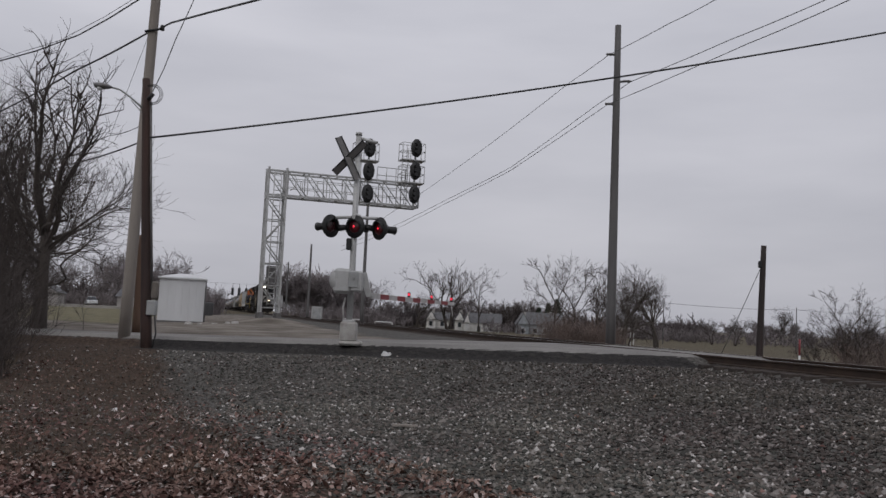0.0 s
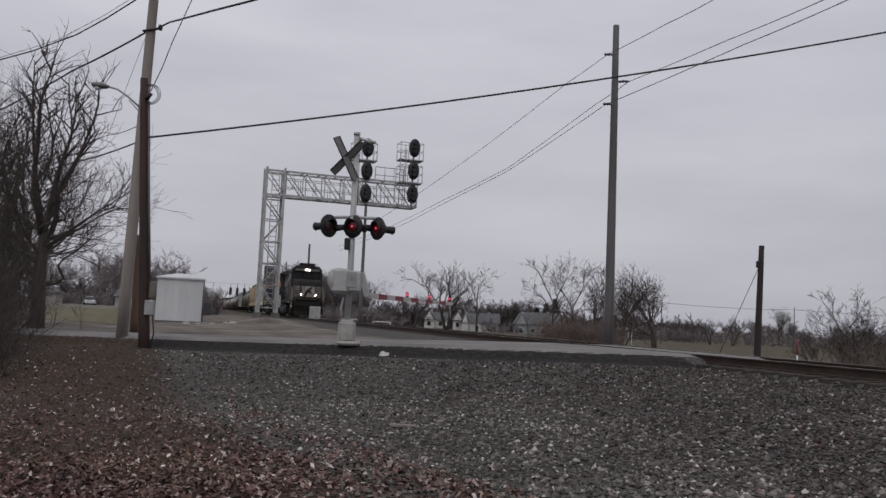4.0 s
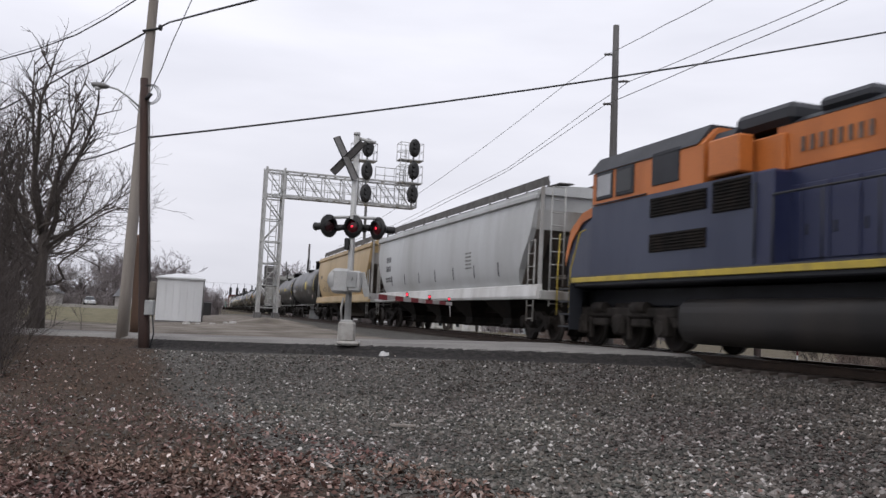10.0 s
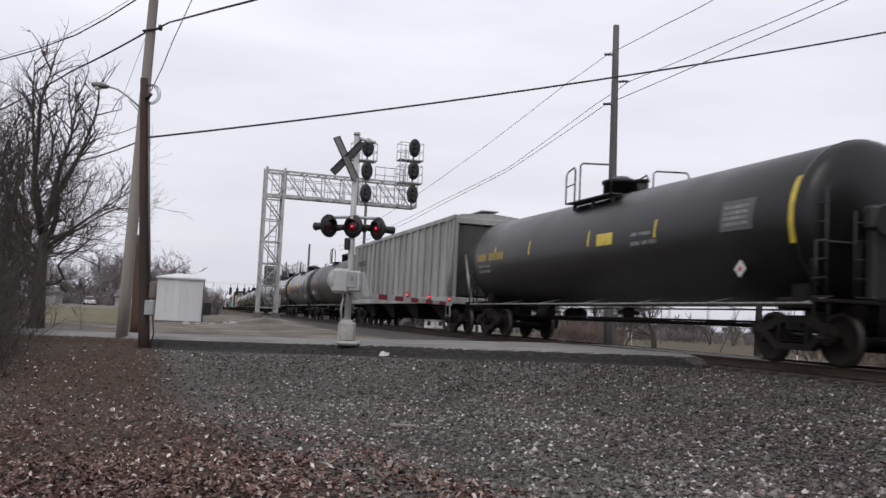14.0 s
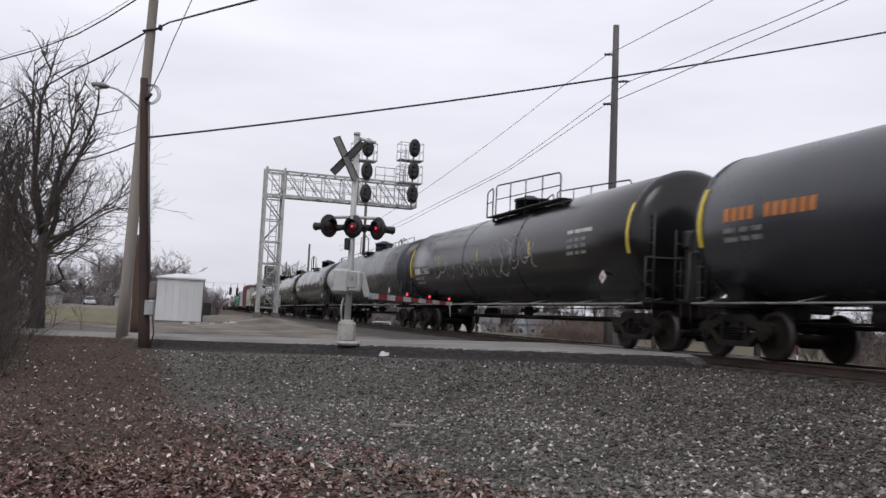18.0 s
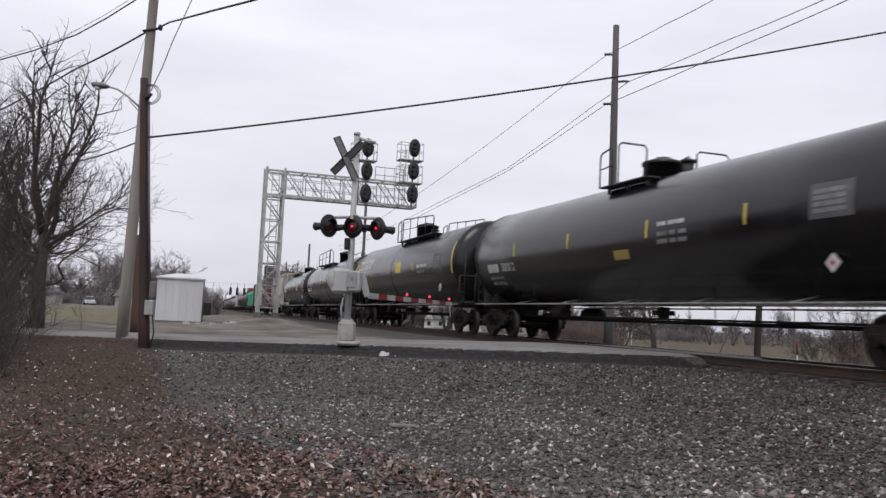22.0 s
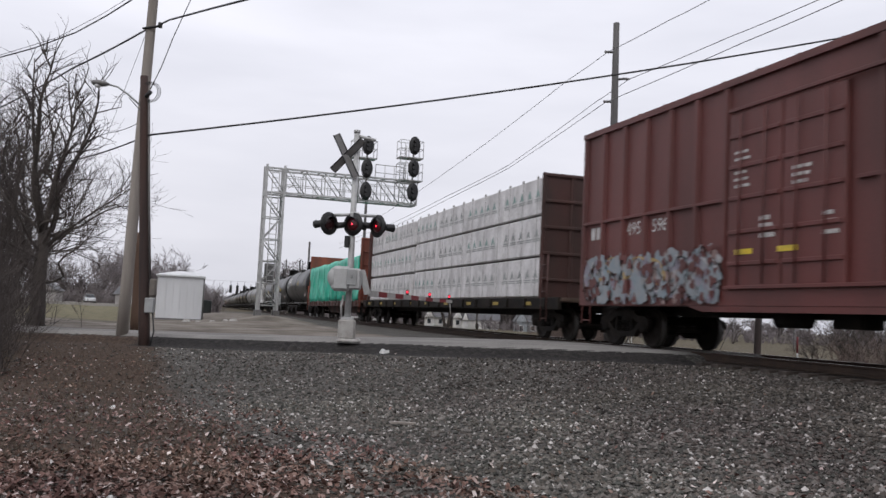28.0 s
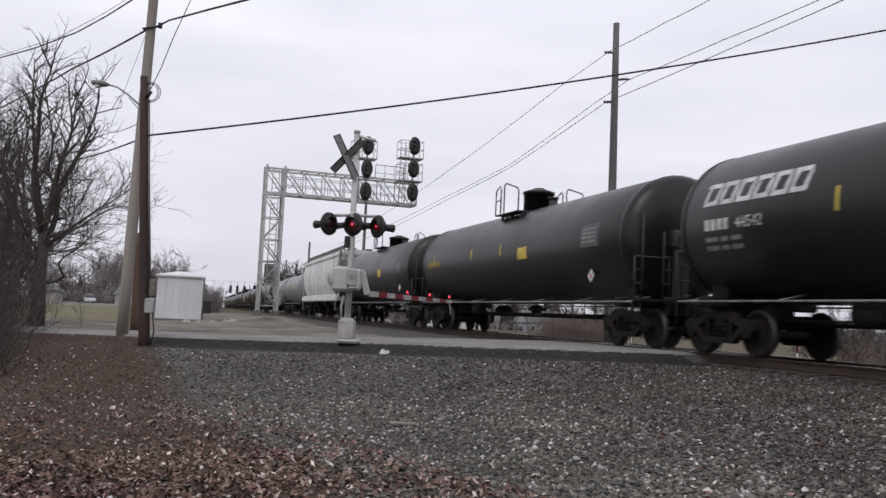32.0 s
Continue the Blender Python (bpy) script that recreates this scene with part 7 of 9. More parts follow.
    part("yellow_patch", decal(decal(Mesh(), dside, 1.55, 1.05, 1.92, 2.02), dside, 0.35, -0.15, 1.92, 2.02), M_YELLOW, car)
    gs = flat_side(w + 0.012)
    spray = ((M_GRAFBLUE, 0.100, 120, 0.08, 0.20), (M_GRAFROSE, 0.104, 70, 0.05, 0.13), (M_GRAFLILAC, 0.108, 90, 0.05, 0.14), (M_GRAFWHITE, 0.112, 60, 0.03, 0.09), (paint, 0.116, 120, 0.04, 0.12), (M_GRAFBLUE, 0.120, 60, 0.03, 0.08))
    for q, (m_spray, off, n_spray, r_small, r_large) in enumerate(spray):
        part("graffiti", blot(Mesh(), flat_side(w + off), hl - 0.4, 1.95, 1.08, 2.0 if q < 4 else 2.1, n_spray, 3 + q, r_small, r_large), m_spray, car, "pale blue, lilac and silver spray-painted lettering")
    part("graffiti", scrawl(Mesh(), flat_side(w + 0.145), hl - 0.4, 1.95, 1.05, 2.15, 16, 0.018, 17), M_UNDER, car)
    part("graffiti", scrawl(Mesh(), flat_side(w + 0.14), hl - 0.4, 1.95, 1.1, 2.05, 14, 0.028, 18), M_GRAFWHITE, car)
    part("graffiti", blot(Mesh(), gs, -2.2, -3.9, 1.35, 2.1, 26, 6), M_GRAFROSE, car, "pale spray-painted patch")
    part("graffiti", blot(Mesh(), gs, -5.0, -5.7, 1.35, 2.2, 14, 7), M_GRAF, car)
    part("graffiti", blot(Mesh(), gs, -6.2, -6.9, 1.35, 2.1, 12, 8), M_GRAFROSE, car)
    part("graffiti", scrawl(Mesh(), flat_side(w + 0.03), -2.2, -3.9, 1.35, 2.1, 5, 0.04, 23), M_GRAFOCHRE, car)
    part("graffiti", scrawl(Mesh(), flat_side(w + 0.14), hl - 1.0, hl - 4.0, 1.4, 2.1, 5, 0.05, 24), M_GRAFOCHRE, car)
    return car


def upright(y):
    """Turns a sweep so that it runs upwards at the place y along a vehicle."""
    return Matrix(((1, 0, 0, 0), (0, 0, 1, y), (0, 1, 0, 0), (0, 0, 0, 1)))


# --- locomotives ---
M_ENGBLACK = mat("grimy_black_engine_paint", (0.0092, 0.0082, 0.0080), 0.55, col2=(0.027, 0.0225, 0.0195), scale=0.9, streak=3, fine=30, fine_amt=0.3, bump=0.06, spec=0.30)
M_ENGWHITE = mat("dirty_white_engine_paint", (0.30, 0.295, 0.285), 0.6, col2=(0.11, 0.105, 0.10), scale=2.5, bump=0.03)
M_ENGSILL = mat("pale_sill_edge", (0.10, 0.095, 0.09), 0.6, col2=(0.035, 0.033, 0.03), scale=2, bump=0.04)
M_ENGBLUE = mat("dark_blue_engine_paint", (0.014, 0.019, 0.058), 0.42, col2=(0.028, 0.034, 0.072), scale=0.9, streak=3, bump=0.03)
M_ENGGREYBLUE = mat("grey_blue_engine_paint", (0.034, 0.043, 0.080), 0.45, col2=(0.024, 0.031, 0.064), scale=0.8, streak=3, bump=0.03)
M_ENGORANGE = mat("orange_engine_paint", (0.50, 0.150, 0.028), 0.5, col2=(0.36, 0.105, 0.022), scale=0.9, streak=3, bump=0.03)
M_ENGYELLOW = mat("yellow_engine_stripe", (0.46, 0.34, 0.04), 0.5, col2=(0.33, 0.25, 0.05), scale=3, bump=0.02)
M_ENGROOF = mat("blue_black_roof_paint", (0.012, 0.014, 0.020), 0.6, bump=0.06)
M_SCREEN = mat("rusty_radiator_screen", (0.062, 0.026, 0.014), 0.8, col2=(0.034, 0.021, 0.015), fine=120, fine_amt=0.4, bump=0.5, bump_scale=160)
M_GLASS = mat("dark_cab_glass", (0.010, 0.011, 0.013), 0.15, spec=0.3, fine_amt=0.02, bump=0.0)
# opaque pale panes: sky showing through the cab glass, put into the colour
M_PALEWIN = mat("sky_pale_cab_pane", (0.40, 0.41, 0.43), 0.5, bump=0.0)
M_HEADLIGHT = glow("headlight_glow", (1.0, 0.88, 0.70), 32.0)
M_DITCHLIGHT = glow("ditch_light_glow", (1.0, 0.74, 0.46), 14.0)
M_STEPLIGHT = glow("step_light_glow", (1.0, 0.86, 0.72), 1.1)
M_GRAB = mat("dull_yellow_grab_paint", (0.40, 0.35, 0.22), 0.6, col2=(0.25, 0.21, 0.14), scale=3, bump=0.02)
M_BOARD = mat("grimy_number_board", (0.13, 0.125, 0.12), 0.4, col2=(0.085, 0.08, 0.078), scale=4, bump=0.0)
M_LENS = mat("unlit_lamp_lens", (0.35, 0.34, 0.30), 0.15, bump=0.0)
M_ENGTRUCK = mat("dusty_engine_truck", (0.031, 0.027, 0.024), 0.85, col2=(0.012, 0.0105, 0.0095), scale=2.2, bump=0.25, bump_scale=35, spec=0.15)
M_NUMBER = mat("worn_pale_number", (0.30, 0.29, 0.20), 0.6, col2=(0.15, 0.145, 0.10), scale=6, bump=0.02)
ME_BIGWHEEL = wheelset_mesh(0.51)


def engine_truck_mesh():
    m = Mesh()
    for x in (-1.08, 1.08):
        m.box((x, 0, 0.86), (0.20, 4.9, 0.24), 0.04)
        for y in (-1.9, 0.0, 1.9):
            m.box((x, y, 0.56), (0.30, 0.46, 0.50), 0.05)
            m.cyl((x - 0.19, y, 0.51), (x + 0.19, y, 0.51), 0.17, n=14)
            for q in (-0.34, 0.34):
                m.cyl((x, y + q, 0.60), (x, y + q, 0.86), 0.10, n=10)
        for y in (-0.95, 0.95):
            m.box((x, y, 0.62), (0.22, 0.8, 0.20), 0.04)
            m.cyl((x * 1.09, y - 0.30, 0.98), (x * 1.09, y + 0.30, 0.98), 0.13, n=12)
            m.box((x * 1.05, y + 0.5, 0.46), (0.12, 0.1, 0.5), 0.02)
        for y in (-2.35, 2.35):
            m.box((x, y, 0.70), (0.16, 0.2, 0.34), 0.03)
            m.pipe([(x * 1.05, y, 0.9), (x * 1.05, y, 0.25)], 0.025)
    m.box((0, 0, 0.95), (2.0, 1.2, 0.3), 0.05).box((0, 1.5, 0.8), (1.9, 0.3, 0.2), 0.03).box((0, -1.5, 0.8), (1.9, 0.3, 0.2), 0.03)
    return m.data("truck", M_ENGTRUCK)


ME_ENGTRUCK = engine_truck_mesh()


def engine_frame(car, ends, deck_mat, sill_mat, rail_mat, grab_mat, tank_at, trucks, deck=1.72):
    """Deck, fuel tank, trucks, steps, railings, plows and couplers."""
    y0, y1 = ends
    part("frame", Mesh().box((0, (y0 + y1) / 2, deck - 0.16), (2.9, y1 - y0 - 1.9, 0.28), 0.03).box((0, (y0 + y1) / 2, 1.25), (1.3, y1 - y0 - 1.4, 0.45), 0.03), deck_mat, car)
    for x in (-1, 1):
        part("side_sill", Mesh().box((x * 1.48, (y0 + y1) / 2, deck - 0.13), (0.06, y1 - y0 - 2.6, 0.13), 0.01), sill_mat, car)
    tank = Mesh()
    prof = [(-1.18 + 0.30 * math.cos(a), 0.86 + 0.30 * math.sin(a)) for a in np.linspace(math.pi / 2, math.pi, 5)] + [(-1.10 + 0.38 * math.cos(a), 0.60 + 0.38 * math.sin(a)) for a in np.linspace(math.pi, 1.5 * math.pi, 6)]
    prof += [(-x, z) for x, z in reversed(prof)]
    tank.sweep(prof, *tank_at, smooth=True)
    part("fuel_tank", tank, M_ENGBLACK, car)
    for yc in trucks:
        t = part("truck", ME_ENGTRUCK, None, car)
        t.matrix_basis = pose(0, yc, 0)
        for q in (-1.9, 0.0, 1.9):
            w = part("wheelset", ME_BIGWHEEL, None, t)
            w.matrix_basis = pose(0, q, 0.51)
    for e, s in ((y0, -1), (y1, 1)):
        c = part("coupler", ME_COUPLER, None, car)
        c.matrix_basis = pose(0, e - s * 0.25, 0, 0, 0, 0 if s < 0 else 180)
        part("end_sill", Mesh().box((0, e - s * 0.52, 1.35), (2.2, 0.25, 0.62), 0.04).box((0, e - s * 0.80, 1.56), (2.4, 0.5, 0.26), 0.03), deck_mat, car)
        plow = Mesh()
        for x in (-1, 1):
            ring = [(0.0, 0.10, 0.16), (0.0, 0.30, 0.62), (0.0, 0.24, 1.02), (1.10, 0.62, 1.00), (1.16, 0.66, 0.62), (1.20, 0.52, 0.20)]
            q = [(x * u, e - s * v, z) for u, v, z in ring]
            plow.plate([q[0], q[1], q[4], q[5]], 0.04, (0, -s, 0)).plate([q[1], q[2], q[3], q[4]], 0.04, (0, -s, 0))
        part("plow", plow, M_UNDER, car)
        for x in (-1, 1):
            st = Mesh()
            for k, z in enumerate((0.45, 0.78, 1.11, 1.44)):
                st.box((x * 1.38, e - s * 1.0, z), (0.34, 0.62, 0.045), 0.01)
            st.box((x * 1.20, e - s * 1.0, 0.98), (0.04, 0.7, 1.2), 0.0)
            st.box((x * 1.38, e - s * 1.34, 0.98), (0.36, 0.04, 1.2), 0.0)
            part("step_well", st, deck_mat, car)
            gr = Mesh()
            for q in (0.46, 1.22):
                gr.tube([(x * 1.50, e - s * q, 0.75), (x * 1.50, e - s * q, deck + 0.15), (x * 1.46, e - s * (q + (0.42 if q > 1 else -0.02)), deck + 1.10), (x * 1.42, e - s * (q + (0.62 if q > 1 else -0.08)), deck + 1.16)], [0.019] * 4, 6)
            part("grab_rail", gr, grab_mat, car)
        for side in (-1, 1):
            er = Mesh()
            for x in (0.62, 1.2):
                er.cyl((side * x, e - s * 0.42, deck - 0.1), (side * x, e - s * 0.42, deck + 1.1), 0.022, n=6)
            for z in (0.62, 1.1):
                er.pipe([(side * 1.2, e - s * 0.42, deck + z), (side * 0.62, e - s * 0.42, deck + z)], 0.02)
            part("end_railing", er, rail_mat, car)
        for x in (-0.9, -0.75, -0.6, 0.6, 0.75, 0.9):
            part("air_hose", Mesh().tube([(x, e - s * 0.3, 1.2), (x, e - s * 0.12, 1.0), (x, e - s * 0.14, 0.72)], [0.022] * 3, 5), M_UNDER, car)


def walk_rail(car, x, y0, y1, deck, material, n):
    m = Mesh()
    for y in np.linspace(y0, y1, n):
        m.cyl((x, y, deck - 0.1), (x, y, deck + 1.22), 0.02, n=6)
    m.pipe([(x, y0, deck + 1.22), (x, y1, deck + 1.22)], 0.022)
    part("walkway_railing", m, material, car)


def louvre(car, sx, x, y0, y1, z0, z1, n, material, name="louvre"):
    m = Mesh().box((sx * x, (y0 + y1) / 2, (z0 + z1) / 2), (0.03, y1 - y0, z1 - z0), 0.0)
    for i in range(n):
        z = z0 + (z1 - z0) * (i + 0.5) / n
        m.box((sx * (x + 0.02), (y0 + y1) / 2, z), (0.05, y1 - y0 - 0.06, (z1 - z0) / n * 0.45), 0.0)
    part(name, m, material, car)


def raise_top(car, z0=3.4, k=0.14, keep=()):
    """Stretches an engine's upper works upwards from the height z0."""
    for ob in car.children_recursive:
        if ob.type == "MESH" and ob.data.users == 1 and ob.name.split(".")[0] not in keep:
            for v in ob.data.vertices:
                if v.co.z > z0:
                    v.co.z += (v.co.z - z0) * k
    return car


def black_engine():
    car = thing("locomotive", "grimy black six-axle diesel locomotive with white nose stripes, headlights lit", "locomotive", group="locomotives of the train")
    deck = 1.72
    engine_frame(car, (-10.75, 10.75), M_ENGBLACK, M_ENGTRUCK, M_ENGBLACK, M_GRAB, (-4.4, 3.4), (-7.0, 6.6), deck)
    for x in (-1, 1):
        for y0, y1 in ((-1.6, 0.6), (0.9, 3.2)):
            part("air_reservoir", Mesh().lathe([(0.02, y0), (0.20, y0 + 0.04), (0.27, y0 + 0.16), (0.27, y1 - 0.16), (0.20, y1 - 0.04), (0.02, y1)], 18, Matrix.Translation((x * 1.22, 0, 1.08)) @ Matrix.Rotation(-math.pi / 2, 4, "X")), M_ENGTRUCK, car)
    # long hood with doors
    hood = Mesh().sweep([(-0.95, deck), (-0.95, 4.22), (-0.75, 4.37), (0.75, 4.37), (0.95, 4.22), (0.95, deck)], -1.5, 9.7)
    part("long_hood", hood, M_ENGBLACK, car)
    for i, y in enumerate(np.linspace(-0.9, 8.3, 14)):
        for sx in (-1, 1):
            d = part("hood_door", Mesh().box((sx * 0.965, y, 2.72), (0.04, 0.64, 1.75), 0.012), M_ENGBLACK, car)
            part("door_latch", Mesh().box((sx * 0.995, y + 0.24, 2.5), (0.03, 0.04, 0.22), 0.005), M_UNDER, d)
    for sx in (-1, 1):
        for y in np.linspace(4.9, 9.4, 9):
            part("hood_post", Mesh().box((sx * 0.99, y, 2.75), (0.06, 0.10, 1.9), 0.01), M_ENGBLACK, car)
    # overhanging radiators at the rear
    wing = Mesh().sweep([(-0.95, 3.72), (-1.5, 4.18), (-1.5, 4.52), (-1.2, 4.64), (1.2, 4.64), (1.5, 4.52), (1.5, 4.18), (0.95, 3.72)], 5.3, 9.8)
    wing.add([(-0.95, 5.3, 3.72), (-1.5, 5.3, 4.52), (1.5, 5.3, 4.52), (0.95, 5.3, 3.72), (-0.85, 4.2, 3.9), (-0.85, 4.2, 4.38), (0.85, 4.2, 4.38), (0.85, 4.2, 3.9)], [(0, 1, 5, 4), (1, 2, 6, 5), (2, 3, 7, 6), (4, 5, 6, 7)])
    part("radiator_cowl", wing, M_ENGBLACK, car)
    for sx in (-1, 1):
        louvre(car, sx, 1.49, 5.6, 9.7, 4.2, 4.5, 4, M_UNDER)
        louvre(car, sx, 0.96, 5.4, 9.4, 3.50, 3.74, 3, M_UNDER)
    # electrical cabinet and operator's cab
    part("equipment_cabinet", Mesh().sweep([(-1.12, deck), (-1.12, 3.95), (-1.38, 4.0), (-1.38, 4.5), (-1.15, 4.66), (1.15, 4.66), (1.38, 4.5), (1.38, 4.0), (1.12, 3.95), (1.12, deck)], -5.3, -1.48), M_ENGBLACK, car)
    for sx in (-1, 1):
        louvre(car, sx, 1.375, -2.9, -1.6, 4.05, 4.5, 6, M_UNDER)
        louvre(car, sx, 1.375, -4.9, -4.0, 4.0, 4.4, 4, M_UNDER)
        for y in (-2.1, -3.1, -4.1, -4.9):
            part("cabinet_door", Mesh().box((sx * 1.13, y, 2.75), (0.04, 0.85, 1.85), 0.015), M_ENGBLACK, car)
    cab = part("cab", Mesh().sweep([(-1.45, deck - 0.2), (-1.47, 3.9), (-1.40, 4.42), (-1.05, 4.68), (1.05, 4.68), (1.40, 4.42), (1.47, 3.9), (1.45, deck - 0.2)], -8.35, -5.3), M_ENGBLACK, car)
    part("cab_roof", Mesh().sweep([(-1.43, 4.44), (-1.06, 4.74), (1.06, 4.74), (1.43, 4.44), (1.2, 4.52), (-1.2, 4.52)], -8.7, -5.2), M_ENGBLACK, car)
    for sx in (-1, 1):
        w = part("window", Mesh().box((sx * 1.475, -7.05, 3.8), (0.05, 1.0, 0.80), 0.02), M_ENGROOF, cab)
        part("pane", Mesh().box((sx * 1.50, -6.83, 3.8), (0.02, 0.42, 0.64), 0.0), M_GLASS, w)
        part("pane", Mesh().box((sx * 1.50, -7.36, 3.8), (0.02, 0.22, 0.60), 0.0), M_PALEWIN, w)
        part("pane", Mesh().box((sx * 1.50, -7.13, 3.8), (0.02, 0.16, 0.60), 0.0), M_GLASS, w)
        part("awning", Mesh().plate([(sx * 1.48, -6.45, 4.24), (sx * 1.48, -7.65, 4.24), (sx * 1.72, -7.65, 4.10), (sx * 1.72, -6.45, 4.10)], 0.02, (0, 0, 1)), M_ENGBLACK, cab)
        part("cab_door", Mesh().box((sx * 1.475, -5.8, 2.9), (0.04, 0.7, 2.0), 0.02), M_ENGBLACK, cab)
        part("window", Mesh().box((sx * 1.48, -5.8, 3.62), (0.05, 0.4, 0.5), 0.02), M_GLASS, cab)
    num = figures(Mesh(), flat_side(1.475), -6.5, 2.98, 0.34, "8796")
    part("cab_number", num, M_NUMBER, cab, "worn pale painted road number")
    part("side_panel", decal(Mesh(), flat_side(1.475), -6.6, -6.95, 2.0, 2.6), M_ENGSILL, cab)
    # windscreen, number boards, headlight housing
    front = -8.35
    for x0, x1 in ((-1.25, -0.45), (-0.38, 0.38), (0.45, 1.25)):
        part("windscreen", Mesh().box(((x0 + x1) / 2, front - 0.01, 3.96), (x1 - x0, 0.05, 0.50), 0.02), M_GLASS, cab)
    part("visor", Mesh().plate([(-1.42, front - 0.02, 4.38), (1.42, front - 0.02, 4.38), (1.2, front - 0.02, 4.66), (0.5, front - 0.02, 4.74), (-0.5, front - 0.02, 4.74), (-1.2, front - 0.02, 4.66)], 0.36, (0, -1, 0)), M_ENGBLACK, cab)
    part("roof_hatch", Mesh().box((0, -7.95, 4.86), (1.5, 1.0, 0.26), 0.08), M_ENGBLACK, cab)
    for sx in (-1, 1):
        part("number_board", Mesh().box((sx * 0.74, front - 0.40, 4.53), (0.84, 0.04, 0.22), 0.01), M_BOARD, cab)
        part("headlight", Mesh().cyl((sx * 0.13, front - 0.36, 4.54), (sx * 0.13, front - 0.46, 4.54), 0.07, n=14), M_HEADLIGHT, cab, "bright lit headlight")
    # nose
    nose = Mesh()
    ring_loft(nose, [[(u, y, z) for u, y in ((-1.30, -8.3), (-1.30, -9.45 + dy), (-0.70, -9.92 + dy), (0.70, -9.92 + dy), (1.30, -9.45 + dy), (1.30, -8.3))] for z, dy in ((deck - 0.1, 0.0), (3.15, 0.0), (3.42, 0.06), (3.56, 0.24))], False)
    part("nose", nose, M_ENGBLACK, car)
    corner = Matrix.Rotation(math.atan2(0.47, 0.60), 4, "Z")
    for i in range(7):
        z = 1.98 + i * 0.155
        for sx in (-1, 1):
            turn = Matrix.Translation((sx * 1.0, -9.70, z)) @ (corner if sx > 0 else corner.inverted())
            part("nose_stripe", Mesh().box((0, 0, 0), (0.66, 0.03, 0.075), 0.0, turn), M_ENGWHITE, car)
    part("nose_field", Mesh().plate([(-0.62, -9.925, 1.95), (0.62, -9.925, 1.95), (0.62, -9.925, 2.95), (-0.62, -9.925, 2.95)], 0.02, (0, -1, 0)), M_ENGWHITE, car)
    part("nose_emblem", Mesh().plate([(-0.42, -9.95, 1.98), (-0.18, -9.95, 1.98), (0.02, -9.95, 2.36), (0.40, -9.95, 2.20), (0.22, -9.95, 2.55), (0.46, -9.95, 2.90), (0.12, -9.95, 2.80), (-0.20, -9.95, 2.50)], 0.02, (0, -1, 0)), M_ENGBLACK, car, "black rearing shape on a pale nose panel")
    part("nose_door", Mesh().box((-0.34, -9.935, 2.42), (0.04, 0.03, 1.0), 0.0), M_ENGBLACK, car)
    part("anticlimber", Mesh().box((0, -10.30, 1.66), (2.3, 0.5, 0.12), 0.03).box((0, -10.52, 1.68), (1.7, 0.10, 0.10), 0.03), M_ENGTRUCK, car)
    for sx in (-1, 1):
        part("ditch_light", Mesh().cyl((sx * 0.68, -10.32, 2.16), (sx * 0.68, -10.45, 2.10), 0.058, n=14), M_DITCHLIGHT, car, "lit ditch light")
    part("step_light", Mesh().cyl((-1.47, -9.9, 1.0), (-1.52, -9.9, 1.0), 0.032, n=10), M_STEPLIGHT, car)
    part("step_light", Mesh().cyl((-1.47, -6.2, 1.42), (-1.52, -6.2, 1.42), 0.022, n=10), M_STEPLIGHT, car)
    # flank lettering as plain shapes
    side = flat_side(0.99)
    st = Mesh()
    for i in range(5):
        decal(st, side, 4.6 - 0.1 * i, 2.4 - 0.28 * i, 3.18 + i * 0.11, 3.24 + i * 0.11)
    part("flank_stripes", st, M_ENGWHITE, car)
    em = Mesh()
    for stroke in (((2.05, 3.15), (1.80, 3.75)), ((1.80, 3.75), (1.35, 3.15)), ((1.35, 3.15), (1.10, 3.75)), ((0.10, 3.70), (0.75, 3.72)), ((0.75, 3.72), (0.60, 3.46)), ((0.60, 3.46), (0.10, 3.42)), ((0.10, 3.42), (0.05, 3.18)), ((0.05, 3.18), (0.75, 3.16))):
        (ya, za), (yb, zb) = stroke
        em.plate([(-0.995, ya + 0.12, za), (-0.995, ya - 0.12, za), (-0.995, yb - 0.12, zb), (-0.995, yb + 0.12, zb)] if abs(zb - za) > 0.1 else [(-0.995, ya, za - 0.06), (-0.995, yb, zb - 0.06), (-0.995, yb, zb + 0.06), (-0.995, ya, za + 0.06)], 0.012, (-1, 0, 0))
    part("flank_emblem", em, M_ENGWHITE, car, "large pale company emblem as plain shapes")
    t = bars(Mesh(), side, 1.9, 2.72, 0.20, 7)
    bars(t, side, 2.1, 2.42, 0.20, 8)
    part("flank_text", t, M_DIMLET, car)
    for x in (-1.42, 1.42):
        walk_rail(car, x, -1.2, 9.6, deck, M_ENGBLACK, 10)
        walk_rail(car, x, -4.9, -1.7, deck, M_ENGBLACK, 4)
    part("exhaust_stack", Mesh().box((0, 2.6, 4.46), (0.7, 1.2, 0.22), 0.03), M_UNDER, car)
    part("horn", Mesh().cyl((0.0, 0.2, 4.55), (0.0, -0.3, 4.6), 0.05, 0.12).cyl((0.25, 0.2, 4.55), (0.25, 0.7, 4.6), 0.05, 0.12).box((0.1, 0.2, 4.45), (0.5, 0.1, 0.2), 0.02), M_UNDER, car)
    part("antenna", Mesh().cyl((0.3, -6.4, 4.7), (0.3, -6.4, 4.95), 0.06, n=8), M_UNDER, car)
    return car


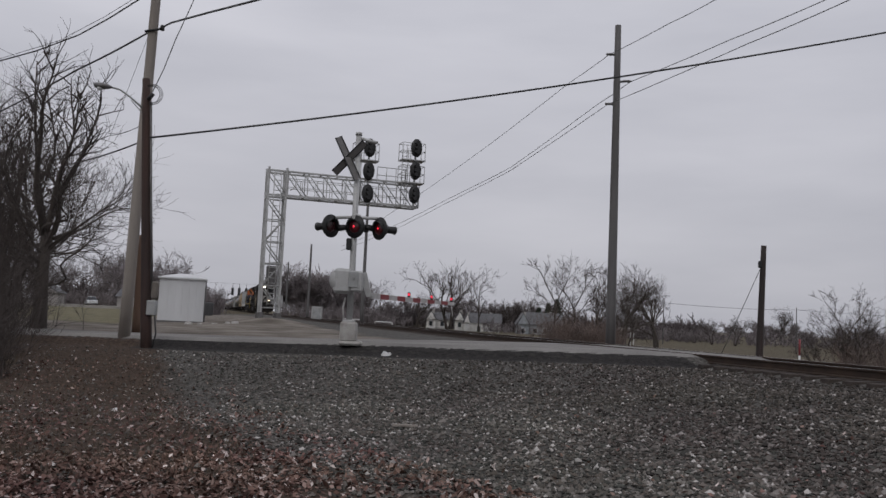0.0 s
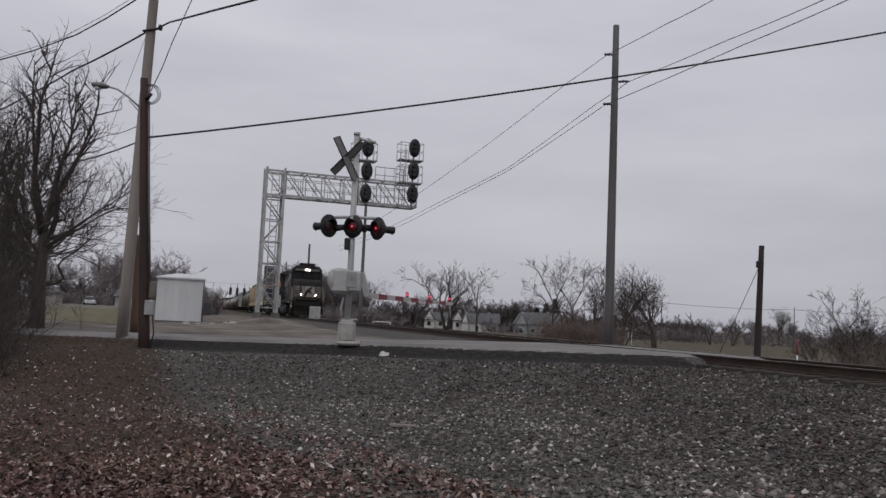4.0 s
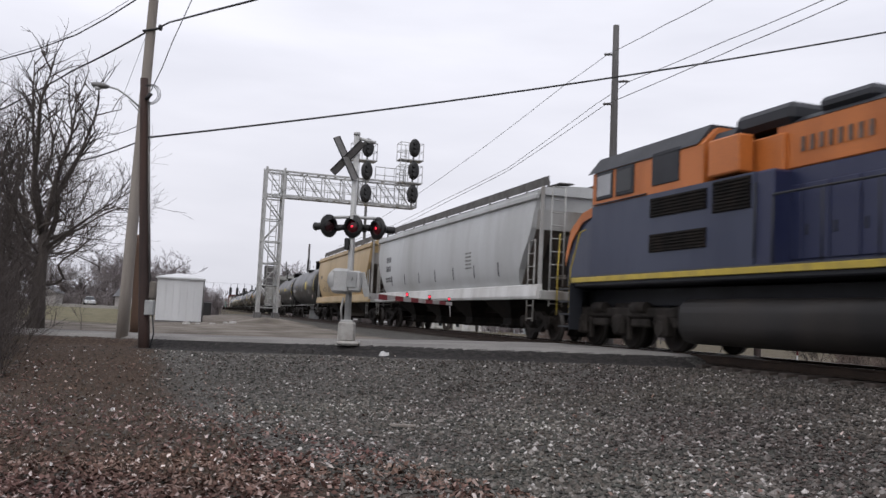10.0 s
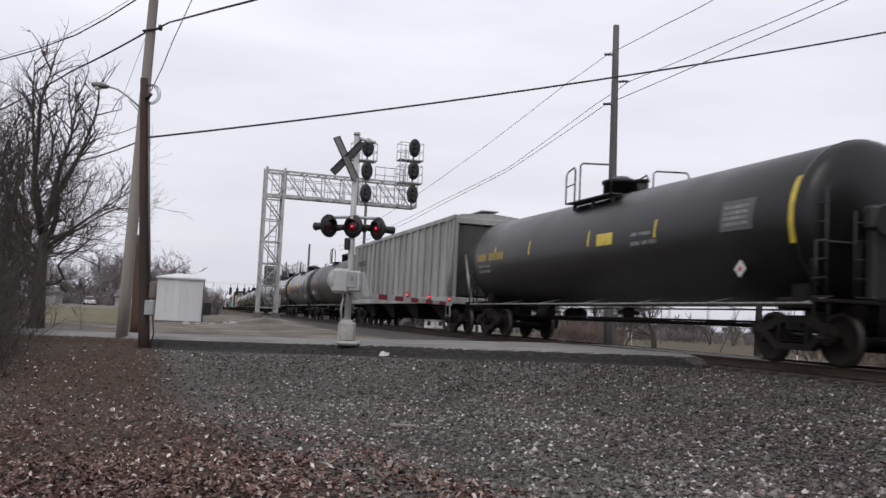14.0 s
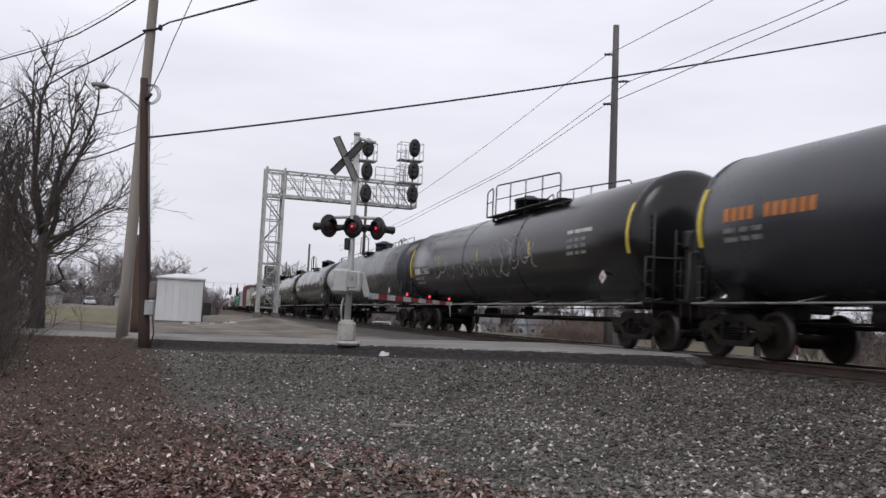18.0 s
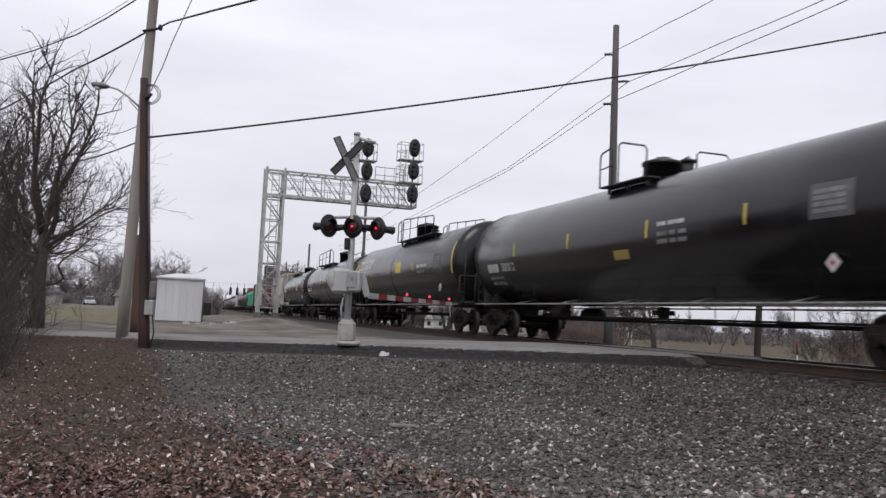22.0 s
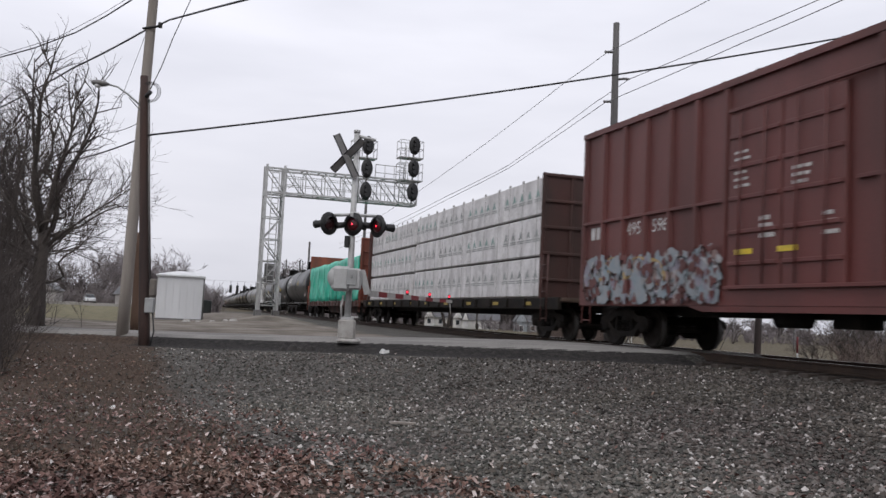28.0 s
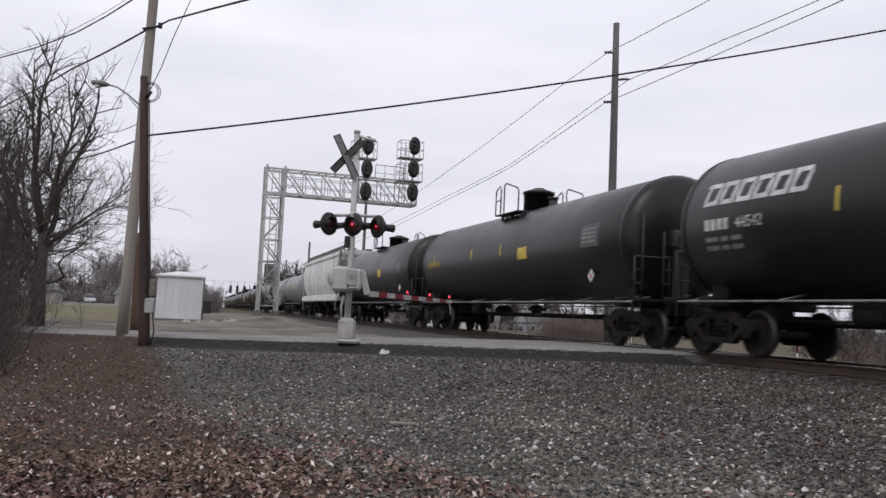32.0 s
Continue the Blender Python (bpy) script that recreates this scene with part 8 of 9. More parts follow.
def orange_engine():
    car = thing("locomotive", "orange and dark blue six-axle diesel locomotive with yellow sill stripe", "locomotive", group="locomotives of the train")
    deck = 1.80
    engine_frame(car, (-11.05, 11.05), M_ENGROOF, M_ENGYELLOW, M_ENGROOF, M_ENGYELLOW, (-3.7, 4.75), (-7.5, 7.75), deck)
    part("battery_box", Mesh().box((-1.3, -2.2, 1.42), (0.3, 0.9, 0.5), 0.03), M_ENGSILL, car)
    # hood: blue below, orange above, dark roof
    part("hood_lower", Mesh().box((0, -3.8, (deck + 3.52) / 2), (1.9, 12.4, 3.52 - deck), 0.02), M_ENGBLUE, car)
    part("hood_upper", Mesh().box((0, -3.8, 3.90), (1.92, 12.42, 0.76), 0.02), M_ENGORANGE, car)
    part("hood_roof", Mesh().sweep([(-0.97, 4.27), (-0.80, 4.38), (0.80, 4.38), (0.97, 4.27)], -10.0, 2.4), M_ENGROOF, car)
    end = Mesh().sweep([(-1.02, 3.3), (-1.02, 4.18), (-0.7, 4.5), (0.7, 4.5), (1.02, 4.18), (1.02, 3.3)], -10.08, -8.0)
    part("hood_end_cowl", end, M_ENGORANGE, car)
    part("roof_edge_band", Mesh().sweep([(-1.035, 4.12), (-1.035, 4.2), (-0.71, 4.53), (0.71, 4.53), (1.035, 4.2), (1.035, 4.12)], -10.09, -7.99), M_ENGGREYBLUE, car)
    part("hood_end_roof", Mesh().sweep([(-1.06, 4.16), (-0.72, 4.56), (0.72, 4.56), (1.06, 4.16)], -10.12, -8.0), M_ENGROOF, car)
    # flared radiator
    fl = Mesh().sweep([(-0.96, 3.62), (-1.5, 4.22), (-1.5, 4.50), (-0.9, 4.58), (0.9, 4.58), (1.5, 4.50), (1.5, 4.22), (0.96, 3.62)], -8.6, -3.5)
    part("radiator_cowl", fl, M_ENGORANGE, car)
    part("radiator_roof", Mesh().sweep([(-1.53, 4.46), (-0.92, 4.63), (0.92, 4.63), (1.53, 4.46)], -8.7, -3.4), M_ENGROOF, car)
    for sx in (-1, 1):
        part("cowl_edge", Mesh().box((sx * 1.505, -6.05, 4.38), (0.03, 5.12, 0.22), 0.0), M_ENGROOF, car)
        scr = Mesh().plate([(sx * 1.0, -8.4, 3.66), (sx * 1.0, -3.65, 3.66), (sx * 1.52, -3.65, 4.25), (sx * 1.52, -8.4, 4.25)], 0.02, (sx, 0, -0.9))
        part("radiator_screen", scr, M_SCREEN, car)
        part("screen_bar", Mesh().cyl((sx * 1.03, -5.7, 3.66), (sx * 1.50, -5.7, 4.24), 0.025, n=6), M_ENGORANGE, car)
        for y in np.linspace(-6.4, 2.0, 13):
            d = part("hood_door", Mesh().box((sx * 0.965, y, 2.55), (0.04, 0.62, 1.35), 0.012), M_ENGBLUE, car)
            part("door_latch", Mesh().box((sx * 0.995, y + 0.22, 2.4), (0.03, 0.04, 0.2), 0.005), M_ENGROOF, d)
        louvre(car, sx, 0.955, -9.98, -8.75, 1.95, 3.3, 12, M_UNDER)
        louvre(car, sx, 0.975, -7.65, -7.05, 2.0, 3.2, 10, M_UNDER)
        louvre(car, sx, 1.40, 3.95, 6.1, 2.98, 3.40, 6, M_UNDER, "grille")
        louvre(car, sx, 1.40, 3.95, 6.1, 2.20, 2.60, 6, M_UNDER, "grille")
        louvre(car, sx, 1.40, 2.55, 3.75, 2.85, 3.46, 9, M_UNDER, "grille")
        part("handrail", Mesh().pipe([(sx * 1.43, 2.4, 1.9), (sx * 1.43, 2.4, 3.3)], 0.018).pipe([(sx * 1.43, 6.25, 3.52), (sx * 1.43, 8.8, 3.52)], 0.018), M_ENGROOF, car)
    part("flank_text", bars(Mesh(), flat_side(0.985), 1.7, 3.76, 0.24, 8, w=0.34, gap=0.62), M_ENGSILL, car)
    part("fan_housing", Mesh().box((0, 0.75, 4.46), (1.8, 1.3, 0.24), 0.08), M_ENGROOF, car)
    part("inverter_roof", Mesh().box((0, 2.75, 4.46), (2.1, 1.7, 0.36), 0.10), M_ENGROOF, car)
    part("blower_duct", Mesh().sweep([(-1.02, 4.12), (-1.2, 4.28), (-1.1, 4.42), (1.1, 4.42), (1.2, 4.28), (1.02, 4.12)], 3.4, 4.3), M_ENGROOF, car)
    for y, s in ((-10.09, -1),):
        for sx in (-1, 1):
            part("lamp", Mesh().cyl((sx * 0.14, y, 4.02), (sx * 0.14, y - 0.06, 4.02), 0.09, n=14), M_LENS, car)
        for x in (-0.85,):
            part("end_lamp", Mesh().box((x, y + 0.02, 3.9), (0.34, 0.10, 0.2), 0.03), M_LENS, car)
        part("end_number", Mesh().box((0.45, y, 4.05), (0.6, 0.03, 0.2), 0.01), M_DARKLET, car)
        part("end_door", Mesh().box((0.35, y + 0.05, 2.6), (0.62, 0.06, 1.5), 0.02), M_ENGROOF, car)
        part("end_panel", Mesh().box((0, -10.03, 2.6), (1.88, 0.04, 1.6), 0.02), M_ENGBLUE, car)
    part("cowl_number", figures(Mesh(), flat_side(1.025), -8.7, 3.82, 0.26, "1071"), M_DARKLET, car, "dark painted road number")
    part("marker_lamp", Mesh().box((-1.03, -9.75, 3.76), (0.05, 0.34, 0.2), 0.03), M_LENS, car)
    part("step_lamp", Mesh().cyl((-0.75, -10.1, 2.05), (-0.75, -10.14, 2.05), 0.05, n=12), M_STEPLIGHT, car)
    # cab at the trailing end
    low = [(-1.40, deck - 0.1), (-1.40, 3.5), (1.40, 3.5), (1.40, deck - 0.1)]
    cab = part("cab", Mesh().sweep(low, 2.45, 8.9), M_ENGGREYBLUE, car)
    part("cabinet_bulkhead", Mesh().box((0, 2.2, 2.6), (2.78, 0.5, 1.8), 0.04), M_ENGBLUE, car)
    part("cabinet_upper", Mesh().box((0, 3.2, 3.82), (2.1, 2.2, 0.64), 0.03), M_ENGORANGE, cab)
    part("cab_upper", Mesh().sweep([(-1.40, 3.5), (-1.40, 4.22), (-1.05, 4.55), (1.05, 4.55), (1.40, 4.22), (1.40, 3.5)], 4.1, 8.9), M_ENGORANGE, cab)
    part("cab_roof", Mesh().sweep([(-1.43, 4.24), (-1.08, 4.64), (1.08, 4.64), (1.43, 4.24), (1.1, 4.48), (-1.1, 4.48)], 4.3, 9.15), M_ENGROOF, cab)
    for sx in (-1, 1):
        part("equipment_box", Mesh().box((sx * 1.30, 3.35, 3.88), (0.36, 1.0, 0.66), 0.03), M_ENGORANGE, cab, "orange equipment box beside the cab")
        part("dark_recess", Mesh().box((sx * 1.405, 5.52, 3.98), (0.03, 1.08, 0.66), 0.01), M_ENGROOF, cab)
        for y0, y1, mm in ((7.86, 8.68, M_PALEWIN), (6.85, 7.70, M_GLASS)):
            w = part("window", Mesh().box((sx * 1.405, (y0 + y1) / 2, 3.92), (0.05, y1 - y0, 0.62), 0.02), M_ENGROOF, cab)
            part("pane", Mesh().box((sx * 1.43, (y0 + y1) / 2, 3.92), (0.02, y1 - y0 - 0.16, 0.46), 0.0), mm, w)
    for x in (-0.7, 0.7):
        part("windscreen", Mesh().box((x, 8.92, 3.95), (1.1, 0.05, 0.58), 0.02), M_GLASS, cab)
    nose = Mesh()
    ring_loft(nose, [[(-1.3 * a, y, deck - 0.1), (1.3 * a, y, deck - 0.1), (1.3 * a, y, zt - 0.2), (1.1 * a, y, zt), (-1.1 * a, y, zt), (-1.3 * a, y, zt - 0.2)] for y, a, zt in ((8.9, 1.03, 3.6), (9.4, 1, 3.52), (10.3, 0.98, 3.2), (10.6, 0.9, 2.95))], False)
    part("nose", nose, M_ENGGREYBLUE, car)
    trim = Mesh().plate([(-1.36, 8.9, 3.28), (-1.36, 8.9, 3.5), (-1.34, 9.5, 3.42), (-1.32, 10.2, 3.05), (-1.28, 10.55, 2.4), (-1.28, 10.55, 2.1), (-1.32, 10.1, 2.75), (-1.34, 9.5, 3.18)], 0.02, (-1, 0, 0))
    part("nose_band", trim, M_ENGORANGE, car)
    for x in (-1.42, 1.42):
        walk_rail(car, x, -9.3, 1.9, deck, M_ENGROOF, 10)
    part("exhaust_stack", Mesh().box((0, -1.2, 4.42), (0.6, 1.0, 0.2), 0.03), M_UNDER, car)
    part("horn", Mesh().cyl((-0.75, -3.0, 4.62), (-0.75, -2.5, 4.60), 0.05, 0.13).cyl((-0.45, -3.0, 4.56), (-0.45, -2.35, 4.60), 0.05, 0.13).cyl((-0.6, -3.1, 4.62), (-0.6, -3.5, 4.66), 0.05, 0.11).box((-0.6, -3.05, 4.44), (0.5, 0.1, 0.32), 0.02), M_UNDER, car)
    rl = Mesh()
    rl.pipe([(-0.6, -9.9, 4.5), (-0.6, -9.8, 4.66), (-0.6, -8.8, 4.66), (-0.6, -8.7, 4.5)], 0.02)
    part("roof_rail", rl, M_ENGSILL, car)
    return car


# --- bulkhead flats and their loads ---
M_BULKRED = mat("rusty_red_bulkhead", (0.225, 0.052, 0.027), 0.65, col2=(0.115, 0.036, 0.023), scale=1.2, streak=3, bump=0.1)
M_SILLRED = mat("dirty_red_sill", (0.070, 0.022, 0.015), 0.75, col2=(0.030, 0.017, 0.013), scale=1.6, streak=3, bump=0.15)
M_BULKBROWN = mat("brown_bulkhead", (0.062, 0.022, 0.018), 0.65, col2=(0.038, 0.022, 0.018), scale=1.2, streak=3, bump=0.1)
M_DECK = mat("worn_flatcar_deck", (0.060, 0.040, 0.030), 0.8, col2=(0.11, 0.07, 0.05), scale=2, bump=0.3)
M_WRAP = mat("white_lumber_wrap", (0.62, 0.61, 0.61), 0.5, col2=(0.43, 0.42, 0.42), scale=2.4, streak=2, fine=9, fine_amt=0.14, bump=0.8, bump_scale=6)
M_WRAPPRINT = mat("grey_green_wrap_print", (0.28, 0.30, 0.29), 0.55, bump=0.0)
M_WRAPGREEN = mat("green_wrap_print", (0.20, 0.32, 0.29), 0.55, bump=0.0)
M_STRAP = mat("dark_strap", (0.30, 0.29, 0.28), 0.6, bump=0.0)
M_BLOCK = mat("dark_dunnage", (0.05, 0.042, 0.036), 0.9, bump=0.2)
M_TARP = mat("green_tarpaulin", (0.022, 0.44, 0.300), 0.42, spec=0.3, col2=(0.016, 0.33, 0.225), scale=1.0, fine=8, fine_amt=0.08, bump=0.6, bump_scale=3.5)
M_TARPSEAM = mat("dark_green_seam", (0.012, 0.17, 0.12), 0.5, bump=0.0)


def bulkhead_flat(label, length, paint, top, front_at, rear_at, deep=True, centre=False):
    car = thing("bulkhead_flatcar", label, "flat car", group="freight cars of the train")
    hl = length / 2 - 0.7
    part("deck", Mesh().box((0, 0, 1.12), (2.75, 2 * hl, 0.10), 0.01), M_DECK, car)
    for x in (-1, 1):
        s = Mesh().box((x * 1.42, 0, 1.00), (0.12, 2 * hl, 0.34), 0.02)
        part("side_sill", s, M_SILLRED if deep else M_UNDER, car)
        for y in np.linspace(-hl + 1.8, hl - 1.8, 9) if not deep else ():
            part("reflective_strip", Mesh().box((x * 1.485, y + 0.3, 1.0), (0.015, 0.45, 0.10), 0.0), M_DULLYEL, car)
        for y in np.linspace(-hl + 0.9, hl - 0.9, 17):
            part("stake_pocket", Mesh().box((x * 1.50, y, 1.02), (0.10, 0.26, 0.26), 0.02), M_SILLRED if deep else M_UNDER, car)
    belly = [(-hl + 2.8, 0.86), (-hl + 4.6, 0.42), (hl - 4.6, 0.42), (hl - 2.8, 0.86)] if deep else [(-hl + 2.8, 0.9), (-hl + 3.6, 0.68), (hl - 3.6, 0.68), (hl - 2.8, 0.9)]
    fb = Mesh()
    for x in (-0.45, 0.40):
        fb.plate([(x, y, z) for y, z in [(-hl + 0.3, 1.08), (-hl + 0.3, 0.86)] + belly + [(hl - 0.3, 0.86), (hl - 0.3, 1.08)]], 0.05, (1, 0, 0))
    fb.box((0, 0, 0.98), (0.8, 2 * hl - 0.4, 0.2), 0.02)
    part("belly_sill", fb, M_SILLRED if deep else M_UNDER, car)
    cross = Mesh()
    for y in np.linspace(-hl + 3.4, hl - 3.4, 9):
        cross.box((0, y, 0.98), (2.7, 0.10, 0.16), 0.0)
    part("cross_bearers", cross, M_UNDER, car)
    for s, y in ((-1, front_at), (1, rear_at)):
        b = part("bulkhead", Mesh().box((0, y, (1.15 + top) / 2), (2.85, 0.10, top - 1.15), 0.01), paint, car)
        for x in (-1.40, -0.5, 0.5, 1.40):
            deepness = 0.06 if centre else 0.20
            part("post", Mesh().box((x, y + s * (0.03 + deepness / 2), (0.9 + top) / 2), (0.12, deepness, top - 0.9), 0.02), paint, b)
        for z in np.linspace(1.7, top - 0.06, 5):
            part("cross_rib", Mesh().box((0, y + s * 0.075, z), (2.8, 0.06, 0.10), 0.02), paint, b)
        for x in (-1.48, 1.48):
            part("ladder", ladder(x, y + s * 0.5, 0.5, 2.4, 0.4), paint, car)
        part("end_deck", Mesh().box((0, s * (hl - 0.2), 1.1), (2.8, 0.7, 0.08), 0.01), M_DECK, car)
    if centre:
        part("centre_beam", Mesh().box((0, (front_at + rear_at) / 2, (1.2 + top) / 2), (0.25, rear_at - front_at - 0.1, top - 1.5), 0.01), paint, car)
    running_gear(car, length, 2.3)
    return car


def wrapped_lumber():
    """Three tiers of paper-wrapped timber packs with printed marks, on both sides of a centre beam."""
    load = thing("lumber_load", "white paper-wrapped lumber packs stacked three tiers high", "lumber load")
    rng = random.Random(9)
    cuts = [-10.93, -7.7, -4.0, -0.5, 2.95]
    cuts2 = [3.3, 6.1, 8.9, 11.72]
    tiers = [(1.20, 2.36), (2.42, 3.58), (3.64, 4.74)]
    for ti, (z0, z1) in enumerate(tiers):
        for sx in (-1, 1):
            for run in (cuts, cuts2):
                for a, b in zip(run, run[1:]):
                    jut = rng.uniform(-0.015, 0.02)
                    sag = -0.06 if run is cuts2 else 0.0
                    pk = part("lumber_pack", Mesh().box((sx * (0.72 + jut), (a + b) / 2, (z0 + z1 + sag) / 2), (1.16, b - a - 0.03, z1 - z0 + sag * 0.6), 0.035), M_WRAP, load)
                    if sx > 0:
                        continue
                    x = -1.30 - jut - 0.004
                    pr, bs = Mesh(), Mesh()
                    y = b - 0.28
                    while y > a + 0.35:
                        zc = z0 + (z1 - z0) * 0.50
                        pr.plate([(x, y, zc + 0.24), (x, y + 0.15, zc - 0.02), (x, y + 0.05, zc - 0.02), (x, y + 0.03, zc + 0.05), (x, y - 0.07, zc - 0.02), (x, y - 0.15, zc - 0.02)], 0.004, (-1, 0, 0))
                        bs.box((x, y, zc - 0.08), (0.008, 0.46, 0.035), 0).box((x, y, zc - 0.14), (0.008, 0.46, 0.025), 0)
                        y -= 0.62
                    part("printed_mark", pr, M_WRAPGREEN if rng.random() < 0.3 else M_WRAPPRINT, pk)
                    part("printed_line", bs, M_WRAPPRINT, pk)
                    st = Mesh()
                    for q in np.linspace(a + 0.5, b - 0.5, 3):
                        st.box((x + 0.004, q, (z0 + z1) / 2), (0.012, 0.025, z1 - z0 + 0.01), 0)
                        if ti == 2:
                            st.box((x, q, z1 + 0.01), (0.05, 0.05, 0.09), 0)
                    part("strap", st, M_STRAP, pk)
        if ti:
            part("dunnage", Mesh().box((0, -4.0, z0 - 0.03), (2.5, 13.8, 0.055), 0).box((0, 7.4, z0 - 0.06), (2.5, 8.0, 0.055), 0), M_BLOCK, load)
    return load


def tarped_load():
    """A block of packs under a draped green tarpaulin, with folds and tied seams."""
    load = thing("tarped_load", "bright green tarpaulin draped over a stacked load, tied down", "tarpaulin load")
    y0, y1, top = -9.75, 10.6, 3.80
    nu, nv = 150, 26
    path = []
    for j in range(nv):
        f = j / (nv - 1)
        if f < 0.42:
            path.append((-1.42, 1.22 + (top - 1.22) * f / 0.42))
        elif f < 0.58:
            path.append((-1.42 + 2.84 * (f - 0.42) / 0.16, top + 0.05))
        else:
            path.append((1.42, top - (top - 1.22) * (f - 0.58) / 0.42))
    co = np.zeros((nv, nu, 3))
    for j, (px, pz) in enumerate(path):
        for i in range(nu):
            y = y0 + (y1 - y0) * i / (nu - 1)
            low = max(0.0, (top - pz) / (top - 1.2))
            fold = 0.04 * math.sin(y * 2.1 + 1.5 * math.sin(y * 0.7) + pz * 0.9) + 0.025 * math.sin(y * 5.3 + pz * 2.0) + 0.09 * noise.noise((y * 0.9, pz * 1.1, px)) + 0.06 * noise.noise((y * 2.3 + pz, pz * 2.6, px))
            diag = 0.03 * math.sin((y + pz * 1.4) * 3.1) * (0.3 + low)
            step = 0.03 * math.sin(y * 1.27) if pz > top - 0.1 else 0.0
            d = (fold + diag) * (0.5 + 0.7 * low)
            co[j, i] = (px + (-d if px < 0 else d if px > 0 else 0), y, pz + step + (0.05 * noise.noise((y * 0.5, 5.0, 0.0)) if pz > top - 0.3 else 0) - 0.12 * (j in (0, nv - 1)) * abs(math.sin(y * 1.3)))
    cover = grid_mesh("tarpaulin", co, nu, nv, M_TARP)
    sheet = new("tarpaulin", cover)
    sheet.parent = load
    thick = sheet.modifiers.new("thickness", "SOLIDIFY")
    thick.thickness = 0.01
    part("packed_goods", Mesh().box((0, (y0 + y1) / 2, (1.18 + top) / 2), (2.62, y1 - y0 - 0.1, top - 1.3), 0.03), M_TARPSEAM, load)
    for y, s in ((y0, -1), (y1, 1)):
        part("end_flap", Mesh().box((0, y, (1.2 + top) / 2), (2.8, 0.04, top - 1.2), 0.01), M_TARP, load)
    for y in np.linspace(y0 + 1.5, y1 - 1.9, 7):
        seam = Mesh()
        lean = random.uniform(-0.12, 0.12)
        pts = [(-1.47 - 0.02 * random.random(), y + lean * k / 5, 1.2 + (top - 1.42) * k / 5) for k in range(6)]
        seam.tube(pts, [0.012] * 6, 5)
        part("seam", seam, M_TARPSEAM, load)
        part("tie", Mesh().cyl((-1.46, y, 1.25), (-1.52, y, 1.02), 0.015, n=5), M_STRAP, load)
    return load


# --- the consist: leading and trailing ends, in metres along the track at 0 s ---
def roll(car, a, b):
    TRAIN.append((car, (a + b) / 2))
    return car


M_HOPGREY = mat("pale_grey_hopper_paint", (0.47, 0.485, 0.49), 0.5, col2=(0.36, 0.365, 0.36), scale=0.7, streak=5, bump=0.02)
M_HOPGREYTRIM = mat("grey_hopper_ends", (0.36, 0.36, 0.35), 0.6, col2=(0.17, 0.15, 0.13), scale=1.4, streak=4, bump=0.05)
M_HOPWHITE = mat("white_hopper_sill", (0.66, 0.66, 0.65), 0.5, col2=(0.46, 0.45, 0.43), scale=1.2, streak=3, bump=0.02)
M_HOPGOLD = mat("golden_tan_hopper_paint", (0.43, 0.305, 0.145), 0.5, col2=(0.35, 0.25, 0.125), scale=0.7, streak=5, bump=0.02)
M_HOPRIB = mat("dusty_grey_hopper_paint", (0.33, 0.335, 0.32), 0.6, col2=(0.21, 0.205, 0.19), scale=0.9, streak=5, bump=0.04)
M_HOPCREAM = mat("cream_grey_hopper_paint", (0.44, 0.42, 0.37), 0.5, col2=(0.33, 0.31, 0.27), scale=0.8, streak=5, bump=0.02)
M_BOXBROWN = mat("oxide_brown_boxcar_paint", (0.118, 0.032, 0.028), 0.55, col2=(0.080, 0.026, 0.023), scale=0.8, streak=4, bump=0.04)
M_WALKDARK = mat("rusty_roof_walk", (0.105, 0.10, 0.096), 0.75, col2=(0.065, 0.06, 0.056), scale=3, bump=0.2)

roll(raise_top(black_engine(), keep=("headlight", "number_board", "visor", "cab_number")), 151.7, 173.2)
roll(raise_top(raise_top(orange_engine(), 1.9, 0.02), 3.4, 0.12), 173.95, 196.1)
roll(hopper_car("pale grey round-sided covered hopper with white sill", 22.1, M_HOPGREY, M_HOPGREYTRIM, 4.60, dress_grey, M_WALKDARK, 4, M_HOPWHITE), 196.15, 218.25)
roll(hopper_car("golden tan round-sided covered hopper with dark scrawl", 20.5, M_HOPGOLD, M_HOPGREYTRIM, 4.60, dress_gold, M_WALKDARK, 3), 218.25, 238.8)
roll(tank_car("matt black tank car with yellow square panel", 17.6, M_SOOT, 1.56, 2.62, dress_a, deckspan=(0.9, -1.1, 0.1), tape=(4.2, -0.3, -3.4), seam="f", fittings="tall"), 238.8, 256.4)
roll(tank_car("matt black tank car with faded yellow lettering", 19.0, M_SOOT, 1.50, 2.56, dress_b, deckspan=(1.7, -0.9, 0.6), tape=(6.2, 3.4, -0.4, -3.6), seam="f", fittings="low"), 256.4, 275.4)
roll(ribbed_hopper("dusty grey ribbed covered hopper, straight sided", 20.9, M_HOPRIB), 275.4, 296.3)
roll(tank_car("rust-stained brown tank car with white lettering", 18.4, M_OLIVE, 1.57, 2.62, dress_c, deckspan=(1.3, -0.9, 0.2), tape=(7.2, 4.6, -0.5, -3.7), fittings="low"), 296.3, 314.7)
roll(tank_car("slate grey tank car with orange lettering", 18.7, M_SLATE, 1.57, 2.63, dress_d, deckspan=(1.9, -0.8, 0.7), tape=(2.6, -0.6, -3.4), seam="fr", fittings="low"), 314.7, 333.4)
roll(tank_car("glossy black tank car with silver looping graffiti", 21.5, M_BLACK, 1.61, 2.67, dress_e, deckspan=(1.4, -4.6, 0.3), tape=(5.4, 1.0, -3.5), seam="fr", rings=(2.5, -2.5), fittings="low"), 333.4, 354.9)
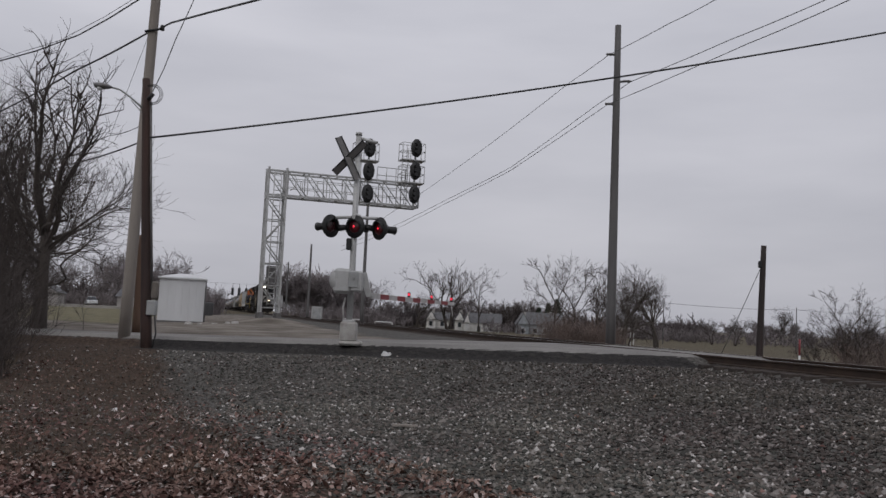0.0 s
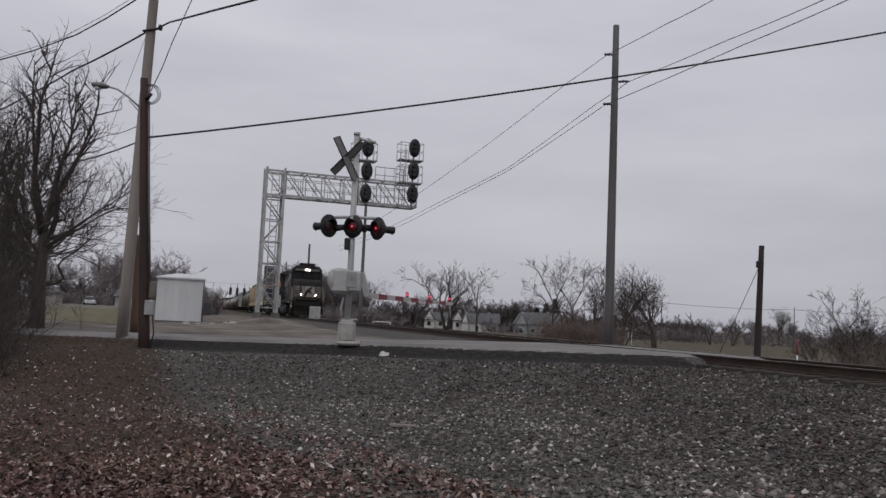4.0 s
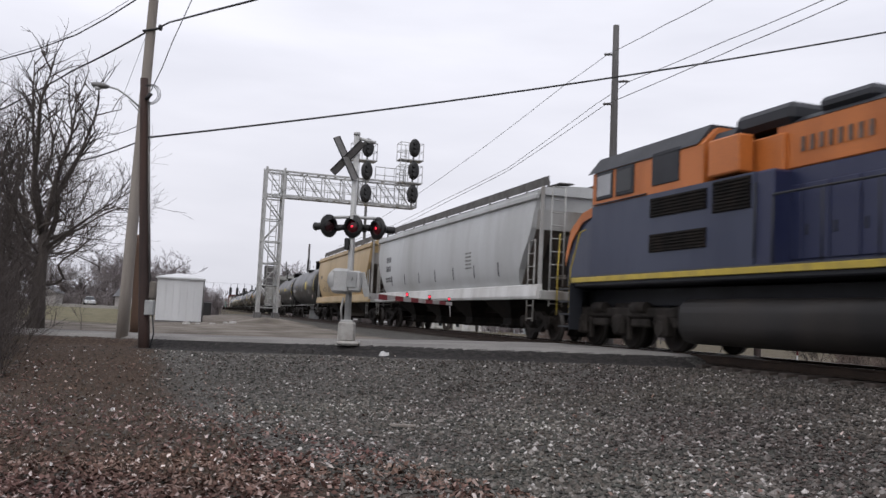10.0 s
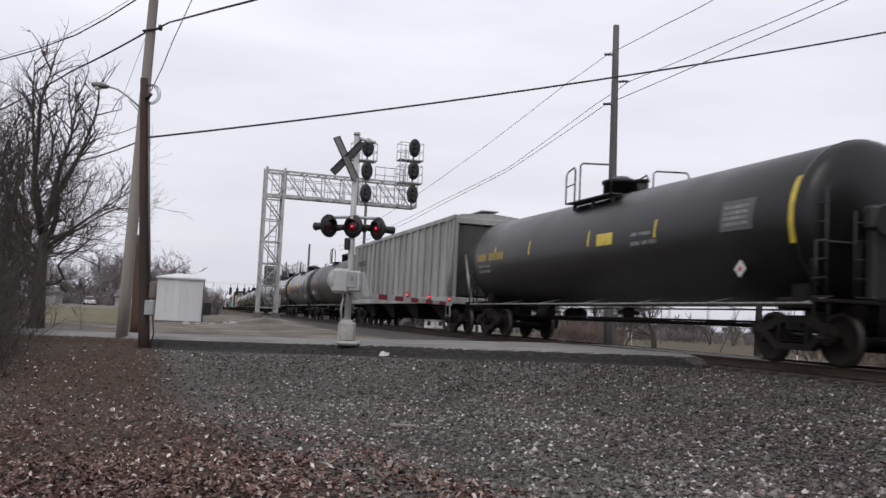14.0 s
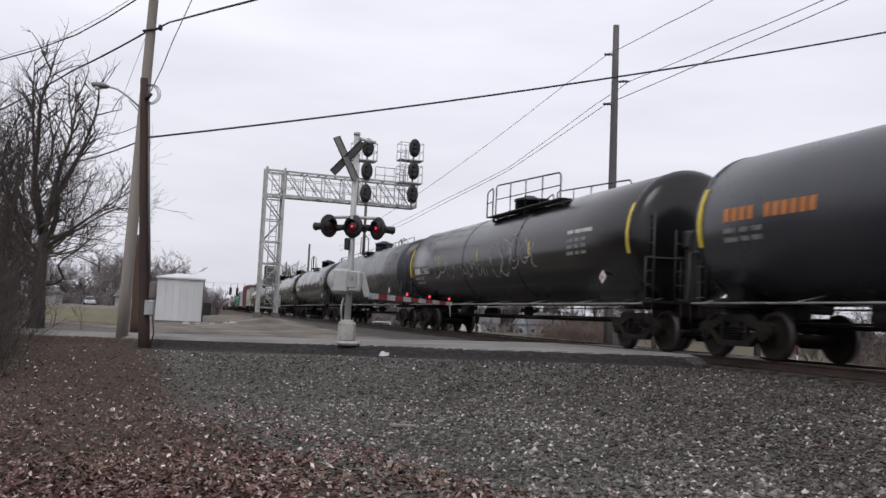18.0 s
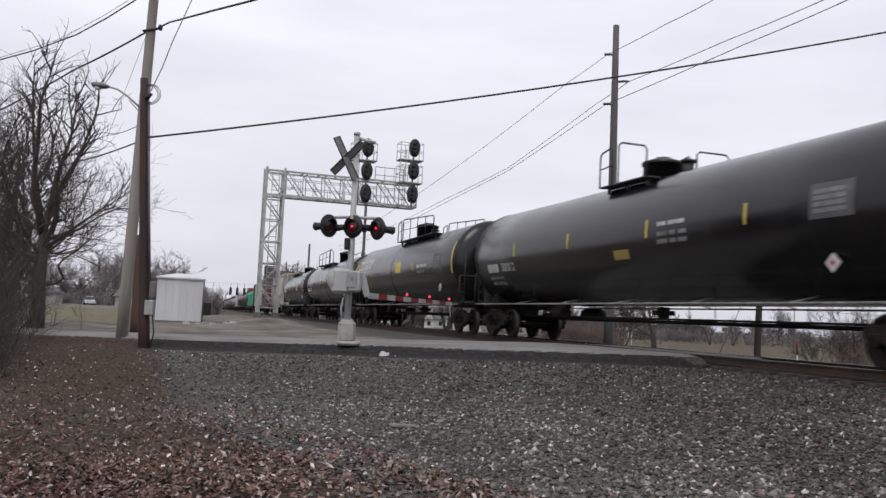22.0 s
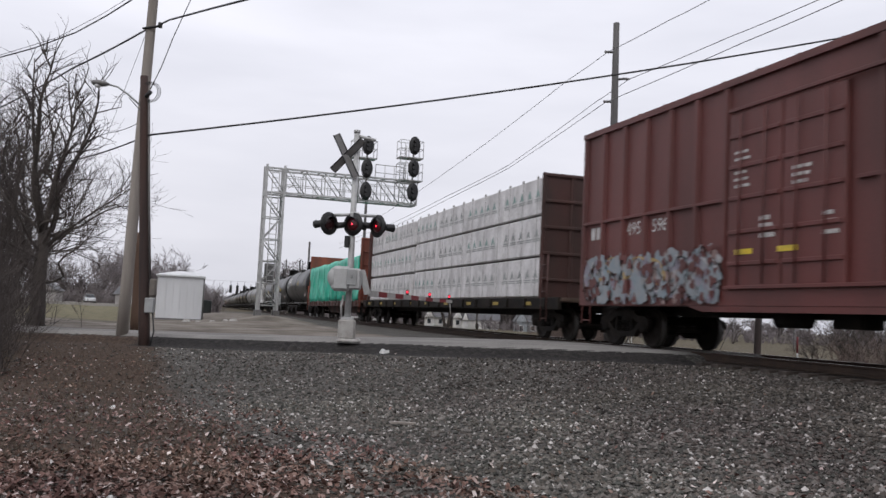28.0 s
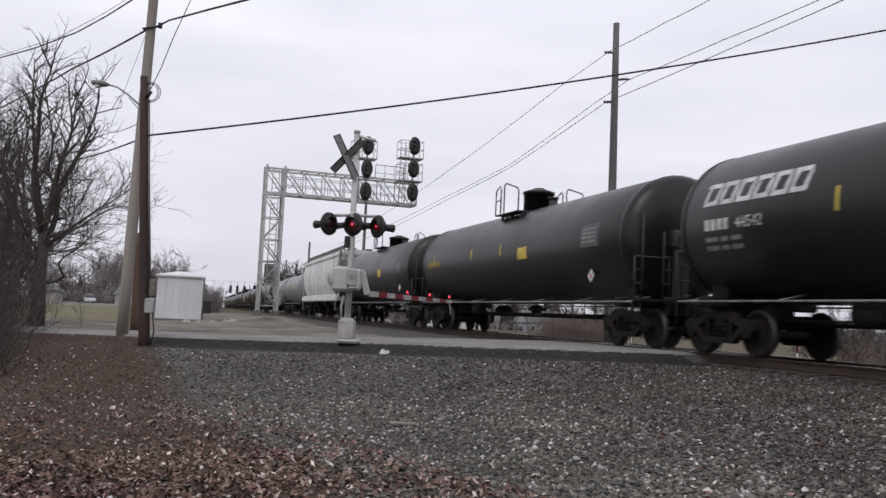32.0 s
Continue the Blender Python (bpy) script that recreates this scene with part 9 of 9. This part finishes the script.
roll(tank_car("dark slate long tank car with full-length top railing", 21.6, M_SLATE, 1.58, 2.64, dress_f, deckspan=(1.5, -0.7, 0.3), rail_all=True, tape=(), fittings="low"), 354.9, 376.5)
roll(tank_car("black tank car with a row of yellow tape marks", 20.3, M_BLACK, 1.57, 2.63, dress_g, deckspan=(2.0, -0.7, 0.4), tape=(8.3, 5.2, 3.1, 0.2, -2.3, -5.0, -7.9), fittings="low"), 376.5, 396.8)
roll(tank_car("glossy black tank car with white lettering panels", 21.2, M_BLACK, 1.60, 2.66, dress_h, deckspan=(1.4, -0.9, 0.2), tape=(6.0, 2.3, -1.7, -5.2), seam="f", fittings="low"), 396.8, 418.0)
roll(tank_car("glossy black tank car with large white company mark", 20.6, M_BLACK, 1.60, 2.66, dress_i, deckspan=(1.4, -4.7, 0.2), tape=(5.2, 1.3, -3.2), seam="fr", rings=(0.6,), fittings="tall"), 418.0, 438.6)
roll(tank_car("glossy black tank car with yellow square panel", 21.4, M_BLACK, 1.57, 2.61, dress_j, deckspan=(6.1, -0.7, 0.5), tape=(6.3, 2.1, -0.8), seam="f", rings=(-0.4,), fittings="tall"), 438.6, 460.0)
roll(tank_car("black tank car with low yellow square panel", 21.1, M_BLACK, 1.57, 2.63, dress_k, deckspan=(6.0, -0.7, 0.5), tape=(3.0,), seam="f", rings=(), fittings="low"), 460.0, 481.1)
roll(hopper_car("cream grey round-sided covered hopper with pale sill", 18.6, M_HOPCREAM, M_HOPCREAM, 4.62, None, M_WALKDARK, 3, M_HOPCREAM), 481.1, 499.7)
roll(boxcar("oxide brown boxcar with plug doors and pale graffiti", 17.2, M_BOXBROWN), 499.7, 516.9)
roll(bulkhead_flat("brown bulkhead flatcar loaded with wrapped lumber", 26.4, M_BULKBROWN, 4.82, -11.05, 11.80, deep=False, centre=True), 516.9, 543.3)
roll(wrapped_lumber(), 516.9, 543.3)
roll(bulkhead_flat("rusty red bulkhead flatcar under a green tarpaulin load", 22.4, M_BULKRED, 4.72, -9.95, 10.75), 543.1, 565.5)
roll(tarped_load(), 543.1, 565.5)
roll(tank_car("black tank car with large white company mark", 19.0, M_SOOT, 1.58, 2.63, dress_p, deckspan=(2.0, -0.9, 0.9), tape=(3.9, -0.3, -6.6), rings=(0.2, -0.4), fittings="tall"), 565.5, 584.5)
P_TANK = roll(tank_car("matt black tank car with faint yellow lettering", 19.2, M_SOOT, 1.56, 2.62, dress_q, tape=(6.8, 2.4, -0.4), fittings="tall"), 584.5, 603.7)
roll(tank_car("plain sooty black tank car", 18.4, M_SOOT, 1.56, 2.62, dress_q, tape=(5.4, 1.8), fittings="low"), 603.7, 622.1)
roll(hopper_car("dirty white round-sided covered hopper", 19.4, M_HOPWHITE, M_HOPGREYTRIM, 4.55, None, M_WALKDARK, 3, M_HOPWHITE), 622.1, 641.5)
GREY_TANK = tank_car("pale grey weathered tank car", 18.4, M_GREYTANK, 1.5, 2.55, dress_q, tape=(), fittings="low")
roll(GREY_TANK, 641.5, 659.9)
at = 659.9
for k in range(18):
    twin = copy_thing(P_TANK if k % 5 else GREY_TANK, pose(0, 0, 0))
    span = 19.2 if k % 5 else 18.4
    roll(twin, at, at + span)
    at += span

# ---- loose ground cover, near the camera ----
def stone_mesh(n_target, seed, railside=False):
    """Ballast stones: small uneven eight-sided lumps, as one mesh."""
    rng = np.random.default_rng(seed)
    b = 6.0 + 14.5 * rng.random(n_target) ** 1.15
    a = (rng.random(n_target) * 2 - 1) * (b * 0.56)
    x, y = a * CY + b * SY, -a * SY + b * CY
    d = TRACK_X + BEND * np.clip(y, 0, None) ** 2 / 2 - x
    s, n = road_coords(x, y)
    past = d - litter_edge(y)
    keep = (road_near(s) - n > np.where(s > -6, 1.0, 0.5) + np.abs(rng.normal(0, 0.15, n_target))) & (d > 1.27) & (rng.random(n_target) < np.where(past > 0.9, 0.14, np.where(past > -0.2, 0.5, 1.0)))
    keep &= (d + rng.normal(0, 1.2, n_target) < 6.4) == railside
    x, y = x[keep], y[keep]
    z = ground_z(x, y)
    k = len(x)
    r = rng.uniform(0.014, 0.036, k) * np.where(rng.random(k) < 0.06, 1.5, 1.0)
    base = np.array([[1, 0, 0], [-1, 0, 0], [0, 1, 0], [0, -1, 0], [0, 0, 1], [0, 0, -1]], float)
    v = base[None] * rng.uniform(0.55, 1.15, (k, 6, 3)) + rng.uniform(-0.22, 0.22, (k, 6, 3))
    v *= r[:, None, None] * np.array([1, 1, 0.75])
    t = rng.uniform(0, 6.283, k)
    c, sn = np.cos(t)[:, None], np.sin(t)[:, None]
    vx, vy = v[..., 0] * c - v[..., 1] * sn, v[..., 0] * sn + v[..., 1] * c
    co = np.stack([vx + x[:, None], vy + y[:, None], v[..., 2] + (z + r * 0.35)[:, None]], -1).reshape(-1, 3)
    tri = np.array([[0, 2, 4], [2, 1, 4], [1, 3, 4], [3, 0, 4], [2, 0, 5], [1, 2, 5], [3, 1, 5], [0, 3, 5]])
    f = (np.arange(k)[:, None, None] * 6 + tri[None]).reshape(-1, 3)
    me = bpy.data.meshes.new("ballast_stones")
    me.from_pydata(co.tolist(), [], f.tolist())
    return me


def islands(name, stops, rough=0.95):
    """A material whose colour is drawn by chance for each loose piece."""
    m = bpy.data.materials.new(name)
    m.use_nodes = True
    n, l = m.node_tree.nodes, m.node_tree.links
    b = n["Principled BSDF"]
    b.inputs["Roughness"].default_value, b.inputs["Specular IOR Level"].default_value = rough, 0.25
    r = n.new("ShaderNodeValToRGB")
    while len(r.color_ramp.elements) < len(stops):
        r.color_ramp.elements.new(0.5)
    for e, (p, c) in zip(r.color_ramp.elements, stops):
        e.position, e.color = p, (*c, 1)
    l.new(n.new("ShaderNodeNewGeometry").outputs["Random Per Island"], r.inputs[0])
    pos, no = n.new("ShaderNodeNewGeometry"), n.new("ShaderNodeTexNoise")
    no.inputs["Scale"].default_value, no.inputs["Detail"].default_value = 0.7, 5
    l.new(pos.outputs["Position"], no.inputs["Vector"])
    tone = n.new("ShaderNodeMapRange")
    tone.inputs["From Min"].default_value, tone.inputs["From Max"].default_value = 0.3, 0.7
    tone.inputs["To Min"].default_value, tone.inputs["To Max"].default_value = 0.84, 1.46
    l.new(no.outputs[0], tone.inputs["Value"])
    h = n.new("ShaderNodeHueSaturation")
    l.new(r.outputs[0], h.inputs["Color"])
    l.new(tone.outputs[0], h.inputs["Value"])
    no2, hue = n.new("ShaderNodeTexNoise"), n.new("ShaderNodeMapRange")
    no2.inputs["Scale"].default_value, no2.inputs["Detail"].default_value = 0.38, 4
    l.new(pos.outputs["Position"], no2.inputs["Vector"])
    hue.inputs["From Min"].default_value, hue.inputs["From Max"].default_value = 0.35, 0.65
    hue.inputs["To Min"].default_value, hue.inputs["To Max"].default_value = 0.47, 0.51
    l.new(no2.outputs[0], hue.inputs["Value"])
    l.new(hue.outputs[0], h.inputs["Hue"])
    l.new(h.outputs[0], b.inputs["Base Color"])
    return m


M_STONES = islands("mixed_ballast", [(0.0, (0.038, 0.037, 0.034)), (0.3, (0.070, 0.072, 0.064)), (0.5, (0.098, 0.084, 0.072)), (0.75, (0.135, 0.126, 0.114)), (0.92, (0.185, 0.172, 0.158)), (0.968, (0.33, 0.315, 0.30)), (1.0, (0.46, 0.44, 0.42))])
M_LEAVES = islands("dead_leaves", [(0.0, (0.052, 0.030, 0.023)), (0.4, (0.110, 0.067, 0.051)), (0.7, (0.175, 0.115, 0.092)), (0.9, (0.26, 0.195, 0.165)), (1.0, (0.54, 0.48, 0.45))])
stones = stone_mesh(76000, 3)
stones.materials.append(M_STONES)
tagged(new("ballast_stones", stones), "loose grey ballast stones with a few pale ones", "gravel", kind="stuff")
# stones within about six metres of the track are darker and browner
M_DARKSTONES = islands("dark_brown_ballast", [(0.0, (0.022, 0.020, 0.018)), (0.3, (0.044, 0.040, 0.035)), (0.5, (0.066, 0.056, 0.048)), (0.75, (0.090, 0.081, 0.073)), (0.93, (0.125, 0.114, 0.104)), (0.975, (0.27, 0.25, 0.235)), (1.0, (0.42, 0.40, 0.38))])
darker = stone_mesh(76000, 3, True)
darker.materials.append(M_DARKSTONES)
tagged(new("railside_ballast", darker), "rust-browned darker ballast stones beside the rails", "gravel", kind="stuff")


def leaf_mesh(n_target, seed):
    rng = np.random.default_rng(seed)
    b = 5.8 + 13.0 * rng.random(n_target) ** 1.3
    a = (rng.random(n_target) * 2 - 1) * (b * 0.56)
    x, y = a * CY + b * SY, -a * SY + b * CY
    d = TRACK_X + BEND * np.clip(y, 0, None) ** 2 / 2 - x
    s, n = road_coords(x, y)
    patch = np.array([noise.noise((float(p) * 0.9, float(q) * 0.9, 9.0)) for p, q in zip(x, y)])
    keep = (n < -0.6) & (d > 3) & (rng.random(n_target) < np.where(d - litter_edge(y) > 0.5, 0.95, np.where(d - litter_edge(y) > -0.6, 0.45, 0.03)) * np.interp(b, [8.5, 10.0, 12.0], [1.0, 0.5, 0.22]) * np.clip(0.7 + 1.1 * patch, 0.1, 1))
    x, y = x[keep], y[keep]
    k = len(x)
    z = ground_z(x, y) + rng.uniform(0.012, 0.05, k)
    L, Wd = rng.uniform(0.018, 0.042, k), rng.uniform(0.011, 0.025, k)
    t, curl = rng.uniform(0, 6.283, k), rng.uniform(-0.4, 1.0, k)
    tx, ty = rng.normal(0, 0.45, k), rng.normal(0, 0.45, k)
    base = np.array([[-1, 0, 0], [-0.2, 1, 0.5], [1, 0.1, 0.2], [0.1, -1, 0.5], [0.1, 0, -0.1]], float)
    v = base[None].repeat(k, 0)
    v = np.stack([v[..., 0] * L[:, None], v[..., 1] * Wd[:, None], v[..., 2] * (curl * Wd)[:, None]], -1)
    c, sn = np.cos(t)[:, None], np.sin(t)[:, None]
    vx, vy = v[..., 0] * c - v[..., 1] * sn, v[..., 0] * sn + v[..., 1] * c
    vz = v[..., 2] + vx * tx[:, None] + vy * ty[:, None]
    co = np.stack([vx + x[:, None], vy + y[:, None], vz + z[:, None]], -1).reshape(-1, 3)
    tri = np.array([[0, 4, 1], [1, 4, 2], [2, 4, 3], [3, 4, 0]])
    f = (np.arange(k)[:, None, None] * 5 + tri[None]).reshape(-1, 3)
    me = bpy.data.meshes.new("fallen_leaves")
    me.from_pydata(co.tolist(), [], f.tolist())
    me.materials.append(M_LEAVES)
    return me


tagged(new("fallen_leaves", leaf_mesh(95000, 4)), "brown curled fallen leaves over the verge", "leaves", kind="stuff")


def blade_mesh(n_target, seed):
    rng = random.Random(seed)
    segs = []
    for k in range(n_target):
        b = rng.uniform(8.0, 19.5)
        a = rng.uniform(-0.56, -0.2) * b
        p = place(a, b)
        d = track_x(p.y) - p.x
        s, n = road_coords(p.x, p.y)
        if d < litter_edge(p.y) + 0.6 or n > -0.3:
            continue
        z = ground_at(p.x, p.y)
        h = rng.uniform(0.06, 0.18)
        lean = Vector((rng.gauss(0, 0.5), rng.gauss(0, 0.5), 1)).normalized()
        q = Vector((p.x, p.y, z))
        segs.append((q, q + lean * h, 0.004, 0.002, 3))
    me = prisms("dry_grass", segs, mat("straw_grass", (0.12, 0.092, 0.065), 0.9, col2=(0.075, 0.056, 0.042), scale=1.5, bump=0.0), 1.0, 0.002)
    return me


tagged(new("dry_grass", blade_mesh(2600, 6)), "thin dry straw grass in the ditch", "grass", kind="stuff")

# scraps and lumps along the road's edge
M_SCRAP = mat("white_litter", (0.66, 0.66, 0.65), 0.7, bump=0.2)
M_CHUNK = mat("dark_asphalt_lump", (0.040, 0.037, 0.035), 0.95, bump=0.5)
rs2 = random.Random(15)


def lump(name, label, category, a, b, size, material, flat=0.6, group=""):
    p = place(a, b)
    m = Mesh()
    vs = []
    for i in range(10):
        t = 6.283 * i / 10
        vs.append((size * math.cos(t) * rs2.uniform(0.7, 1.2), size * math.sin(t) * rs2.uniform(0.5, 1.0), 0))
    top = [(v[0] * 0.6, v[1] * 0.6, size * flat * rs2.uniform(0.7, 1.2)) for v in vs]
    m.add(vs + top, [(i, (i + 1) % 10, 10 + (i + 1) % 10, 10 + i) for i in range(10)] + [tuple(range(10, 20)), tuple(range(10))[::-1]])
    return solo(name, m, material, label, category, pose(p.x, p.y, ground_at(p.x, p.y) - 0.02, 0, 0, rs2.uniform(0, 360)), group)


lump("litter", "crumpled white litter at the road's edge", "litter", -1.12, 18.75, 0.14, M_SCRAP, 0.7, "white litter")
lump("litter", "white stone or litter in the leaves", "litter", -5.0, 13.9, 0.07, M_SCRAP, 0.9, "white litter")
lump("litter", "white stone or litter in the leaves", "litter", -2.6, 7.3, 0.09, M_SCRAP, 0.6, "white litter")
lump("litter", "pale litter in the leaves", "litter", -0.85, 7.2, 0.06, M_SCRAP, 0.6, "white litter")
for a, b, sz in ((-3.15, 19.2, 0.16), (-2.95, 19.05, 0.12), (-2.75, 19.2, 0.14), (-3.35, 19.1, 0.10), (-2.5, 19.0, 0.09), (-0.95, 18.7, 0.10)):
    lump("asphalt_lump", "broken dark asphalt lump by the road", "rubble", a, b, sz, M_CHUNK, 0.8, "broken asphalt")
for k in range(9):
    lump("spoil_lump", "pale broken concrete on the gravel heap", "rubble", -11.6 + rs2.uniform(-1.2, 1.2), 44.5 + rs2.uniform(-0.8, 0.8), rs2.uniform(0.10, 0.28), M_CONCRETE, 0.6, "pale rubble")
solo("wood_slat", Mesh().box((0, 0, 0.03), (0.34, 0.05, 0.04), 0.008), M_POLE, "short grey wooden slat on the ballast", "wood", local(-0.42, 11.9, ground_at(*place(-0.42, 11.9)[:2]) + 0.01))


def travelled(t):
    """Metres that the train has rolled by t seconds: a steady pace that picks up a little as the engines pass."""
    slow, fast, a, b = 17.35, 17.9, 8.5, 11.0
    if t <= a:
        return slow * t
    if t <= b:
        return slow * t + (fast - slow) * (t - a) ** 2 / (2 * (b - a))
    return slow * b + (fast - slow) * (b - a) / 2 + fast * (t - b)


def motions():
    """Every vehicle of the train rolls along the track; its wheels turn while it is within sight of the crossing."""
    for car, start in TRAIN:
        rows = []
        for k in range(33):
            y = start - travelled(k)
            rows.append((float(k), pose(track_x(y), y, 0, 0, 0, track_turn(y))))
        walk(car, rows)
        seen = [f for f in range(0, 32 * FPS + 1) if -14 <= start - travelled(f / FPS) <= 62]
        if len(seen) < 3:
            continue
        for w in car.children_recursive:
            if not w.name.startswith("wheelset"):
                continue
            at = w.matrix_basis.translation.copy()
            spin = math.degrees(1 / at.z)
            rows = [(0.0, pose(*at))] if seen[0] > 0 else []
            for f in seen:
                rows.append((f / FPS, pose(*at, spin * (travelled(f / FPS) - travelled(seen[0] / FPS)))))
            if seen[-1] < 32 * FPS:
                rows.append((32.0, rows[-1][1]))
            walk(w, rows)


motions()
